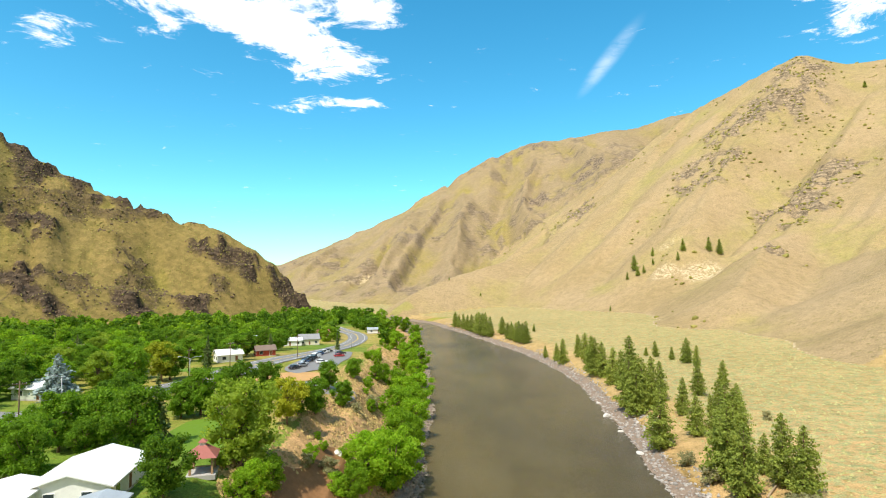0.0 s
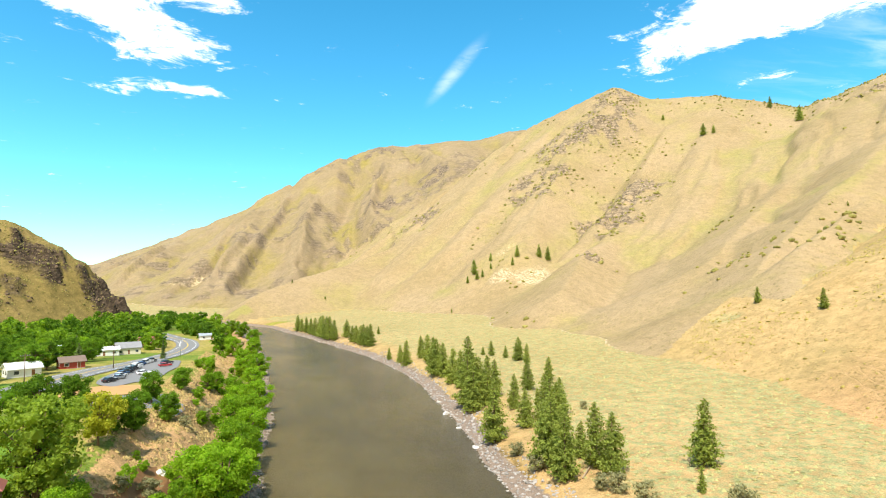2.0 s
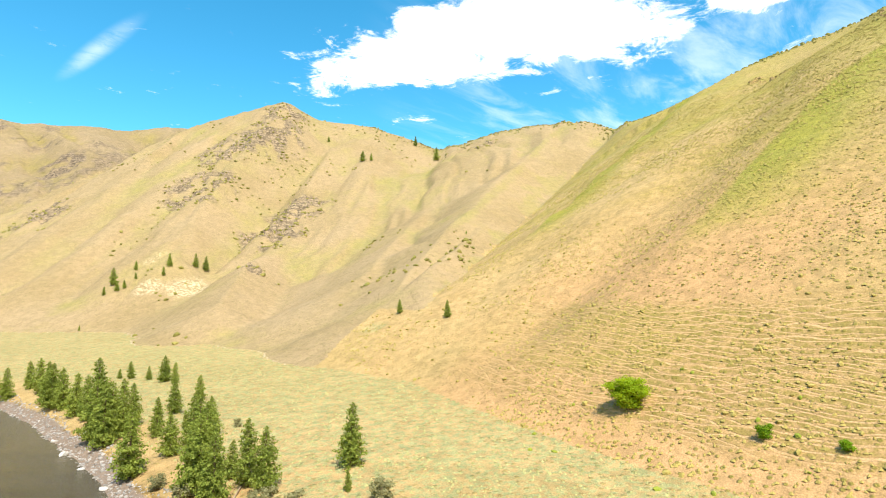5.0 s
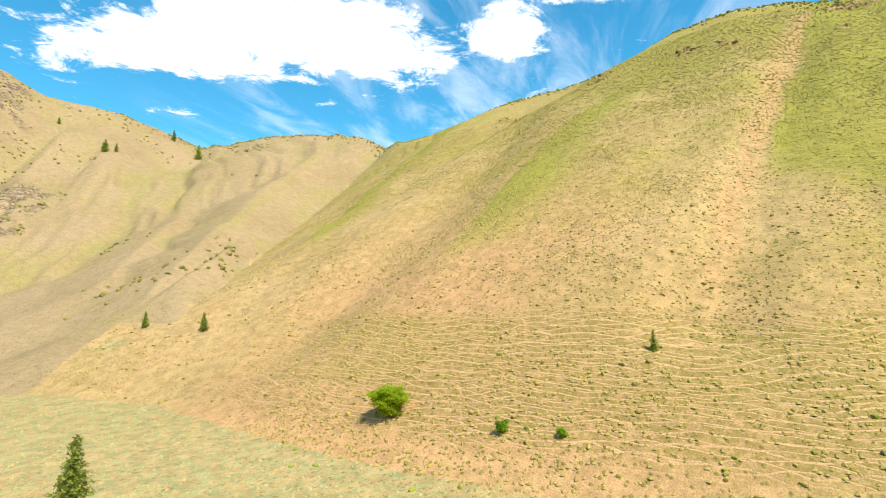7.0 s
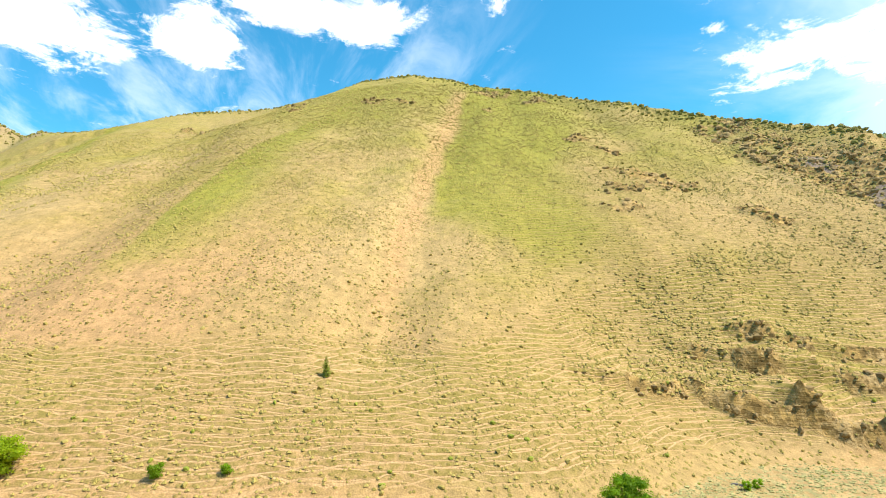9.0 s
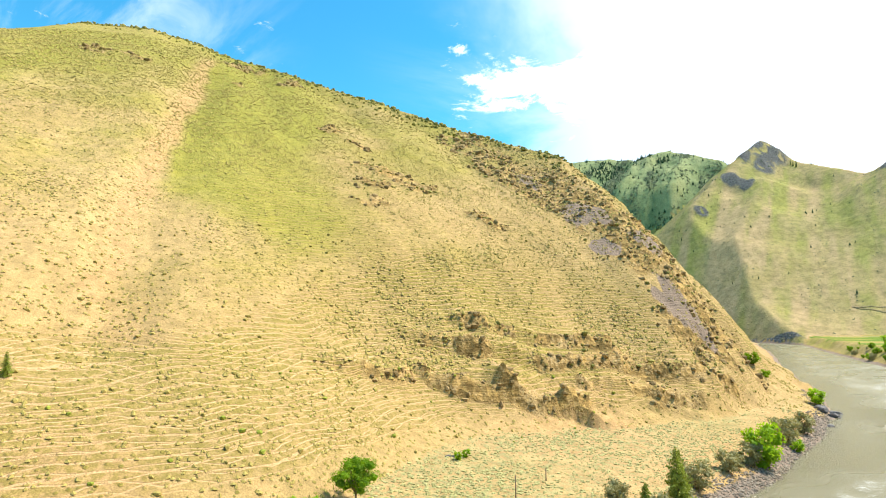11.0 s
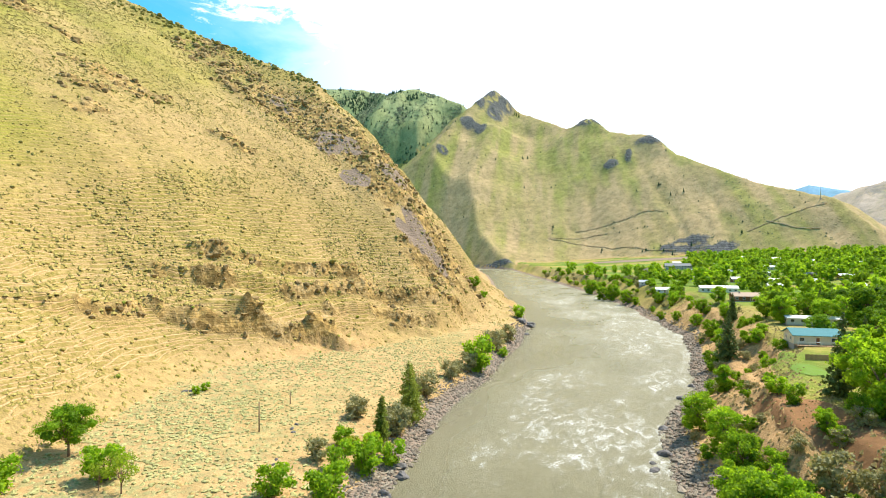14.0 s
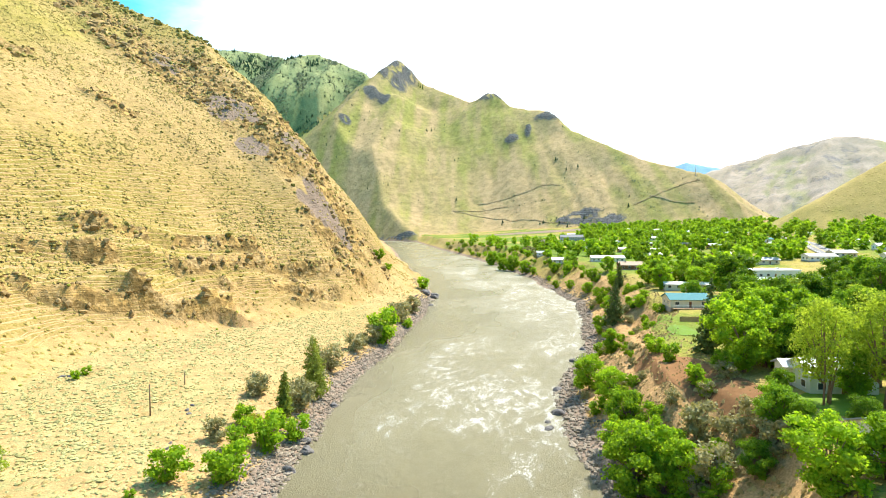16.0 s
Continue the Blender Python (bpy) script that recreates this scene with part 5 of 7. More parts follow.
for row in ((59, -104, 4.2, 1.3), (62, -101, 3.4, 1.2)):
    plant("yellow", *row)
for row in ((637, -2431, 30, 0.5), (615, -2418, 34, 0.45), (628, -2426, 22, 0.6)):
    plant("spruce", *row)
for row in ((-59, -200, 7.3, 1.00),):
    plant("plum", *row)

# the town's other trees, scattered over the terrace between the houses and roads
TOWN_ROAD = [(-93, 463), (-75, 423), (-64, 400), (-57, 369), (-55, 330), (-56, 291), (-59, 257), (-65, 223), (-68, 194), (-70, 166), (-75, 150), (-90, 118), (-112, 60), (-118, 0), (-112, -80), (-125, -180), (-150, -300), (-190, -450), (-230, -640), (-235, -900), (-180, -1200)]
CLEAR = [(-92, 132, 11), (-85, 123, 10), (-76, 112, 8), (-78, 203, 13), (-73, 188, 9), (-123, 334, 16), (-114, 310, 14), (-77, 315, 14), (-71, 292, 12), (-85, 304, 14), (-74, 230, 9), (-49, 388, 9), (-48, 223, 30), (-44, 201, 18), (-45, 215, 20), (-37, 152, 16), (-48, 78, 16), (-84, 112, 14), (-60, 180, 10), (-67, 255, 14), (-98, 264, 14), (-74, 194, 12), (-66, 207, 9), (-45, 106, 12), (-42, 98, 8), (-37, 88, 6),
         (-39, -190, 16), (-48, -240, 14), (-40, -359, 16), (-31, -426, 18), (2, -447, 14), (18, -511, 14), (-97, -252, 26), (-106, -315, 20), (-165, -405, 18),
         (-184, -419, 16), (-160, -342, 16), (-193, -597, 16), (-40, -100, 18), (-39, -78, 12), (-20, -360, 26)]
HOMES = [(-240, -520), (-210, -330), (-230, -460), (-140, -560), (-120, -460), (-200, -760), (-90, -640), (-60, -700), (-150, -940), (-260, -680), (-140, -230), (-170, -280), (-130, -400), (-75, -470), (-105, -520), (-170, -480), (-60, -560), (-20, -600), (-120, -600), (-185, -540), (-30, -740), (-110, -740), (-170, -840), (-70, -880), (-230, -900), (-255, -590), (-200, -390), (-240, -400), (-15, -980), (-120, -1040), (20, -900)]
CLEAR += [(-36, -160, 15), (-37, -176, 15), (-30, -145, 12)] + [(hx * 0.97, hy * 0.97, 14) for hx, hy in HOMES] + [(-96, -242, 24), (-103, -300, 18), (-160, -388, 18), (-33, -415, 20), (-48, -228, 16), (-41, -345, 16), (-39, -192, 12)]
CLEAR += [(hx * k, hy * k, 15) for hx, hy in ((-98, -258), (-106, -318), (-33, -432), (-42, -362), (2, -452), (-166, -408), (-186, -424), (-162, -346), (-84, -534), (18, -518)) for k in (0.94, 0.88, 0.82)]
CLEAR += [(26, -650, 24), (-14, -790, 30), (-14, -760, 26), (-195, -570, 18), (-124, -800, 18)]


def road_gap(x, y):
    best = 1e9
    for p, q in zip(TOWN_ROAD[:-1], TOWN_ROAD[1:]):
        dx, dy = q[0] - p[0], q[1] - p[1]
        t = max(0, min(1, ((x - p[0]) * dx + (y - p[1]) * dy) / (dx * dx + dy * dy)))
        best = min(best, math.hypot(x - p[0] - t * dx, y - p[1] - t * dy))
    return best


srng = random.Random(19)
placed = []


def scatter(count, az, dist, kinds, gap, heights):
    """Trees at random on the town's terrace, kept apart from one another and off roads and houses."""
    n = count * 30
    a = [radians(srng.uniform(*az)) for _ in range(n)]
    r = [math.sqrt(srng.uniform(dist[0] ** 2, dist[1] ** 2)) for _ in range(n)]
    xs, ys = np.array(r) * np.sin(a), np.array(r) * np.cos(a)
    z, owner, rock, s, east = surface(xs, ys)
    made = 0
    for i in np.where(~east & (s > 27) & (owner == 0))[0]:
        x, y = float(xs[i]), float(ys[i])
        if made >= count:
            break
        if road_gap(x, y) < 13 or any(math.hypot(x - c[0], y - c[1]) < c[2] for c in CLEAR):
            continue
        if any((x - p[0]) ** 2 + (y - p[1]) ** 2 < gap * gap for p in placed):
            continue
        placed.append((x, y))
        plant(srng.choice(kinds), x, y, srng.uniform(*heights), srng.uniform(0.95, 1.2))
        made += 1


MIXED = ["leafy"] * 7 + ["bright"] * 2 + ["willow"] + ["spruce"]
scatter(72, (-46, -29), (120, 230), MIXED, 6.6, (7, 10.5))
scatter(125, (-46, -16), (230, 360), MIXED, 6.8, (8, 11))
scatter(56, (187, 214), (120, 300), ["leafy"] * 3 + ["bright"] * 4 + ["willow", "spruce"], 8.5, (8, 13))


def woodland(name, label, spots, mat, seed):
    """Trees too far off to be told apart, as one mesh."""
    cp, cf, rng = [], [], np.random.default_rng(seed)
    made = [broadleaf(seed + k, mat, 10, 12, 10, 300, 0.72, 0.08)[1] for k in range(3)]
    tables = []
    for me in made:
        v = np.empty(len(me.vertices) * 3)
        me.vertices.foreach_get("co", v)
        tables.append((v.reshape(-1, 3), [tuple(f.vertices) for f in me.polygons]))
    tri_all, vert_all, base = [], [], 0
    for x, y, h in spots:
        v, f = tables[int(rng.integers(3))]
        a, k = rng.uniform(0, 6.28), h / 10
        rot = np.array([[math.cos(a), -math.sin(a), 0], [math.sin(a), math.cos(a), 0], [0, 0, 1]]) * k
        vert_all.append(v @ rot.T + np.array([x, y, lie(x, y) - 0.8 * k]))
        tri_all.extend(tuple(i + base for i in g) for g in f)
        base += len(v)
    ob = new(name, mesh_of(name, np.concatenate(vert_all), tri_all, mat))
    return tagged(ob, label, "trees", kind="stuff")


def far_spots(count, az, dist, gap, heights):
    spots = []
    tries = 0
    while len(spots) < count and tries < 40:
        tries += 1
        n = count * 5
        a = np.radians(np.array([srng.uniform(*az) for _ in range(n)]))
        r = np.sqrt(np.array([srng.uniform(dist[0] ** 2, dist[1] ** 2) for _ in range(n)]))
        x, y = r * np.sin(a), r * np.cos(a)
        z, owner, rock, s, east = surface(x, y)
        for i in np.where(~east & (s > 20) & (owner == 0))[0]:
            if len(spots) >= count:
                break
            if road_gap(x[i], y[i]) < (14 if y[i] > 0 else 7) or any(math.hypot(x[i] - c[0], y[i] - c[1]) < c[2] for c in CLEAR):
                continue
            if any((x[i] - p[0]) ** 2 + (y[i] - p[1]) ** 2 < gap * gap for p in placed):
                continue
            placed.append((x[i], y[i]))
            spots.append((x[i], y[i], srng.uniform(*heights)))
    return spots


for count, az, dist, gap, heights, mat, seed, lab in (
        (150, (-46, -5), (350, 620), 8.5, (7, 11), LEAF, 201, "distant green broad-leaved trees below the rocky hill"),
        (90, (-46, -5), (350, 620), 8.0, (8, 13), LEAF_MID, 205, "brighter green trees below the rocky hill"),
        (60, (-46, -5), (350, 620), 7.5, (9, 14), LEAF, 208, "tall green cottonwoods below the rocky hill"),
        (95, (172, 214), (300, 720), 13.0, (8, 17), LEAF_BRIGHT, 211, "distant green trees over the southern town"),
        (80, (176, 214), (300, 720), 12.0, (7, 16), LEAF_MID, 231, "darker green shade trees over the southern town"),
        (30, (170, 186), (720, 900), 14.0, (8, 14), LEAF_BRIGHT, 227, "green trees beside the far meadow"),
        (105, (184, 212), (700, 1200), 17.0, (9, 19), LEAF_BRIGHT, 221, "distant green trees at the valley's far end"),
        (105, (182, 212), (700, 1200), 15.0, (9, 20), LEAF_MID, 225, "dark green trees at the valley's far end")):
    woodland("distant_trees", lab, far_spots(count, az, dist, gap, heights), mat, seed)

# bushes on the slopes below the town
brng = np.random.default_rng(77)
for az, dist, count in (((-14, 2), (100, 420), 46), ((168, 196), (80, 560), 105), ((164, 184), (420, 1000), 80)):
    n = 4000
    a, r = np.radians(brng.uniform(*az, n)), brng.uniform(*dist, n)
    x, y = r * np.sin(a), r * np.cos(a)
    z, owner, rock, s, east = surface(x, y)
    good = np.where(~east & (s > 5) & (s < 27) & (brng.random(n) < 0.6))[0][:count]
    for i in good:
        plant(("bush", "grey", "bright", "bush")[int(brng.integers(4))], x[i], y[i], brng.uniform(1.6, 4.2) * (1.0 if dist[1] < 700 else 1.9), brng.uniform(0.9, 1.2))

for firsts, group in KINDS.values():
    for ob in firsts:
        if ob.name not in used_first:
            for c in list(ob.children):
                bpy.data.objects.remove(c)
            bpy.data.objects.remove(ob)

# ---------------------------------------------------------------- roads and lawns
ASPHALT = plain("asphalt", (0.205, 0.20, 0.19), 0.9, 0.2, grain=3.0, vary=0.3)
PAINT_W = plain("white_line", (0.75, 0.75, 0.72), 0.7, 0.2, grain=8, vary=0.3, bump=0)
PAINT_Y = plain("yellow_line", (0.65, 0.45, 0.06), 0.7, 0.2, grain=8, vary=0.3, bump=0)
GRAVEL = plain("gravel", (0.40, 0.32, 0.22), 0.95, 0.1, grain=4, vary=0.4)
DIRT = plain("bare_dirt", (0.46, 0.27, 0.11), 0.95, 0.1, grain=2.5, vary=0.4)
# brown earth below the houses; below the lawn its darkness is painted shade
SCARP_EARTH_SHADE = plain("scarp_earth_and_shade", (0.22, 0.115, 0.05), 0.95, 0.1, grain=1.2, vary=0.6, bump=0.3)
LAWN = plain("lawn_grass", (0.115, 0.20, 0.016), 0.85, 0.2, grain=5, vary=0.35, bump=0.05)


def smooth_line(line, gap=4.0):
    """A finer, rounded copy of a line on the plan."""
    pts = [Vector((p[0], p[1])) for p in line]
    out = []
    for k in range(len(pts) - 1):
        p0, p1, p2, p3 = pts[max(k - 1, 0)], pts[k], pts[k + 1], pts[min(k + 2, len(pts) - 1)]
        n = max(2, int((p2 - p1).length / gap))
        for i in range(n):
            t = i / n
            out.append(0.5 * ((2 * p1) + (p2 - p0) * t + (2 * p0 - 5 * p1 + 4 * p2 - p3) * t * t + (3 * p1 - p0 - 3 * p2 + p3) * t ** 3))
    out.append(pts[-1])
    return out


def ribbon(name, line, wide, mat, lift, side=0.0, gap=4.0):
    pts = smooth_line(line, gap)
    n = len(pts)
    xy = np.array([(p.x, p.y) for p in pts])
    tan = np.gradient(xy, axis=0)
    tan /= np.linalg.norm(tan, axis=1, keepdims=True)
    nor = np.stack([-tan[:, 1], tan[:, 0]], -1)
    cols = np.linspace(-0.5, 0.5, 5) * wide + side
    P = xy[:, None] + nor[:, None] * cols[None, :, None]
    mid = surface(xy[:, 0], xy[:, 1])[0]
    Z = np.maximum(surface(P[..., 0], P[..., 1])[0], mid[:, None]) + lift
    i = np.arange(n * 5).reshape(n, 5)
    f = np.stack([i[:-1, :-1], i[:-1, 1:], i[1:, 1:], i[1:, :-1]], -1).reshape(-1, 4)
    return sheet(name, np.concatenate([P, Z[..., None]], -1).reshape(-1, 3), f[:, ::-1], None, None, mat)


def plot(name, cx, cy, rx, ry, turn, mat, lift, seed=0, square=4.0):
    """A patch of ground cover with a soft, uneven outline, lying on the land."""
    rr = np.linspace(0, 1, 10)[1:]
    an = np.linspace(0, 2 * math.pi, 49)[:-1]
    shape = (np.abs(np.cos(an)) ** square + np.abs(np.sin(an)) ** square) ** (-1 / square) * (1 + 0.06 * np.sin(an * 3 + seed) + 0.04 * np.sin(an * 7 + seed))
    u, v = np.outer(rr, shape * np.cos(an)) * rx, np.outer(rr, shape * np.sin(an)) * ry
    c, s = math.cos(radians(turn)), math.sin(radians(turn))
    X, Y = cx + u * c - v * s, cy + u * s + v * c
    Z = surface(X, Y)[0] + lift
    pts = [(cx, cy, lie(cx, cy) + lift)] + list(zip(X.ravel(), Y.ravel(), Z.ravel()))
    f = [(0, 1 + i, 1 + (i + 1) % 48) for i in range(48)]
    for k in range(8):
        f += [(1 + k * 48 + i, 1 + (k + 1) * 48 + i, 1 + (k + 1) * 48 + (i + 1) % 48, 1 + k * 48 + (i + 1) % 48) for i in range(48)]
    me = mesh_of(name, pts, f, mat, True)
    return new(name, me)


road = tagged(ribbon("road", TOWN_ROAD, 13, ASPHALT, 0.22), "grey asphalt highway through the riverside town", "road", kind="structure")
for side, mat, nm in ((-4.6, PAINT_W, "edge_line"), (4.6, PAINT_W, "edge_line"), (-0.2, PAINT_Y, "centre_line"), (0.2, PAINT_Y, "centre_line")):
    ln = ribbon(nm, TOWN_ROAD, 0.22, mat, 0.235 + 0.01, side)
    ln.parent = road
FAR_ROAD = [(318, -1396), (274, -1394), (131, -1388), (-6, -1360), (-130, -1300), (-200, -1180)]
tagged(ribbon("road", FAR_ROAD, 12, GRAVEL, 0.6, gap=8), "pale highway along the foot of the far mountain", "road", kind="structure")
for nm, args, lab in (("parking_lot", (-48, 223, 9, 42, 4, ASPHALT, 0.20, 1, 5), "grey asphalt parking lot beside the highway"),
                      ("parking_lot", (-36, 152, 11, 9, 20, ASPHALT, 0.20, 2, 4), "small asphalt lot at the edge of the bluff"),
                      ("dirt_lot", (-47, 170, 10, 9, 10, DIRT, 0.18, 3, 3), "orange bare dirt lot beside the highway"),
                      ("side_street", (-88, 119, 20, 4, -8, ASPHALT, 0.20, 4, 8), "side street with sandy edges"),
                      ("lawn", (-45, 107, 7, 13, 15, LAWN, 0.12, 5, 3), "bright mown lawn beside the gazebo"),
                      ("lawn", (-79, 188, 12, 5, 20, LAWN, 0.12, 6, 3), "mown lawn in front of a white house"),
                      ("lawn", (-32, -158, 3.2, 7.5, 8, LAWN, 0.12, 7, 4), "bright mown lawn behind a riverside house"),
                      ("lawn", (-56, -224, 10, 14, 8, LAWN, 0.12, 8, 3), "bright mown lawn around mobile homes"),
                      ("lawn", (-50, -98, 12, 7, 5, LAWN, 0.12, 9, 3), "shaded lawn around a white-roofed house"),
                      # the next two patches lay the bank's shade on it as dark brown
                      ("scarp", (-21, 104, 4, 11, 8, SCARP_EARTH_SHADE, 0.14, 4, 2.2), "eroded bank below the lawn with shade painted as brown"),
                      ("scarp", (-24, 92, 4, 8, 15, SCARP_EARTH_SHADE, 0.14, 5, 2.2), "eroded bank below the lawn with shade painted as brown"),
                      ("scarp", (-24, -122, 5, 12, 5, SCARP_EARTH_SHADE, 0.14, 0, 2.2), "dark brown eroded earth scarp below the houses"),
                      ("scarp", (-28, -110, 5, 9, 20, SCARP_EARTH_SHADE, 0.14, 1, 2.2), "dark brown eroded earth scarp below the houses"),
                      ("scarp", (-22, -138, 4, 8, 10, SCARP_EARTH_SHADE, 0.14, 3, 2.2), "dark brown eroded earth scarp below the houses"),
                      ("scarp", (-32, -98, 5, 8, 0, SCARP_EARTH_SHADE, 0.14, 2, 2.2), "dark brown eroded earth scarp below the houses"),
                      ("field", (-20, -1240, 190, 60, 0, LAND["mountain_south"], 0.5, 10, 3), "pale green field before the far mountain")):
    tagged(plot(nm, *args), lab, nm.split("_")[-1], kind="structure")


# ---------------------------------------------------------------- buildings
def part(name, bm, mat, parent, label="", smooth=False):
    me = bpy.data.meshes.new(name)
    bm.to_mesh(me)
    bm.free()
    me.materials.append(mat)
    if smooth:
        me.polygons.foreach_set("use_smooth", np.ones(len(me.polygons), dtype=bool))
    ob = new(name, me)
    ob.parent = parent
    if label:
        ob["label"] = label
    return ob


def box(bm, x0, y0, z0, x1, y1, z1, bevel=0.0):
    m = Matrix.Translation(((x0 + x1) / 2, (y0 + y1) / 2, (z0 + z1) / 2)) @ Matrix.Diagonal((x1 - x0, y1 - y0, z1 - z0, 1))
    got = bmesh.ops.create_cube(bm, size=1.0, matrix=m)
    if bevel:
        edges = list({e for v in got["verts"] for e in v.link_edges})
        bmesh.ops.bevel(bm, geom=edges, offset=bevel, segments=1, affect="EDGES")
    return bm


def prism(bm, outline, y0, y1):
    """A solid with the given outline in x and z, from y0 to y1."""
    a = [bm.verts.new((x, y0, z)) for x, z in outline]
    b = [bm.verts.new((x, y1, z)) for x, z in outline]
    n = len(outline)
    bm.faces.new(a)
    bm.faces.new(b[::-1])
    for i in range(n):
        bm.faces.new((a[(i + 1) % n], a[i], b[i], b[(i + 1) % n]))
    bmesh.ops.recalc_face_normals(bm, faces=bm.faces)
    return bm


def metal_roof(name, colour, rough=0.45):
    m, t, b = material(name, rough, 0.25)
    pos = t.nodes.new("ShaderNodeTexCoord").outputs["Object"]
    sp = node(t, "ShaderNodeSeparateXYZ")
    t.links.new(pos, sp.inputs[0])
    rib = math_node(t, "SINE", math_node(t, "MULTIPLY", sp.outputs["Y"], 2 * math.pi / 0.6))
    n = noise_node(t, pos, 0.7, 4)
    t.links.new(mix_node(t, n, tuple(c * 0.8 for c in colour), colour), b.inputs["Base Color"])
    bump_into(t, b, ramp(t, rib, 0.8, 1.0), 0.6, 0.03)
    return m


WHITE_METAL = metal_roof("white_metal_roof", (0.82, 0.82, 0.80))
TEAL_METAL = metal_roof("teal_metal_roof", (0.05, 0.22, 0.24), 0.75)
GREY_METAL = metal_roof("grey_metal_roof", (0.36, 0.40, 0.43))
SHINGLE_GREY = plain("grey_shingle", (0.25, 0.25, 0.25), 0.9, 0.2, grain=5, vary=0.4)
SHINGLE_BROWN = plain("brown_shingle", (0.19, 0.14, 0.11), 0.9, 0.2, grain=5, vary=0.4)
SHINGLE_TAN = plain("tan_shingle", (0.45, 0.33, 0.24), 0.9, 0.2, grain=5, vary=0.35)
SHINGLE_RED = plain("dull_red_shingle", (0.32, 0.12, 0.10), 0.85, 0.2, grain=5, vary=0.35)
WALL_WHITE = plain("white_siding", (0.72, 0.71, 0.67), 0.7, 0.3, grain=3, vary=0.2)
WALL_CREAM = plain("cream_siding", (0.66, 0.60, 0.45), 0.7, 0.3, grain=3, vary=0.2)
WALL_BROWN = plain("brown_siding", (0.22, 0.10, 0.05), 0.8, 0.2, grain=3, vary=0.35)
WALL_DARK = plain("dark_log_wall", (0.09, 0.055, 0.035), 0.8, 0.2, grain=3, vary=0.4)
WALL_RED = plain("red_siding", (0.36, 0.07, 0.05), 0.8, 0.2, grain=3, vary=0.3)
WALL_GREY = plain("grey_siding", (0.42, 0.42, 0.42), 0.8, 0.2, grain=3, vary=0.25)
WALL_SAGE = plain("pale_green_siding", (0.50, 0.55, 0.45), 0.8, 0.2, grain=3, vary=0.2)
TRIM = plain("white_trim", (0.78, 0.78, 0.76), 0.6, 0.3, grain=3, vary=0.1)
WOOD = plain("weathered_boards", (0.34, 0.22, 0.12), 0.85, 0.2, grain=4, vary=0.4)
STONE = plain("grey_concrete", (0.38, 0.36, 0.33), 0.9, 0.2, grain=4, vary=0.3)
GLASS, _, glass_shader = material("window_glass", 0.05, 0.6)
glass_shader.inputs["Base Color"].default_value = (0.03, 0.04, 0.05, 1)
CHROME = plain("galvanised_steel", (0.45, 0.46, 0.47), 0.4, 0.5, 0.8, grain=5, vary=0.2)


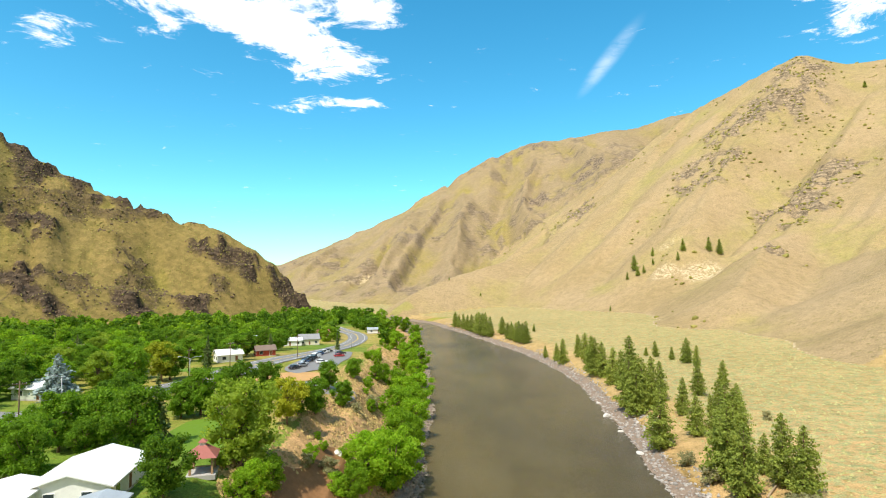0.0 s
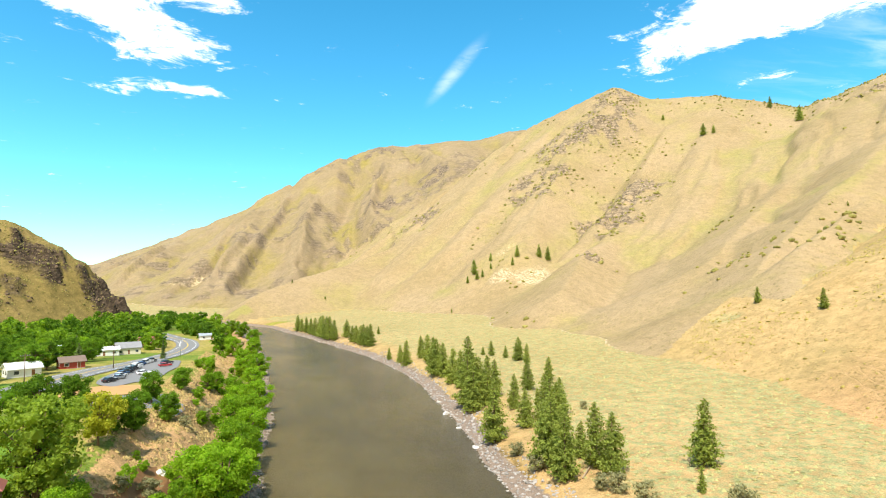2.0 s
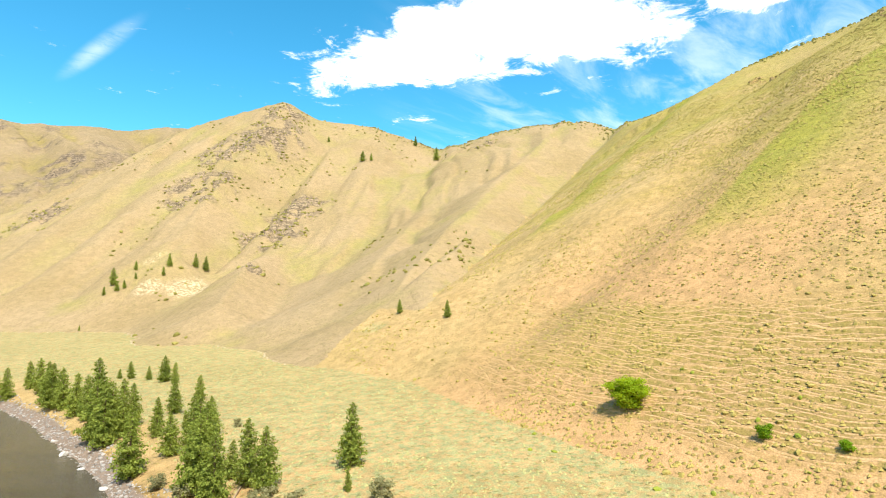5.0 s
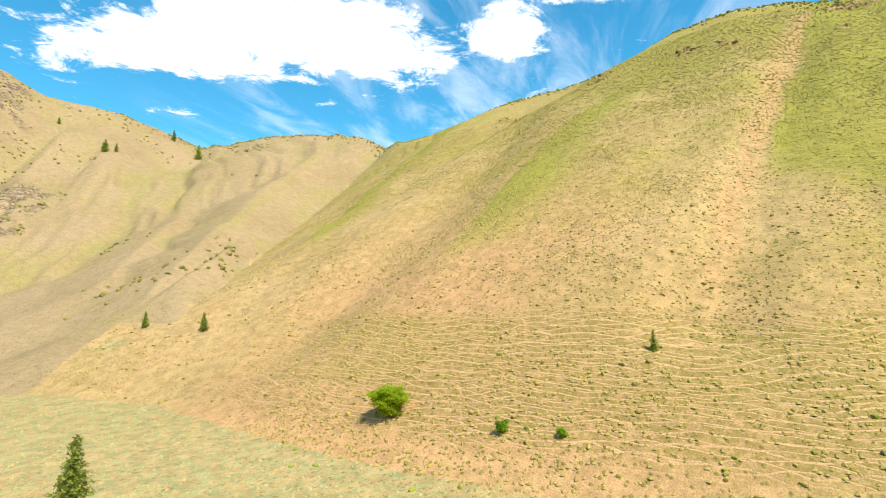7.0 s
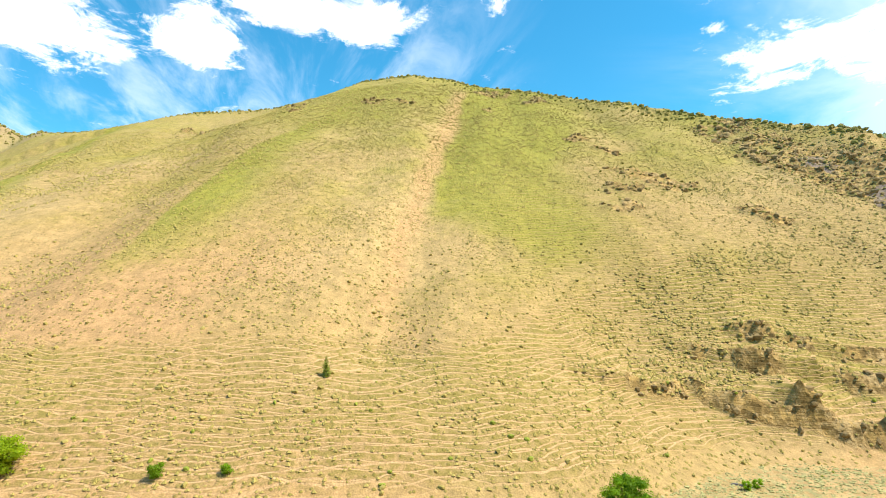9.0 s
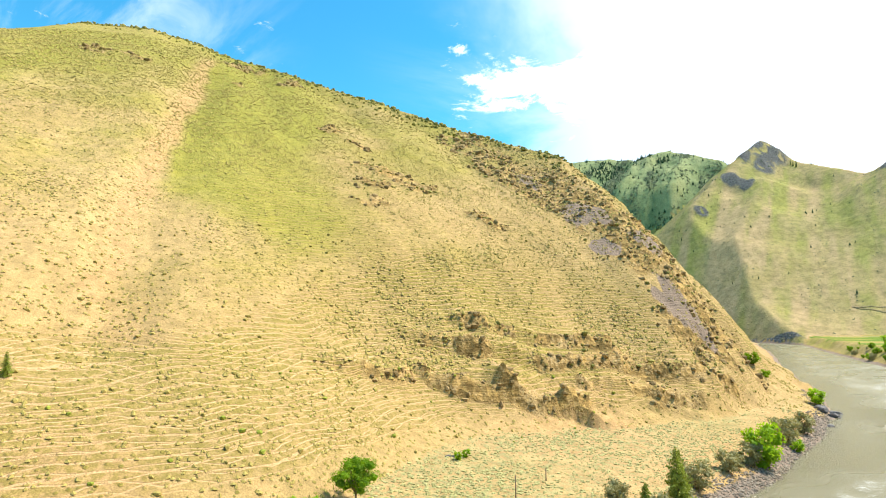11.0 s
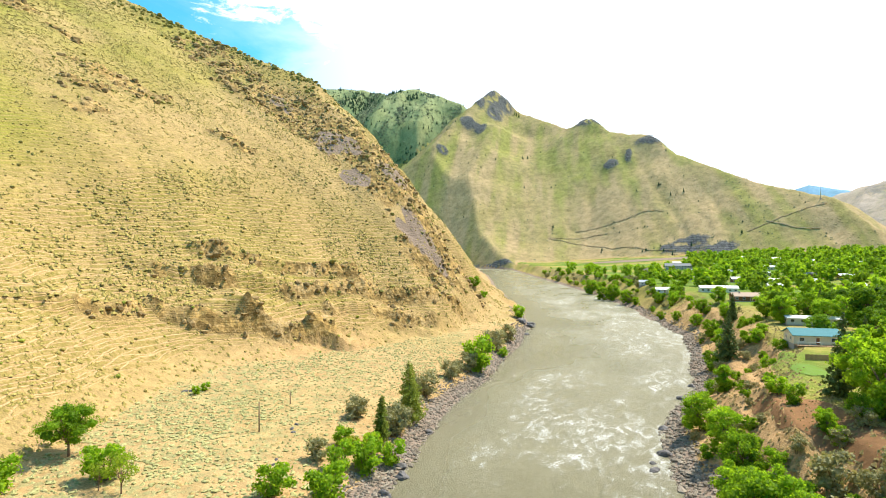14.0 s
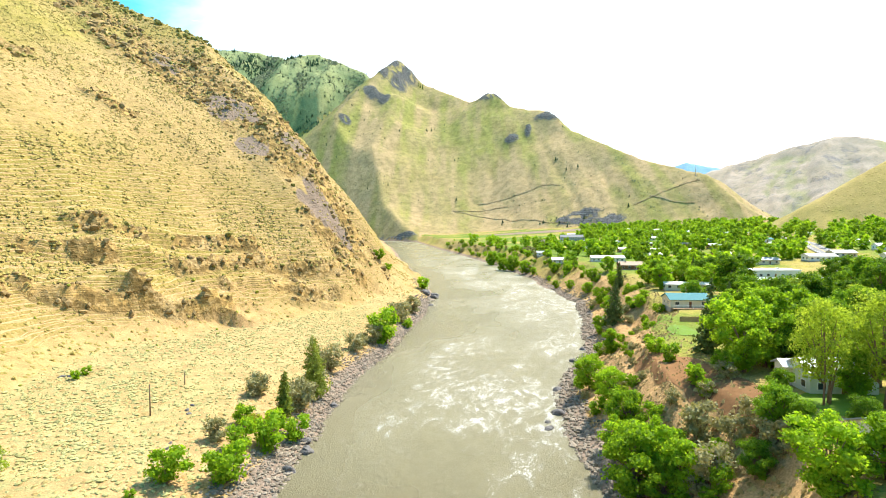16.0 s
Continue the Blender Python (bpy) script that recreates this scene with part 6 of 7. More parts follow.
def house(x, y, turn, w, d, h, rise, wall, roof, label, name="house", flat=False, chimney=False, deck=False, lift=0.0):
    """A house with gabled or low roof; w is along the ridge, d across it."""
    ob = new(name)
    ob.matrix_world = pose(x, y, lie(x, y) + lift, 0, 0, turn)
    part("foundation", box(bmesh.new(), -w / 2 - 0.05, -d / 2 - 0.05, -1.5, w / 2 + 0.05, d / 2 + 0.05, 0.3), STONE, ob)
    bm = bmesh.new()
    if flat:
        box(bm, -w / 2, -d / 2, 0.3, w / 2, d / 2, h)
    else:
        prism(bm, [(-d / 2, 0.3), (d / 2, 0.3), (d / 2, h), (0, h + rise), (-d / 2, h)], -w / 2, w / 2)
        bmesh.ops.rotate(bm, verts=bm.verts, cent=(0, 0, 0), matrix=Matrix.Rotation(radians(90), 3, "Z"))
    part("wall", bm, wall, ob)
    o = 0.55
    if flat:
        part("roof", box(bmesh.new(), -w / 2 - 0.3, -d / 2 - 0.3, h, w / 2 + 0.3, d / 2 + 0.3, h + 0.35, 0.06), roof, ob)
        part("vent", box(bmesh.new(), -w * 0.2, -0.5, h + 0.35, -w * 0.2 + 1.2, 0.6, h + 1.1, 0.05), CHROME, ob)
    else:
        k = rise / (d / 2)
        for sgn in (-1, 1):
            bm = bmesh.new()
            prism(bm, [(0, h + rise + 0.02), (sgn * (d / 2 + o), h - k * o + 0.02), (sgn * (d / 2 + o), h - k * o + 0.2), (0, h + rise + 0.2)], -w / 2 - o, w / 2 + o)
            bmesh.ops.rotate(bm, verts=bm.verts, cent=(0, 0, 0), matrix=Matrix.Rotation(radians(90), 3, "Z"))
            part("roof", bm, roof, ob)
    def opening(nm, cx, cz, ww, hh, face, ang):
        m = Matrix.Rotation(radians(ang), 4, "Z")
        f = box(bmesh.new(), cx - ww / 2 - 0.1, -face - 0.06, cz - hh / 2 - 0.1, cx + ww / 2 + 0.1, -face + 0.05, cz + hh / 2 + 0.1)
        fr = part(nm, f, TRIM, ob)
        fr.matrix_basis = m
        pane = part("pane" if nm == "window" else "door_panel", box(bmesh.new(), cx - ww / 2, -face - 0.075, cz - hh / 2, cx + ww / 2, -face, cz + hh / 2), GLASS if nm == "window" else WALL_BROWN, fr)
    n = max(2, int(w / 3.4))
    for ang in (0, 180):
        for i in range(n):
            cx = -w / 2 + w * (i + 0.5) / n
            if i == n // 2:
                opening("door", cx, 1.35, 0.95, 2.05, d / 2, ang)
            else:
                opening("window", cx, 1.75, 1.3, 1.1, d / 2, ang)
            if h > 5:
                opening("window", cx, h - 1.3, 1.3, 1.1, d / 2, ang)
    for ang in (90, 270):
        for cx in (-d * 0.22, d * 0.22):
            opening("window", cx, 1.75, 1.2, 1.1, w / 2, ang)
    if chimney:
        part("chimney", box(bmesh.new(), w * 0.2, 0.3, h, w * 0.2 + 0.8, 1.0, h + rise + 0.9, 0.04), STONE, ob)
    if deck:
        part("deck", box(bmesh.new(), -w / 2, d / 2, 0.1, w / 2, d / 2 + 3.0, 0.3), WOOD, ob)
        for i in range(5):
            px = -w / 2 + 0.1 + i * (w - 0.3) / 4
            part("post", box(bmesh.new(), px, d / 2 + 2.85, 0.3, px + 0.12, d / 2 + 2.97, 1.35), TRIM, ob)
        part("rail", box(bmesh.new(), -w / 2, d / 2 + 2.84, 1.3, w / 2, d / 2 + 2.98, 1.4), TRIM, ob)
    return tagged(ob, label, "house")


# x, y, turn, width, depth, wall height, rise
house(-49, 78, 100, 13, 10, 3.0, 1.5, WALL_WHITE, WHITE_METAL, "long building with a broad white metal roof")
house(-55, 70, 100, 7, 7, 2.9, 0.8, WALL_WHITE, WHITE_METAL, "low shed with a white metal roof", "shed")
house(-41, 66, 100, 6, 5, 2.8, 0.6, WALL_WHITE, GREY_METAL, "small shed with a dull grey metal roof", "shed")
house(-83, 214, 35, 9, 7, 3.0, 1.6, WALL_WHITE, WHITE_METAL, "small white house with a white metal roof")
house(-126, 344, 20, 20, 9, 3.4, 0.6, WALL_BROWN, WHITE_METAL, "long low building with a flat white roof", flat=True)
house(-88, 317, 20, 13, 8, 3.2, 1.2, WALL_WHITE, WHITE_METAL, "white roadside building with a white roof")
house(-79, 325, 20, 11, 9, 3.6, 2.4, WALL_CREAM, SHINGLE_GREY, "cream house with a steep grey shingle roof")
house(-78, 242, 30, 8, 6, 2.8, 1.6, WALL_RED, SHINGLE_BROWN, "small dark-roofed cabin beside the highway")
house(-82, 382, 10, 9, 7, 3.2, 1.8, WALL_RED, SHINGLE_RED, "small red barn among the trees")
house(-51, 408, 15, 10, 6, 3.0, 1.2, WALL_WHITE, GREY_METAL, "white roadside shop with a blue-grey roof")
house(-150, 222, 10, 11, 8, 3.4, 2.2, WALL_RED, SHINGLE_BROWN, "red-brown house among garden trees")
house(-101, 140, -8, 10, 7, 2.9, 1.2, WALL_SAGE, WHITE_METAL, "pale green house on the side street")
house(-42, -204, 8, 13, 9, 3.0, 1.6, WALL_CREAM, TEAL_METAL, "cream house with a teal metal roof and a deck", deck=True)
house(-52, -253, 5, 18, 5, 2.8, 0.7, WALL_SAGE, WHITE_METAL, "long pale mobile home with a white roof", "mobile_home")
house(-42, -362, 8, 15, 9, 3.0, 1.8, WALL_BROWN, SHINGLE_TAN, "brown wooden house with a pale tan roof", chimney=True)
house(-33, -432, 6, 24, 9, 3.2, 1.4, WALL_WHITE, WHITE_METAL, "long white house with a white roof")
house(2, -452, 4, 12, 7, 3.0, 1.4, WALL_WHITE, WHITE_METAL, "white riverside house with a white roof")
house(18, -518, 4, 10, 7, 3.0, 1.5, WALL_WHITE, GREY_METAL, "white riverside house with a grey roof")
house(26, -680, 4, 13, 10, 6.4, 3.2, WALL_DARK, SHINGLE_BROWN, "tall dark log house near the river")
house(-14, -822, 4, 34, 11, 6.0, 3.0, WALL_GREY, SHINGLE_GREY, "large grey-roofed lodge in the trees")
house(-98, -258, 12, 36, 18, 4.4, 0.5, WALL_GREY, WHITE_METAL, "large flat-roofed store with a white roof", flat=True)
house(-106, -318, 12, 26, 12, 4.0, 0.5, WALL_WHITE, WHITE_METAL, "white flat-roofed commercial building", flat=True)
house(-166, -408, 10, 18, 9, 3.2, 1.5, WALL_WHITE, WHITE_METAL, "white house with a white metal roof")
house(-186, -424, 10, 15, 9, 3.2, 1.6, WALL_CREAM, GREY_METAL, "cream house with a blue-grey roof")
house(-162, -346, 10, 22, 10, 3.4, 1.4, WALL_CREAM, SHINGLE_TAN, "low tan-roofed building in the town")
house(-195, -602, 8, 15, 9, 3.2, 1.5, WALL_WHITE, TEAL_METAL, "white house with a teal roof")
house(-46, -107, 8, 11, 7, 4.2, 1.5, WALL_SAGE, WHITE_METAL, "two-level cream house with a white metal roof", lift=-0.3)
house(-40.5, -110, 8, 3.5, 3.5, 3.4, 0.8, WALL_WHITE, WHITE_METAL, "small white annex at the bluff's edge", "shed")
house(-42, -78, 8, 9, 7, 3.2, 1.4, WALL_WHITE, GREY_METAL, "white cottage with a blue-grey metal roof")
house(-124, -838, 5, 18, 9, 3.4, 1.4, WALL_WHITE, WHITE_METAL, "white-roofed house across the town")
house(-84, -534, 5, 17, 8, 3.2, 1.4, WALL_WHITE, WHITE_METAL, "white house among dark trees")
house(-157, -660, 5, 16, 9, 3.2, 1.4, WALL_CREAM, WHITE_METAL, "cream house with a white roof")
house(-112, -1180, 12, 44, 12, 6.0, 0.6, WALL_DARK, WHITE_METAL, "long dark warehouse at the valley's end", flat=True, lift=1.0)
hrng = random.Random(4)
for hx, hy in HOMES:
    house(hx, hy, hrng.choice((5, 10, 95)), hrng.uniform(11, 17), hrng.uniform(7, 9), 3.1, 1.5, hrng.choice((WALL_WHITE, WALL_CREAM, WALL_BROWN)), hrng.choice((WHITE_METAL, WHITE_METAL, GREY_METAL, SHINGLE_GREY)), "single-storey town house half hidden by trees")["group"] = "town houses"


def gazebo(x, y):
    ob = new("gazebo")
    ob.matrix_world = pose(x, y, lie(x, y), 0, 0, 15)
    part("floor_slab", box(bmesh.new(), -2.1, -2.1, -0.6, 2.1, 2.1, 0.15, 0.03), STONE, ob)
    for px in (-1.55, 1.55):
        for py in (-1.55, 1.55):
            part("post", box(bmesh.new(), px - 0.16, py - 0.16, 0.15, px + 0.16, py + 0.16, 2.5, 0.02), WOOD, ob)
    for sx in (-1, 1):
        part("beam", box(bmesh.new(), sx * 1.55 - 0.1, -1.9, 2.4, sx * 1.55 + 0.1, 1.9, 2.65), WOOD, ob)
    bm = bmesh.new()
    bmesh.ops.create_cone(bm, cap_ends=True, segments=4, radius1=3.2, radius2=0.75, depth=1.5, matrix=Matrix.Translation((0, 0, 3.4)) @ Matrix.Rotation(radians(45), 4, "Z"))
    part("roof", bm, SHINGLE_RED, ob, "dull red shingle roof")
    cup = part("cupola", box(bmesh.new(), -0.42, -0.42, 4.1, 0.42, 0.42, 4.6), TRIM, ob)
    bm = bmesh.new()
    bmesh.ops.create_cone(bm, cap_ends=True, segments=4, radius1=0.9, radius2=0.05, depth=0.5, matrix=Matrix.Translation((0, 0, 4.85)) @ Matrix.Rotation(radians(45), 4, "Z"))
    part("cap", bm, SHINGLE_RED, cup)
    part("bench", box(bmesh.new(), -1.3, 1.0, 0.5, 1.3, 1.45, 0.58, 0.01), WOOD, ob)
    return tagged(ob, "small wooden gazebo with a dull red roof and cupola", "gazebo")


gazebo(-37, 86)


def kiosk(x, y):
    ob = new("information_kiosk")
    ob.matrix_world = pose(x, y, lie(x, y), 0, 0, 25)
    for px in (-1.6, 0, 1.6):
        part("post", box(bmesh.new(), px - 0.12, -0.12, -0.5, px + 0.12, 0.12, 2.6), WOOD, ob)
    part("board", box(bmesh.new(), -1.5, -0.08, 0.9, 1.5, 0.08, 2.2), WALL_RED, ob, "brown-red display board")
    bm = prism(bmesh.new(), [(-1.0, 2.5), (1.0, 2.5), (0, 3.2)], -2.1, 2.1)
    bmesh.ops.rotate(bm, verts=bm.verts, cent=(0, 0, 0), matrix=Matrix.Rotation(radians(90), 3, "Z"))
    part("roof", bm, SHINGLE_BROWN, ob)
    return tagged(ob, "brown wooden information kiosk beside the highway", "kiosk")


kiosk(-58, 182)

# ---------------------------------------------------------------- vehicles
TYRE = plain("tyre_rubber", (0.02, 0.02, 0.02), 0.9, 0.2)
RIM = plain("wheel_rim", (0.5, 0.5, 0.5), 0.35, 0.5, 0.9)
LAMP_GLASS = plain("lamp_glass", (0.7, 0.7, 0.65), 0.15, 0.5, vary=0.05, bump=0)
LAMP_RED = plain("tail_lamp", (0.35, 0.02, 0.02), 0.25, 0.5, vary=0.05, bump=0)
PAINTS = [plain("car_white", (0.75, 0.75, 0.74), 0.3, 0.5, vary=0.06, bump=0), plain("car_silver", (0.42, 0.43, 0.45), 0.3, 0.5, 0.5, vary=0.06, bump=0),
          plain("car_black", (0.03, 0.03, 0.035), 0.25, 0.5, vary=0.06, bump=0), plain("car_red", (0.35, 0.03, 0.03), 0.3, 0.5, vary=0.06, bump=0), plain("car_blue", (0.06, 0.12, 0.25), 0.3, 0.5, vary=0.06, bump=0)]


def car(paint, label, truck=False):
    ob = new("pickup_truck" if truck else "car")
    L, W = (5.4, 1.95) if truck else (4.5, 1.8)
    bm = prism(bmesh.new(), [(-L / 2, 0.45), (-L / 2, 0.95), (-L / 2 + 0.15, 1.02), (L / 2 - 0.7, 0.98), (L / 2 - 0.05, 0.8), (L / 2, 0.45), (L / 2 - 0.2, 0.3), (-L / 2 + 0.2, 0.3)], -W / 2, W / 2)
    bmesh.ops.bevel(bm, geom=list(bm.edges), offset=0.05, segments=1, affect="EDGES")
    part("body", bm, paint, ob)
    cab = [(-0.3, 1.0), (-0.2, 1.75), (0.9, 1.75), (1.5, 1.0)] if truck else [(-1.9, 1.0), (-1.35, 1.45), (0.25, 1.48), (1.05, 1.0)]
    bm = prism(bmesh.new(), cab, -W / 2 + 0.12, W / 2 - 0.12)
    bmesh.ops.bevel(bm, geom=list(bm.edges), offset=0.06, segments=1, affect="EDGES")
    part("windows", bm, GLASS, ob)
    top = [(-0.2, 1.74), (-0.15, 1.8), (0.85, 1.8), (0.9, 1.74)] if truck else [(-1.35, 1.44), (-1.2, 1.52), (0.15, 1.53), (0.28, 1.46)]
    part("roof", prism(bmesh.new(), top, -W / 2 + 0.14, W / 2 - 0.14), paint, ob)
    if truck:
        part("cargo_bed", box(box(bmesh.new(), -L / 2 + 0.1, -W / 2 + 0.02, 1.0, -0.4, -W / 2 + 0.12, 1.22), -L / 2 + 0.1, W / 2 - 0.12, 1.0, -0.4, W / 2 - 0.02, 1.22), paint, ob)
    for sx in (-1, 1):
        for sy in (-1, 1):
            bm = bmesh.new()
            m = Matrix.Translation((sx * L * 0.31, sy * (W / 2 - 0.08), 0.33)) @ Matrix.Rotation(radians(90), 4, "X")
            bmesh.ops.create_cone(bm, cap_ends=True, segments=14, radius1=0.33, radius2=0.33, depth=0.22, matrix=m)
            tyre = part("wheel", bm, TYRE, ob)
            bm = bmesh.new()
            bmesh.ops.create_cone(bm, cap_ends=True, segments=10, radius1=0.2, radius2=0.2, depth=0.24, matrix=m)
            part("rim", bm, RIM, tyre)
        part("headlight" if sx > 0 else "tail_light", box(box(bmesh.new(), sx * L / 2 - 0.06, -W / 2 + 0.1, 0.62, sx * L / 2 + 0.03, -W / 2 + 0.45, 0.78), sx * L / 2 - 0.06, W / 2 - 0.45, 0.62, sx * L / 2 + 0.03, W / 2 - 0.1, 0.78), LAMP_GLASS if sx > 0 else LAMP_RED, ob)
    return tagged(ob, label, "truck" if truck else "car", "parked vehicles")


CARS = [car(PAINTS[0], "white parked car beside the highway"), car(PAINTS[1], "silver parked car beside the highway"), car(PAINTS[2], "black parked car beside the highway"),
        car(PAINTS[3], "red parked car beside the highway"), car(PAINTS[4], "dark blue parked car beside the highway"), car(PAINTS[0], "white pickup truck parked in the town", True), car(PAINTS[2], "dark pickup truck parked in the town", True)]
taken = set()
for k, cx, cy, turn in ((2, -50, 187, 62), (1, -49, 193, 66), (0, -50, 198, 66), (4, -51, 204, 62), (6, -51, 209, 242), (6, -52, 214, 62), (2, -52, 220, 242), (5, -52, 225, 242), (0, -54, 230, 242), (0, -54, 236, 62), (4, -54, 241, 242), (5, -54, 247, 66), (5, -54, 252, 242), (6, -54, 258, 62), (0, -44.4, 203.3, 20), (3, -43.4, 231.3, 25), (2, -45.4, 245.3, 30),
                        (5, -84, 109, 10), (6, -80, 114, 10),
                        (0, -70, -250, 80), (1, -80, -280, 10), (3, -75, -300, 10), (5, -60, -330, 80), (0, -118, -290, 10), (2, -124, -292, 10), (4, -90, -350, 20)):
    m = pose(cx, cy, lie(cx, cy) + 0.2, 0, 0, turn)
    if k in taken:
        copy_thing(CARS[k], m)
    else:
        taken.add(k)
        CARS[k].matrix_world = m

# ---------------------------------------------------------------- poles, lamps and wires
POLE_WOOD = plain("pole_wood", (0.16, 0.11, 0.07), 0.9, 0.1, grain=5, vary=0.4)


def bar(name, a, b, r, mat, parent, r2=None, sides=8):
    p, f = [], []
    tube(p, f, [a, b], [r, r2 or r], sides)
    ob = new(name, mesh_of(name, p, f, mat, True))
    ob.parent = parent
    return ob


def utility_pole(x, y, h, turn=0, arm=True, label="brown wooden utility pole with a crossarm"):
    ob = new("utility_pole")
    ob.matrix_world = pose(x, y, lie(x, y), 0, 0, turn)
    bar("pole", (0, 0, -1), (0, 0, h), 0.16, POLE_WOOD, ob, 0.11)
    if arm:
        part("crossarm", box(bmesh.new(), -1.2, -0.06, h - 0.75, 1.2, 0.06, h - 0.6), POLE_WOOD, ob)
        for px in (-1.1, -0.5, 0.5, 1.1):
            bar("insulator", (px, 0, h - 0.6), (px, 0, h - 0.4), 0.05, LAMP_GLASS, ob)
    return tagged(ob, label, "pole")


def street_lamp(x, y, h, turn, arms=1):
    ob = new("street_lamp")
    ob.matrix_world = pose(x, y, lie(x, y), 0, 0, turn)
    bar("pole", (0, 0, -0.5), (0, 0, h), 0.11, CHROME, ob, 0.07)
    for sgn in (1, -1)[:arms]:
        p, f = [], []
        tube(p, f, [(0, 0, h - 0.2), (sgn * 1.2, 0, h + 0.35), (sgn * 2.6, 0, h + 0.5)], [0.06, 0.05, 0.04], 6)
        a = new("arm", mesh_of("arm", p, f, CHROME, True))
        a.parent = ob
        part("lamp_head", box(bmesh.new(), sgn * 2.9 - 0.4, -0.14, h + 0.42, sgn * 2.9 + 0.4, 0.14, h + 0.56, 0.04), CHROME, a)
    return tagged(ob, "grey steel street lamp beside the road", "street lamp")


street_lamp(-85, 124, 8.0, 200)
street_lamp(-73, 160, 7.0, 10, 2)
street_lamp(-47, 284, 8.0, 40)
poles = [(-86, 113, 9), (-77, 168, 9), (-73, 190, 9), (-61, 232, 9), (-112, 80, 9)]
for px, py, ph in poles:
    utility_pole(px, py, ph, 30)
utility_pole(84, -98, 6.6, 0, False, "old wooden pole standing alone on dry ground")
mast = new("radio_mast")
mast.matrix_world = pose(-329, -1508, lie(-329, -1508), 0, 0, 0)
bar("mast_pole", (0, 0, -2), (0, 0, 36), 0.8, CHROME, mast, 0.3)
part("footing", box(bmesh.new(), -2, -2, -2, 2, 2, 0.6, 0.1), STONE, mast)
tagged(mast, "tall thin radio mast on the mountain shoulder", "mast")
utility_pole(-36, -117, 7.5, 0, False, "slim wooden pole at the bluff's edge")
utility_pole(91, -118, 3.0, 0, False, "short broken wooden pole on dry ground")
for (ax, ay, ah), (bx, by, bh) in ((poles[4], poles[0]), (poles[0], poles[1]), (poles[1], poles[2]), (poles[2], poles[3])):
    p, f = [], []
    za, zb = lie(ax, ay) + ah - 0.4, lie(bx, by) + bh - 0.4
    for off in (-1.0, 0.0, 1.0):
        tube(p, f, [(ax + (bx - ax) * t + off * 0.8, ay + (by - ay) * t + off * 0.5, za + (zb - za) * t - 4 * 1.1 * t * (1 - t)) for t in np.linspace(0, 1, 11)], [0.018] * 11, 4)
    tagged(new("power_line", mesh_of("power_line", p, f, TYRE)), "thin dark sagging power lines between poles", "power line")


def fence(x, y, turn, length, label):
    ob = new("fence")
    ob.matrix_world = pose(x, y, lie(x, y), 0, 0, turn)
    n = int(length / 0.3)
    for i in range(n):
        part("board", box(bmesh.new(), i * 0.3, -0.03, 0.05, i * 0.3 + 0.26, 0.03, 1.5 + 0.06 * ((i * 7) % 3)), WOOD, ob)
    for i in range(int(length / 2.4) + 1):
        part("post", box(bmesh.new(), i * 2.4 - 0.06, 0.03, -0.4, i * 2.4 + 0.06, 0.15, 1.55), WOOD, ob)
    return tagged(ob, label, "fence")


fence(-34, -172, 188, 7, "brown board fence above a bright lawn")

# ---------------------------------------------------------------- rocks and scrub
def speckled(name, dark, light, rough=0.9):
    m, t, b = material(name, rough, 0.2)
    geo = t.nodes.new("ShaderNodeNewGeometry")
    n = noise_node(t, geo.outputs["Position"], 1.6, 5, 0.65)
    f = math_node(t, "MULTIPLY_ADD", geo.outputs["Random Per Island"], 0.65, math_node(t, "MULTIPLY", n, 0.5))
    t.links.new(mix_node(t, f, dark, light), b.inputs["Base Color"])
    bump_into(t, b, n, 0.7, 0.15)
    return m


SHORE_ROCK = speckled("shore_rock", (0.07, 0.056, 0.04), (0.36, 0.30, 0.225))
PALE_ROCK = speckled("pale_shore_rock", (0.13, 0.12, 0.105), (0.46, 0.42, 0.37))
TUFT = speckled("sage_tuft", (0.26, 0.215, 0.055), (0.42, 0.33, 0.095))
GREEN_SAGE = speckled("green_sage", (0.15, 0.19, 0.02), (0.30, 0.33, 0.045))
OUTCROP_ROCK = speckled("outcrop_rock", (0.13, 0.088, 0.034), (0.38, 0.265, 0.115))
SAGE = speckled("terrace_sage", (0.24, 0.23, 0.085), (0.42, 0.395, 0.165))
STRAW = speckled("bank_straw", (0.13, 0.095, 0.03), (0.46, 0.34, 0.13))
SCRUB = speckled("crest_scrub", (0.15, 0.145, 0.032), (0.32, 0.275, 0.075))
CRAG_ROCK = speckled("crag_rock", (0.035, 0.026, 0.018), (0.19, 0.13, 0.08))
SCRUB_FAR = speckled("far_scrub", (0.06, 0.085, 0.045), (0.15, 0.175, 0.09))
FIR = speckled("far_fir", (0.02, 0.045, 0.02), (0.06, 0.10, 0.04))

_bm = bmesh.new()
bmesh.ops.create_icosphere(_bm, subdivisions=1, radius=1.0)
ICO_V = np.array([tuple(v.co) for v in _bm.verts])
ICO_F = np.array([[v.index for v in f.verts] for f in _bm.faces])
_bm.free()


DOME_V = np.array([(0, 0, 0.95)] + [(math.cos(k * 2 * math.pi / 5), math.sin(k * 2 * math.pi / 5), -0.35) for k in range(5)])
DOME_F = np.array([(0, 1 + k, 1 + (k + 1) % 5) for k in range(5)])


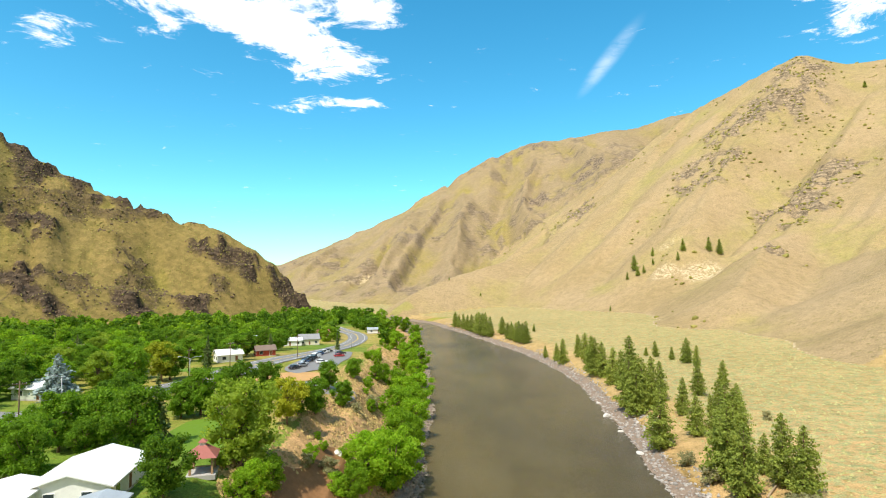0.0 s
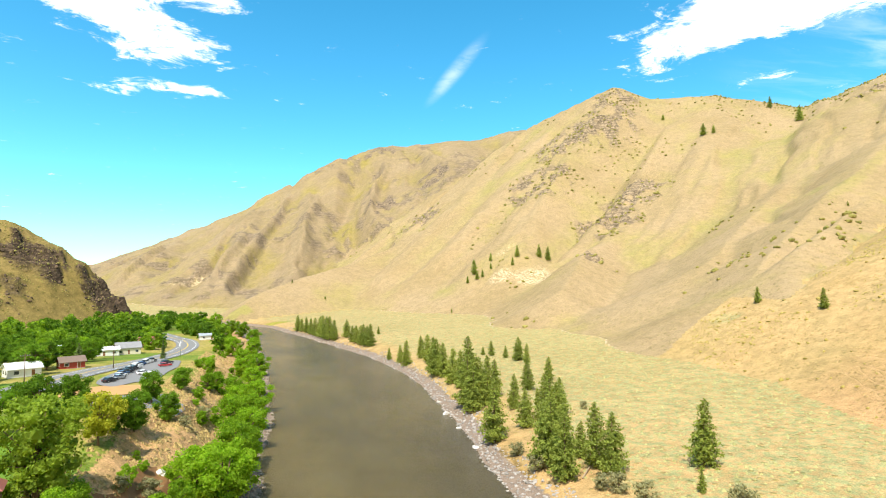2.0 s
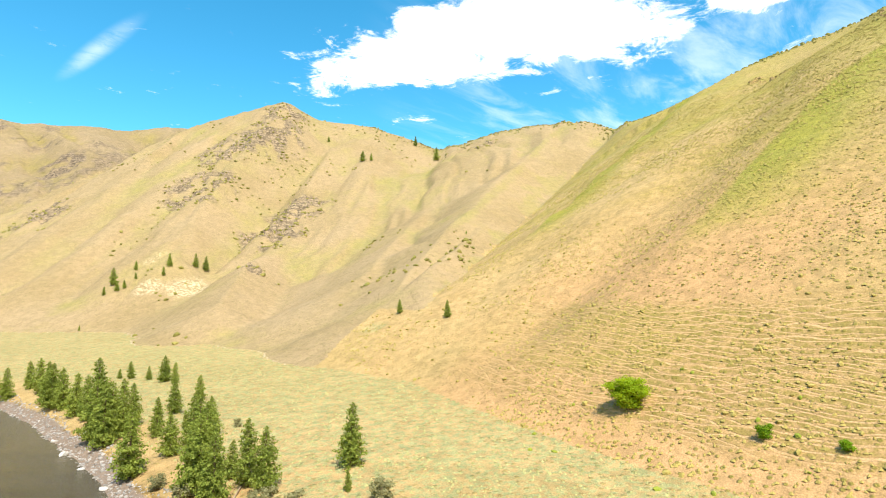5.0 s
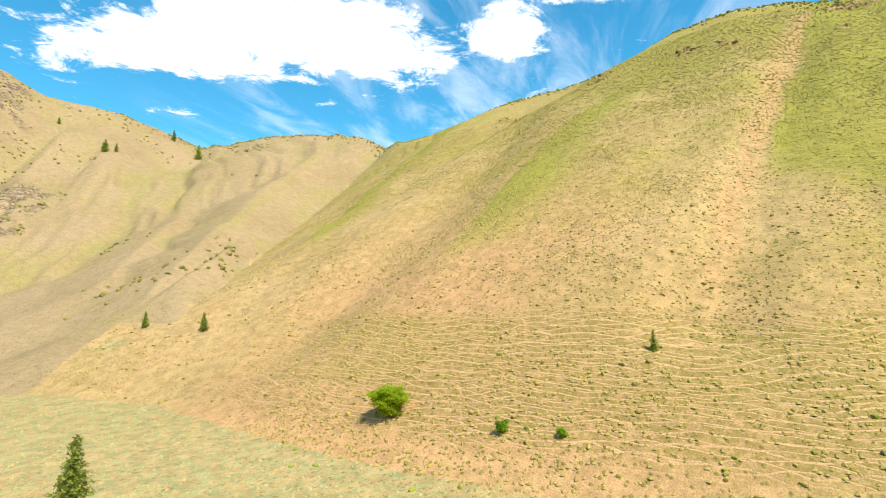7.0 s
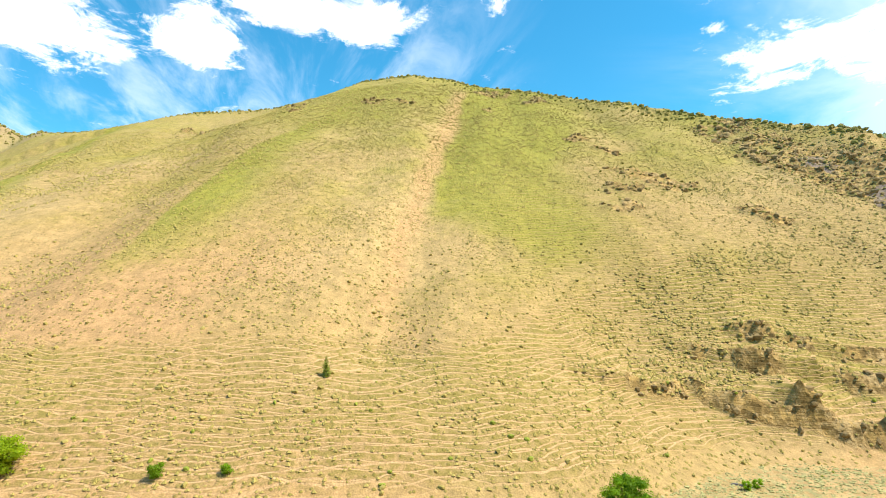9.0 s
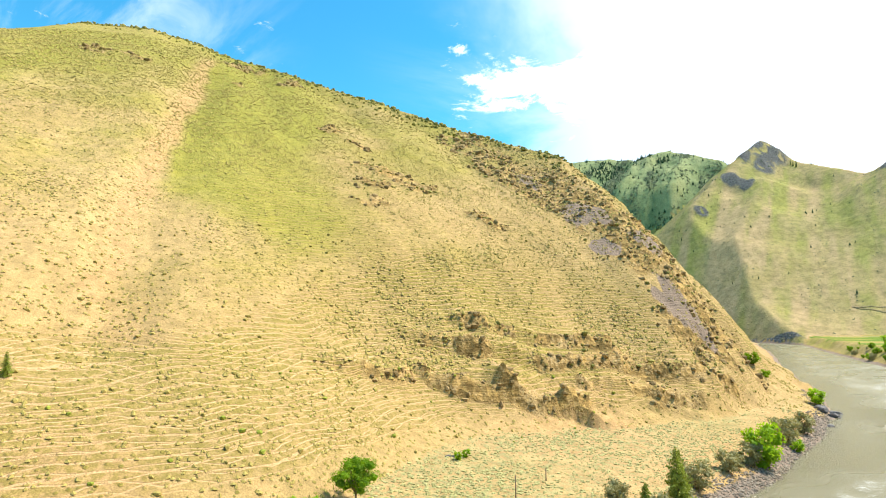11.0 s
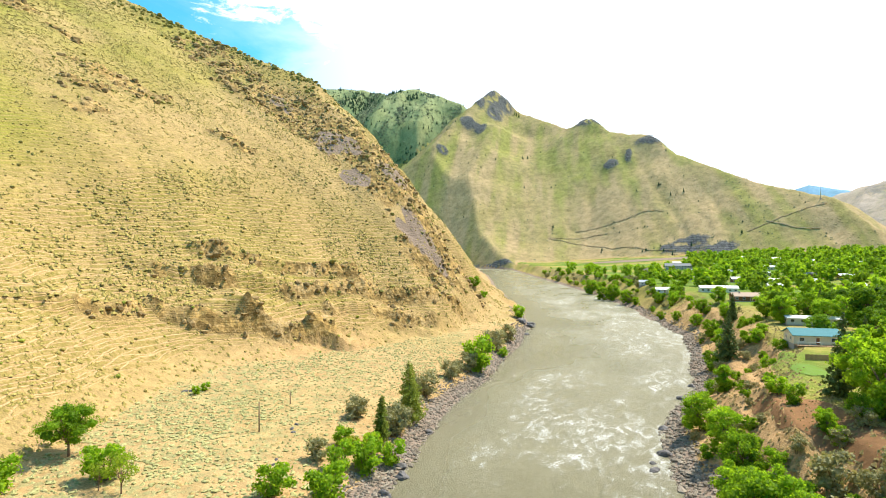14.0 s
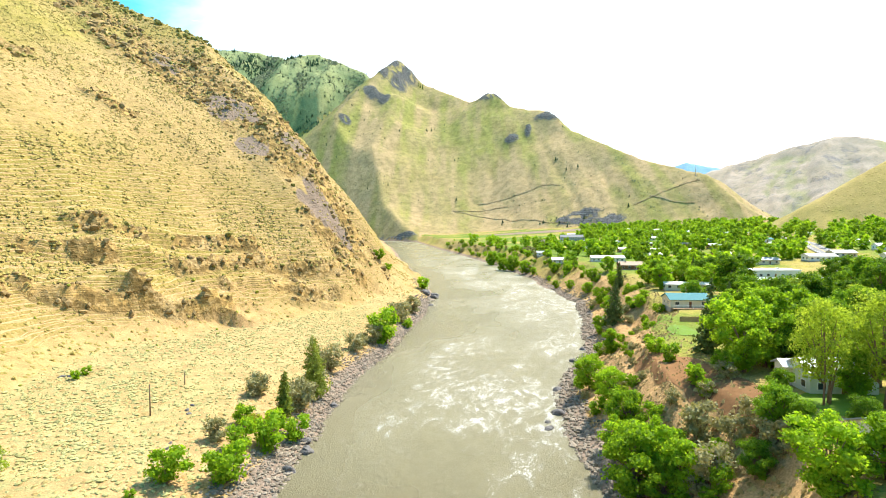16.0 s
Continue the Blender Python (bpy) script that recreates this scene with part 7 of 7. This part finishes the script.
def strew(name, x, y, size, mat, label, category, seed, squash=0.7, jitter=0.25, sink=0.3, faces=ICO_F, shape=ICO_V, smooth=False, spread=0.35):
    """Many small uneven lumps lying on the land, as one mesh."""
    rng = np.random.default_rng(seed)
    n = len(x)
    z = surface(x, y)[0]
    sc = size[:, None] * np.stack([rng.uniform(1 - spread, 1 + spread, n), rng.uniform(1 - spread, 1 + spread, n), squash * rng.uniform(0.7, 1.3, n)], -1)
    a = rng.uniform(0, 2 * math.pi, n)
    v = shape[None] * (1 + rng.uniform(-jitter, jitter, (n, len(shape), 1)))
    v = v * sc[:, None]
    c, s = np.cos(a)[:, None], np.sin(a)[:, None]
    v = np.stack([v[..., 0] * c - v[..., 1] * s, v[..., 0] * s + v[..., 1] * c, v[..., 2]], -1)
    v = v + np.stack([x, y, z + (0.5 - sink) * size * squash], -1)[:, None]
    f = faces[None] + (np.arange(n) * len(shape))[:, None, None]
    ob = sheet(name, v.reshape(-1, 3), f.reshape(-1, faces.shape[1]), None, None, mat)
    if not smooth:
        ob.data.polygons.foreach_set("use_smooth", np.zeros(len(ob.data.polygons), dtype=bool))
    return tagged(ob, label, category, kind="stuff")


def pick(n, seed, az, dist, test, power=2.0):
    """Random places within a sector for which test(x, y, z, owner, rock, s, east, chance) holds."""
    rng = np.random.default_rng(seed)
    a = np.radians(rng.uniform(az[0], az[1], n))
    r = (rng.uniform(dist[0] ** power, dist[1] ** power, n)) ** (1 / power)
    x, y = r * np.sin(a), r * np.cos(a)
    z, owner, rock, s, east = surface(x, y)
    ok = test(x, y, z, owner, rock, s, east, rng.random(n))
    return x[ok], y[ok], rng


HILL = OWNERS.index("hillside")
RIDGE = OWNERS.index("mountain_ridge")
# bunch grass and low sage on the slope
x, y, rng = pick(150000, 301, (40, 166), (95, 640), lambda x, y, z, o, r, s, e, c: (o == HILL) & (c < 0.26 + 0.85 * (fbm(x / 28, y / 28, 4, 310) + 0.05) + 0.25 * step(40, 140, z) - 0.22 * step(60, 150, y)), 1.5)
strew("bunch_grass", x, y, rng.uniform(0.28, 0.66, len(x)) * (1 + 0.7 * step(200, 500, np.hypot(x, y))), TUFT, "olive bunch grass tufts on the dry hillside", "grass", 302, 0.75, 0.3, 0.3, DOME_F, DOME_V)
x, y, rng = pick(26000, 341, (118, 158), (130, 340), lambda x, y, z, o, r, s, e, c: (o == HILL) & (np.hypot((x - 140) / 1.3, (y + 190) / 2.0) < 55) & (z > 26) & (c < 0.10 + 0.9 * fbm(x / 18, y / 18, 4, 342)), 1.5)
strew("bunch_grass", x, y, rng.uniform(0.4, 1.0, len(x)), TUFT, "dense olive scrub on the low rock ledges", "scrub", 343, 0.75, 0.3, 0.3, DOME_F, DOME_V)
x, y, rng = pick(1300, 303, (40, 160), (95, 330), lambda x, y, z, o, r, s, e, c: (o == HILL) & (z < 90))
strew("sagebrush", x, y, rng.uniform(0.4, 0.85, len(x)), TUFT, "rounded olive sagebrush on the dry hillside", "sagebrush", 304, 0.8)
x, y, rng = pick(700, 361, (55, 150), (95, 300), lambda x, y, z, o, r, s, e, c: ((o == HILL) | e) & (s > 12) & (z > 8) & (z < 34) & (c < 0.45))
strew("green_shrubs", x, y, rng.uniform(0.35, 0.8, len(x)), GREEN_SAGE, "small bright green shrubs low on the dry hillside", "shrub", 362, 0.85)
# broken rock of the ledges and outcrops
x, y, rng = pick(120000, 363, (60, 168), (150, 760), lambda x, y, z, o, r, s, e, c: (o == HILL) & (r > 0.4) & (c < 0.22 * r), 1.3)
strew("outcrop_rocks", x, y, rng.uniform(0.4, 1.5, len(x)) * (1 + 0.8 * step(250, 500, np.hypot(x, y))), OUTCROP_ROCK, "broken brown rock of the hillside ledges", "rocks", 364, 0.85, 0.32, 0.45)
# pale sage on the terrace
x, y, rng = pick(60000, 305, (8, 158), (70, 430), lambda x, y, z, o, r, s, e, c: e & (o == 0) & (s > 14) & (c < 0.55 + 0.6 * fbm(x / 20, y / 20, 3, 311)), 1.6)
strew("terrace_sage", x, y, rng.uniform(0.22, 0.5, len(x)), SAGE, "pale grey-green sage tufts on the dry terrace", "sagebrush", 306, 0.7, 0.3, 0.3, DOME_F, DOME_V)
x, y, rng = pick(60000, 345, (96, 166), (72, 330), lambda x, y, z, o, r, s, e, c: e & (o == 0) & (s > 9) & (c < 0.42 + 0.9 * fbm(x / 16, y / 16, 3, 346)), 1.5)
strew("terrace_sage", x, y, rng.uniform(0.2, 0.58, len(x)), SAGE, "pale grey-green sage tufts on the sandy terrace", "sagebrush", 347, 0.5, 0.3, 0.3)
for seed, az, dist in ((348, (166, 202), (70, 420)), (349, (-22, 2), (80, 330))):
    x, y, rng = pick(70000, seed, az, dist, lambda x, y, z, o, r, s, e, c: ~e & (s > 5) & (s < 30) & (c < 0.35 + 0.9 * fbm(x / 12, y / 12, 3, 351)), 1.5)
    strew("bank_grass", x, y, rng.uniform(0.2, 0.55, len(x)), STRAW, "dry straw-coloured grass tufts on the sandy bluff", "grass", seed + 20, 0.8, 0.3, 0.3, DOME_F, DOME_V)
# dark scrub on the crests and round the outcrops
x, y, rng = pick(34000, 307, (52, 166), (230, 900), lambda x, y, z, o, r, s, e, c: (o == HILL) & (r > 0.05) & (c < 0.10 + 0.16 * r), 1.3)
strew("crest_scrub", x, y, rng.uniform(0.45, 1.35, len(x)), SCRUB, "dark scrub and rock rubble on the hillside outcrops", "scrub", 308, 0.75)
ridge_pts = smooth_line([(p[0], p[1]) for p in SADDLE[:8][::-1] + EAST], 1.8)
rng = np.random.default_rng(309)
keep = [p for p in ridge_pts if fbm(np.array([p.x / 60]), np.array([p.y / 60]), 3, 312)[0] > -0.2]
x, y = np.array([p.x for p in keep]) + rng.normal(0, 4, len(keep)), np.array([p.y for p in keep]) + rng.normal(0, 4, len(keep))
strew("crest_scrub", x, y, rng.uniform(0.8, 2.4, len(x)), SCRUB, "dark junipers and scrub along the hill crest", "scrub", 313, 0.9, 0.3, 0.1)
many = np.repeat(np.array([(p.x, p.y) for p in keep]), 3, axis=0)
x, y = many[:, 0] + rng.normal(0, 16, len(many)), many[:, 1] + rng.normal(0, 16, len(many))
strew("crest_scrub", x, y, rng.uniform(0.7, 1.9, len(x)), SCRUB, "low dark scrub just under the hill crest", "scrub", 332, 0.8, 0.3, 0.2)
x, y, rng = pick(30000, 314, (-2, 62), (380, 1150), lambda x, y, z, o, r, s, e, c: (o == RIDGE) & (c < 0.30 * (r > 0.25) + 0.12 * (fbm(x / 90, y / 90, 4, 341) > 0.28)), 1.6)
strew("crest_scrub", x, y, rng.uniform(0.9, 2.4, len(x)), SCRUB, "dark scrub scattered over the tan ridge", "scrub", 315, 0.8)
WESTERN = OWNERS.index("mountain_west")
x, y, rng = pick(30000, 318, (-46, -12), (380, 820), lambda x, y, z, o, r, s, e, c: (o == WESTERN) & (r > 0.3) & (c < 0.4 * r), 1.6)
strew("crag_rocks", x, y, rng.uniform(0.35, 1.5, len(x)), CRAG_ROCK, "dark broken rock of the crags on the brown hill", "rocks", 319, 1.1, 0.35, 0.6)
x, y, rng = pick(60000, 350, (-46, -12), (380, 760), lambda x, y, z, o, r, s, e, c: (o == WESTERN) & (c < 0.16 + 0.5 * fbm(x / 30, y / 30, 4, 352)), 1.6)
strew("hill_scrub", x, y, rng.uniform(0.3, 0.9, len(x)), SCRUB, "low olive scrub over the brown hill", "scrub", 353, 0.75, 0.3, 0.3, DOME_F, DOME_V)
x, y, rng = pick(12000, 316, (-46, -12), (380, 820), lambda x, y, z, o, r, s, e, c: (o == WESTERN) & (c < 0.04 + 0.06 * (r > 0.3)), 1.6)
strew("crest_scrub", x, y, rng.uniform(0.5, 1.3, len(x)), SCRUB, "dark scrub and rock rubble on the brown hill", "scrub", 317, 0.8)

# scrub in the creases of the far mountains, then firs
CONE_V = np.array([(0, 0, 2.6)] + [(math.cos(k * math.pi / 3) * 0.62, math.sin(k * math.pi / 3) * 0.62, 0.1 + 0.2 * (k % 2)) for k in range(6)])
CONE_F = np.array([(0, 1 + k, 1 + (k + 1) % 6) for k in range(6)])
SOUTHERN, BACK = OWNERS.index("mountain_south"), OWNERS.index("mountain_back")
x, y, rng = pick(5000, 320, (150, 200), (1350, 2700), lambda x, y, z, o, r, s, e, c: (o == SOUTHERN) & (c < 0.02 + 0.25 * step(0.15, 0.4, fbm(x / 160, y / 160, 4, 321))), 1.6)
strew("far_fir_trees", x, y, rng.uniform(1.8, 4.2, len(x)), FIR, "scattered dark firs on the green mountain", "trees", 322, 1.0, 0.15, 0.5, CONE_F, CONE_V)
x, y, rng = pick(16000, 323, (145, 165), (2300, 3400), lambda x, y, z, o, r, s, e, c: (o == BACK) & (c < 0.02 + 0.45 * step(0.0, 0.4, fbm(x / 140, y / 140, 4, 324))), 1.6)
x2, y2, rng2 = pick(60000, 326, (145, 165), (2300, 3400), lambda x, y, z, o, r, s, e, c: (o == BACK) & (c < 0.06 + 0.75 * step(-0.02, 0.3, fbm((x + 0.3 * y) / 70, (y - 0.3 * x) / 260, 4, 327))), 1.6)
strew("far_scrub", x2, y2, rng2.uniform(2.0, 5.5, len(x2)), SCRUB_FAR, "dark brush in the folds of the far green ridge", "scrub", 328, 0.7, 0.3, 0.3, DOME_F, DOME_V)
x2, y2, rng2 = pick(26000, 329, (150, 200), (1350, 2700), lambda x, y, z, o, r, s, e, c: (o == SOUTHERN) & (c < 0.03 + 0.6 * (r > 0.15) + 0.35 * step(0.12, 0.4, fbm((x + 0.2 * y) / 30, (y - 0.2 * x) / 240, 4, 330))), 1.6)
strew("far_scrub", x2, y2, rng2.uniform(0.9, 2.6, len(x2)), SCRUB_FAR, "dark brush streaking the slopes of the southern mountain", "scrub", 331, 0.75, 0.3, 0.3, DOME_F, DOME_V)
strew("far_fir_trees", x, y, rng.uniform(4, 8, len(x)), FIR, "dark fir forest in the folds of the far ridge", "trees", 325, 1.0, 0.15, 0.5, CONE_F, CONE_V)

# stones of the river banks
def shore(n, seed, az, dist, wide, side):
    return pick(n, seed, az, dist, lambda x, y, z, o, r, s, e, c: (e == side) & (s > -0.8) & (s < wide * (0.7 + 0.8 * (fbm(x / 14, y / 14, 2, 330) + 0.5))) & (c < 1.1 - 0.5 * np.clip(s / wide, 0, 1)), 1.2)


for n, seed, az, dist, wide, side, lo, hi, lab in ((80000, 331, (-6, 34), (105, 560), 7.0, True, 0.2, 0.65, "pale grey stones along the pine-grown shore"),
                                                  (95000, 333, (138, 170), (90, 420), 7.5, True, 0.2, 0.7, "grey stones along the dry shore"),
                                                  (80000, 335, (165, 192), (90, 560), 7.0, False, 0.22, 0.85, "grey stones below the town's bank"),
                                                  (26000, 337, (-12, 4), (105, 480), 4.0, False, 0.22, 0.7, "grey stones below the green bank")):
    x, y, rng = shore(n, seed, az, dist, wide, side)
    strew("shore_stones", x, y, rng.uniform(lo, hi, len(x)) * rng.uniform(0.4, 1.0, len(x)) ** 1.3, PALE_ROCK if seed == 331 else SHORE_ROCK, lab, "stones", seed + 1, 0.7, 0.28, 0.35)


def boulder(x, y, size, seed, pale=False, z=None):
    bm = bmesh.new()
    bmesh.ops.create_icosphere(bm, subdivisions=3, radius=1.0)
    off = Vector((seed * 3.1, seed * 1.7, seed * 0.9))
    for v in bm.verts:
        k = 1 + 0.45 * noise.noise(v.co * 0.9 + off) + 0.2 * noise.noise(v.co * 2.4 + off)
        v.co = Vector((v.co.x * 1.2, v.co.y * 0.9, v.co.z * 0.75)) * k * size
    me = bpy.data.meshes.new("boulder")
    bm.to_mesh(me)
    bm.free()
    me.materials.append(PALE_STONE if pale else DARK_STONE)
    ob = new("boulder", me)
    ob.matrix_world = pose(x, y, (max(lie(x, y), -0.3) if z is None else z) + 0.1 * size, 0, 0, seed * 40)
    return tagged(ob, "pale rounded boulder at the water's edge" if pale else "dark wet boulder at the water's edge", "boulder", "shore boulders")


PALE_STONE = plain("pale_stone", (0.55, 0.52, 0.47), 0.85, 0.2, grain=1.5, vary=0.3)
DARK_STONE = plain("dark_stone", (0.13, 0.12, 0.115), 0.7, 0.3, grain=1.2, vary=0.45)
for k, (bx, by, bs, pale) in enumerate(((54.5, 188, 1.2, True), (57, 207, 0.8, True), (51.5, 148, 0.9, True), (53, 169, 0.7, True), (0.6, -134.5, 1.5, False), (2.5, -124, 1.1, False), (3.0, -128, 0.8, False),
                                       (50.2, -101, 1.5, False), (52.5, -105, 1.1, False), (1.0, -153, 1.1, False), (-4, -187, 1.4, False), (83, -331, 3.2, False), (77.5, -330, 2.2, False), (80, -342, 2.6, False),
                                       (72, -300, 1.5, False), (56, -128, 1.0, False), (-7.5, -205, 1.2, False), (49.5, -92, 1.2, False))):
    boulder(bx, by, bs, k + 1, pale)
for k, (bx, by, bs) in enumerate(((119, -113, 0.9), (120.5, -111.5, 0.7), (117.5, -112.5, 0.6), (79, -103, 0.5), (80, -106, 0.45), (77.5, -101.5, 0.4), (70, -86, 0.45), (71.2, -88, 0.35), (69, -96, 0.4))):
    boulder(bx, by, bs, k + 50)["label"] = "small brown boulder lying on the dry terrace"
boulder(-21.5, 114, 1.0, 40, True)["label"] = "pale boulder lying on the eroded bluff"

# a fallen trunk under the pines
p, f = [], []
lx, ly = 63.9, 109.8
tube(p, f, [(lx - 2.4, ly - 2.2, lie(lx - 2.4, ly - 2.2) + 0.2), (lx, ly, lie(lx, ly) + 0.3), (lx + 2.6, ly + 2.6, lie(lx + 2.6, ly + 2.6) + 0.5)], [0.2, 0.26, 0.34], 9)
tagged(new("fallen_log", mesh_of("fallen_log", p, f, DEADWOOD, True)), "bleached fallen log lying under the pines", "log")

# graded tracks on the far mountain
TRACK = plain("graded_track", (0.27, 0.215, 0.125), 0.95, 0.1, grain=0.6, vary=0.4)
for line in (
    [(248, -1633), (156, -1632), (59, -1659), (10, -1649)],
    [(317, -1590), (229, -1561), (147, -1537), (67, -1502), (-21, -1453)],
    [(153, -1601), (234, -1592), (317, -1589)],
    [(-174, -1474), (-257, -1485), (-335, -1483)],
    [(-217, -1491), (-262, -1440), (-309, -1417)],
):
    tagged(ribbon("track", line, 3.0, TRACK, 0.9, gap=10), "dark graded track across the mountainside", "track", kind="structure")
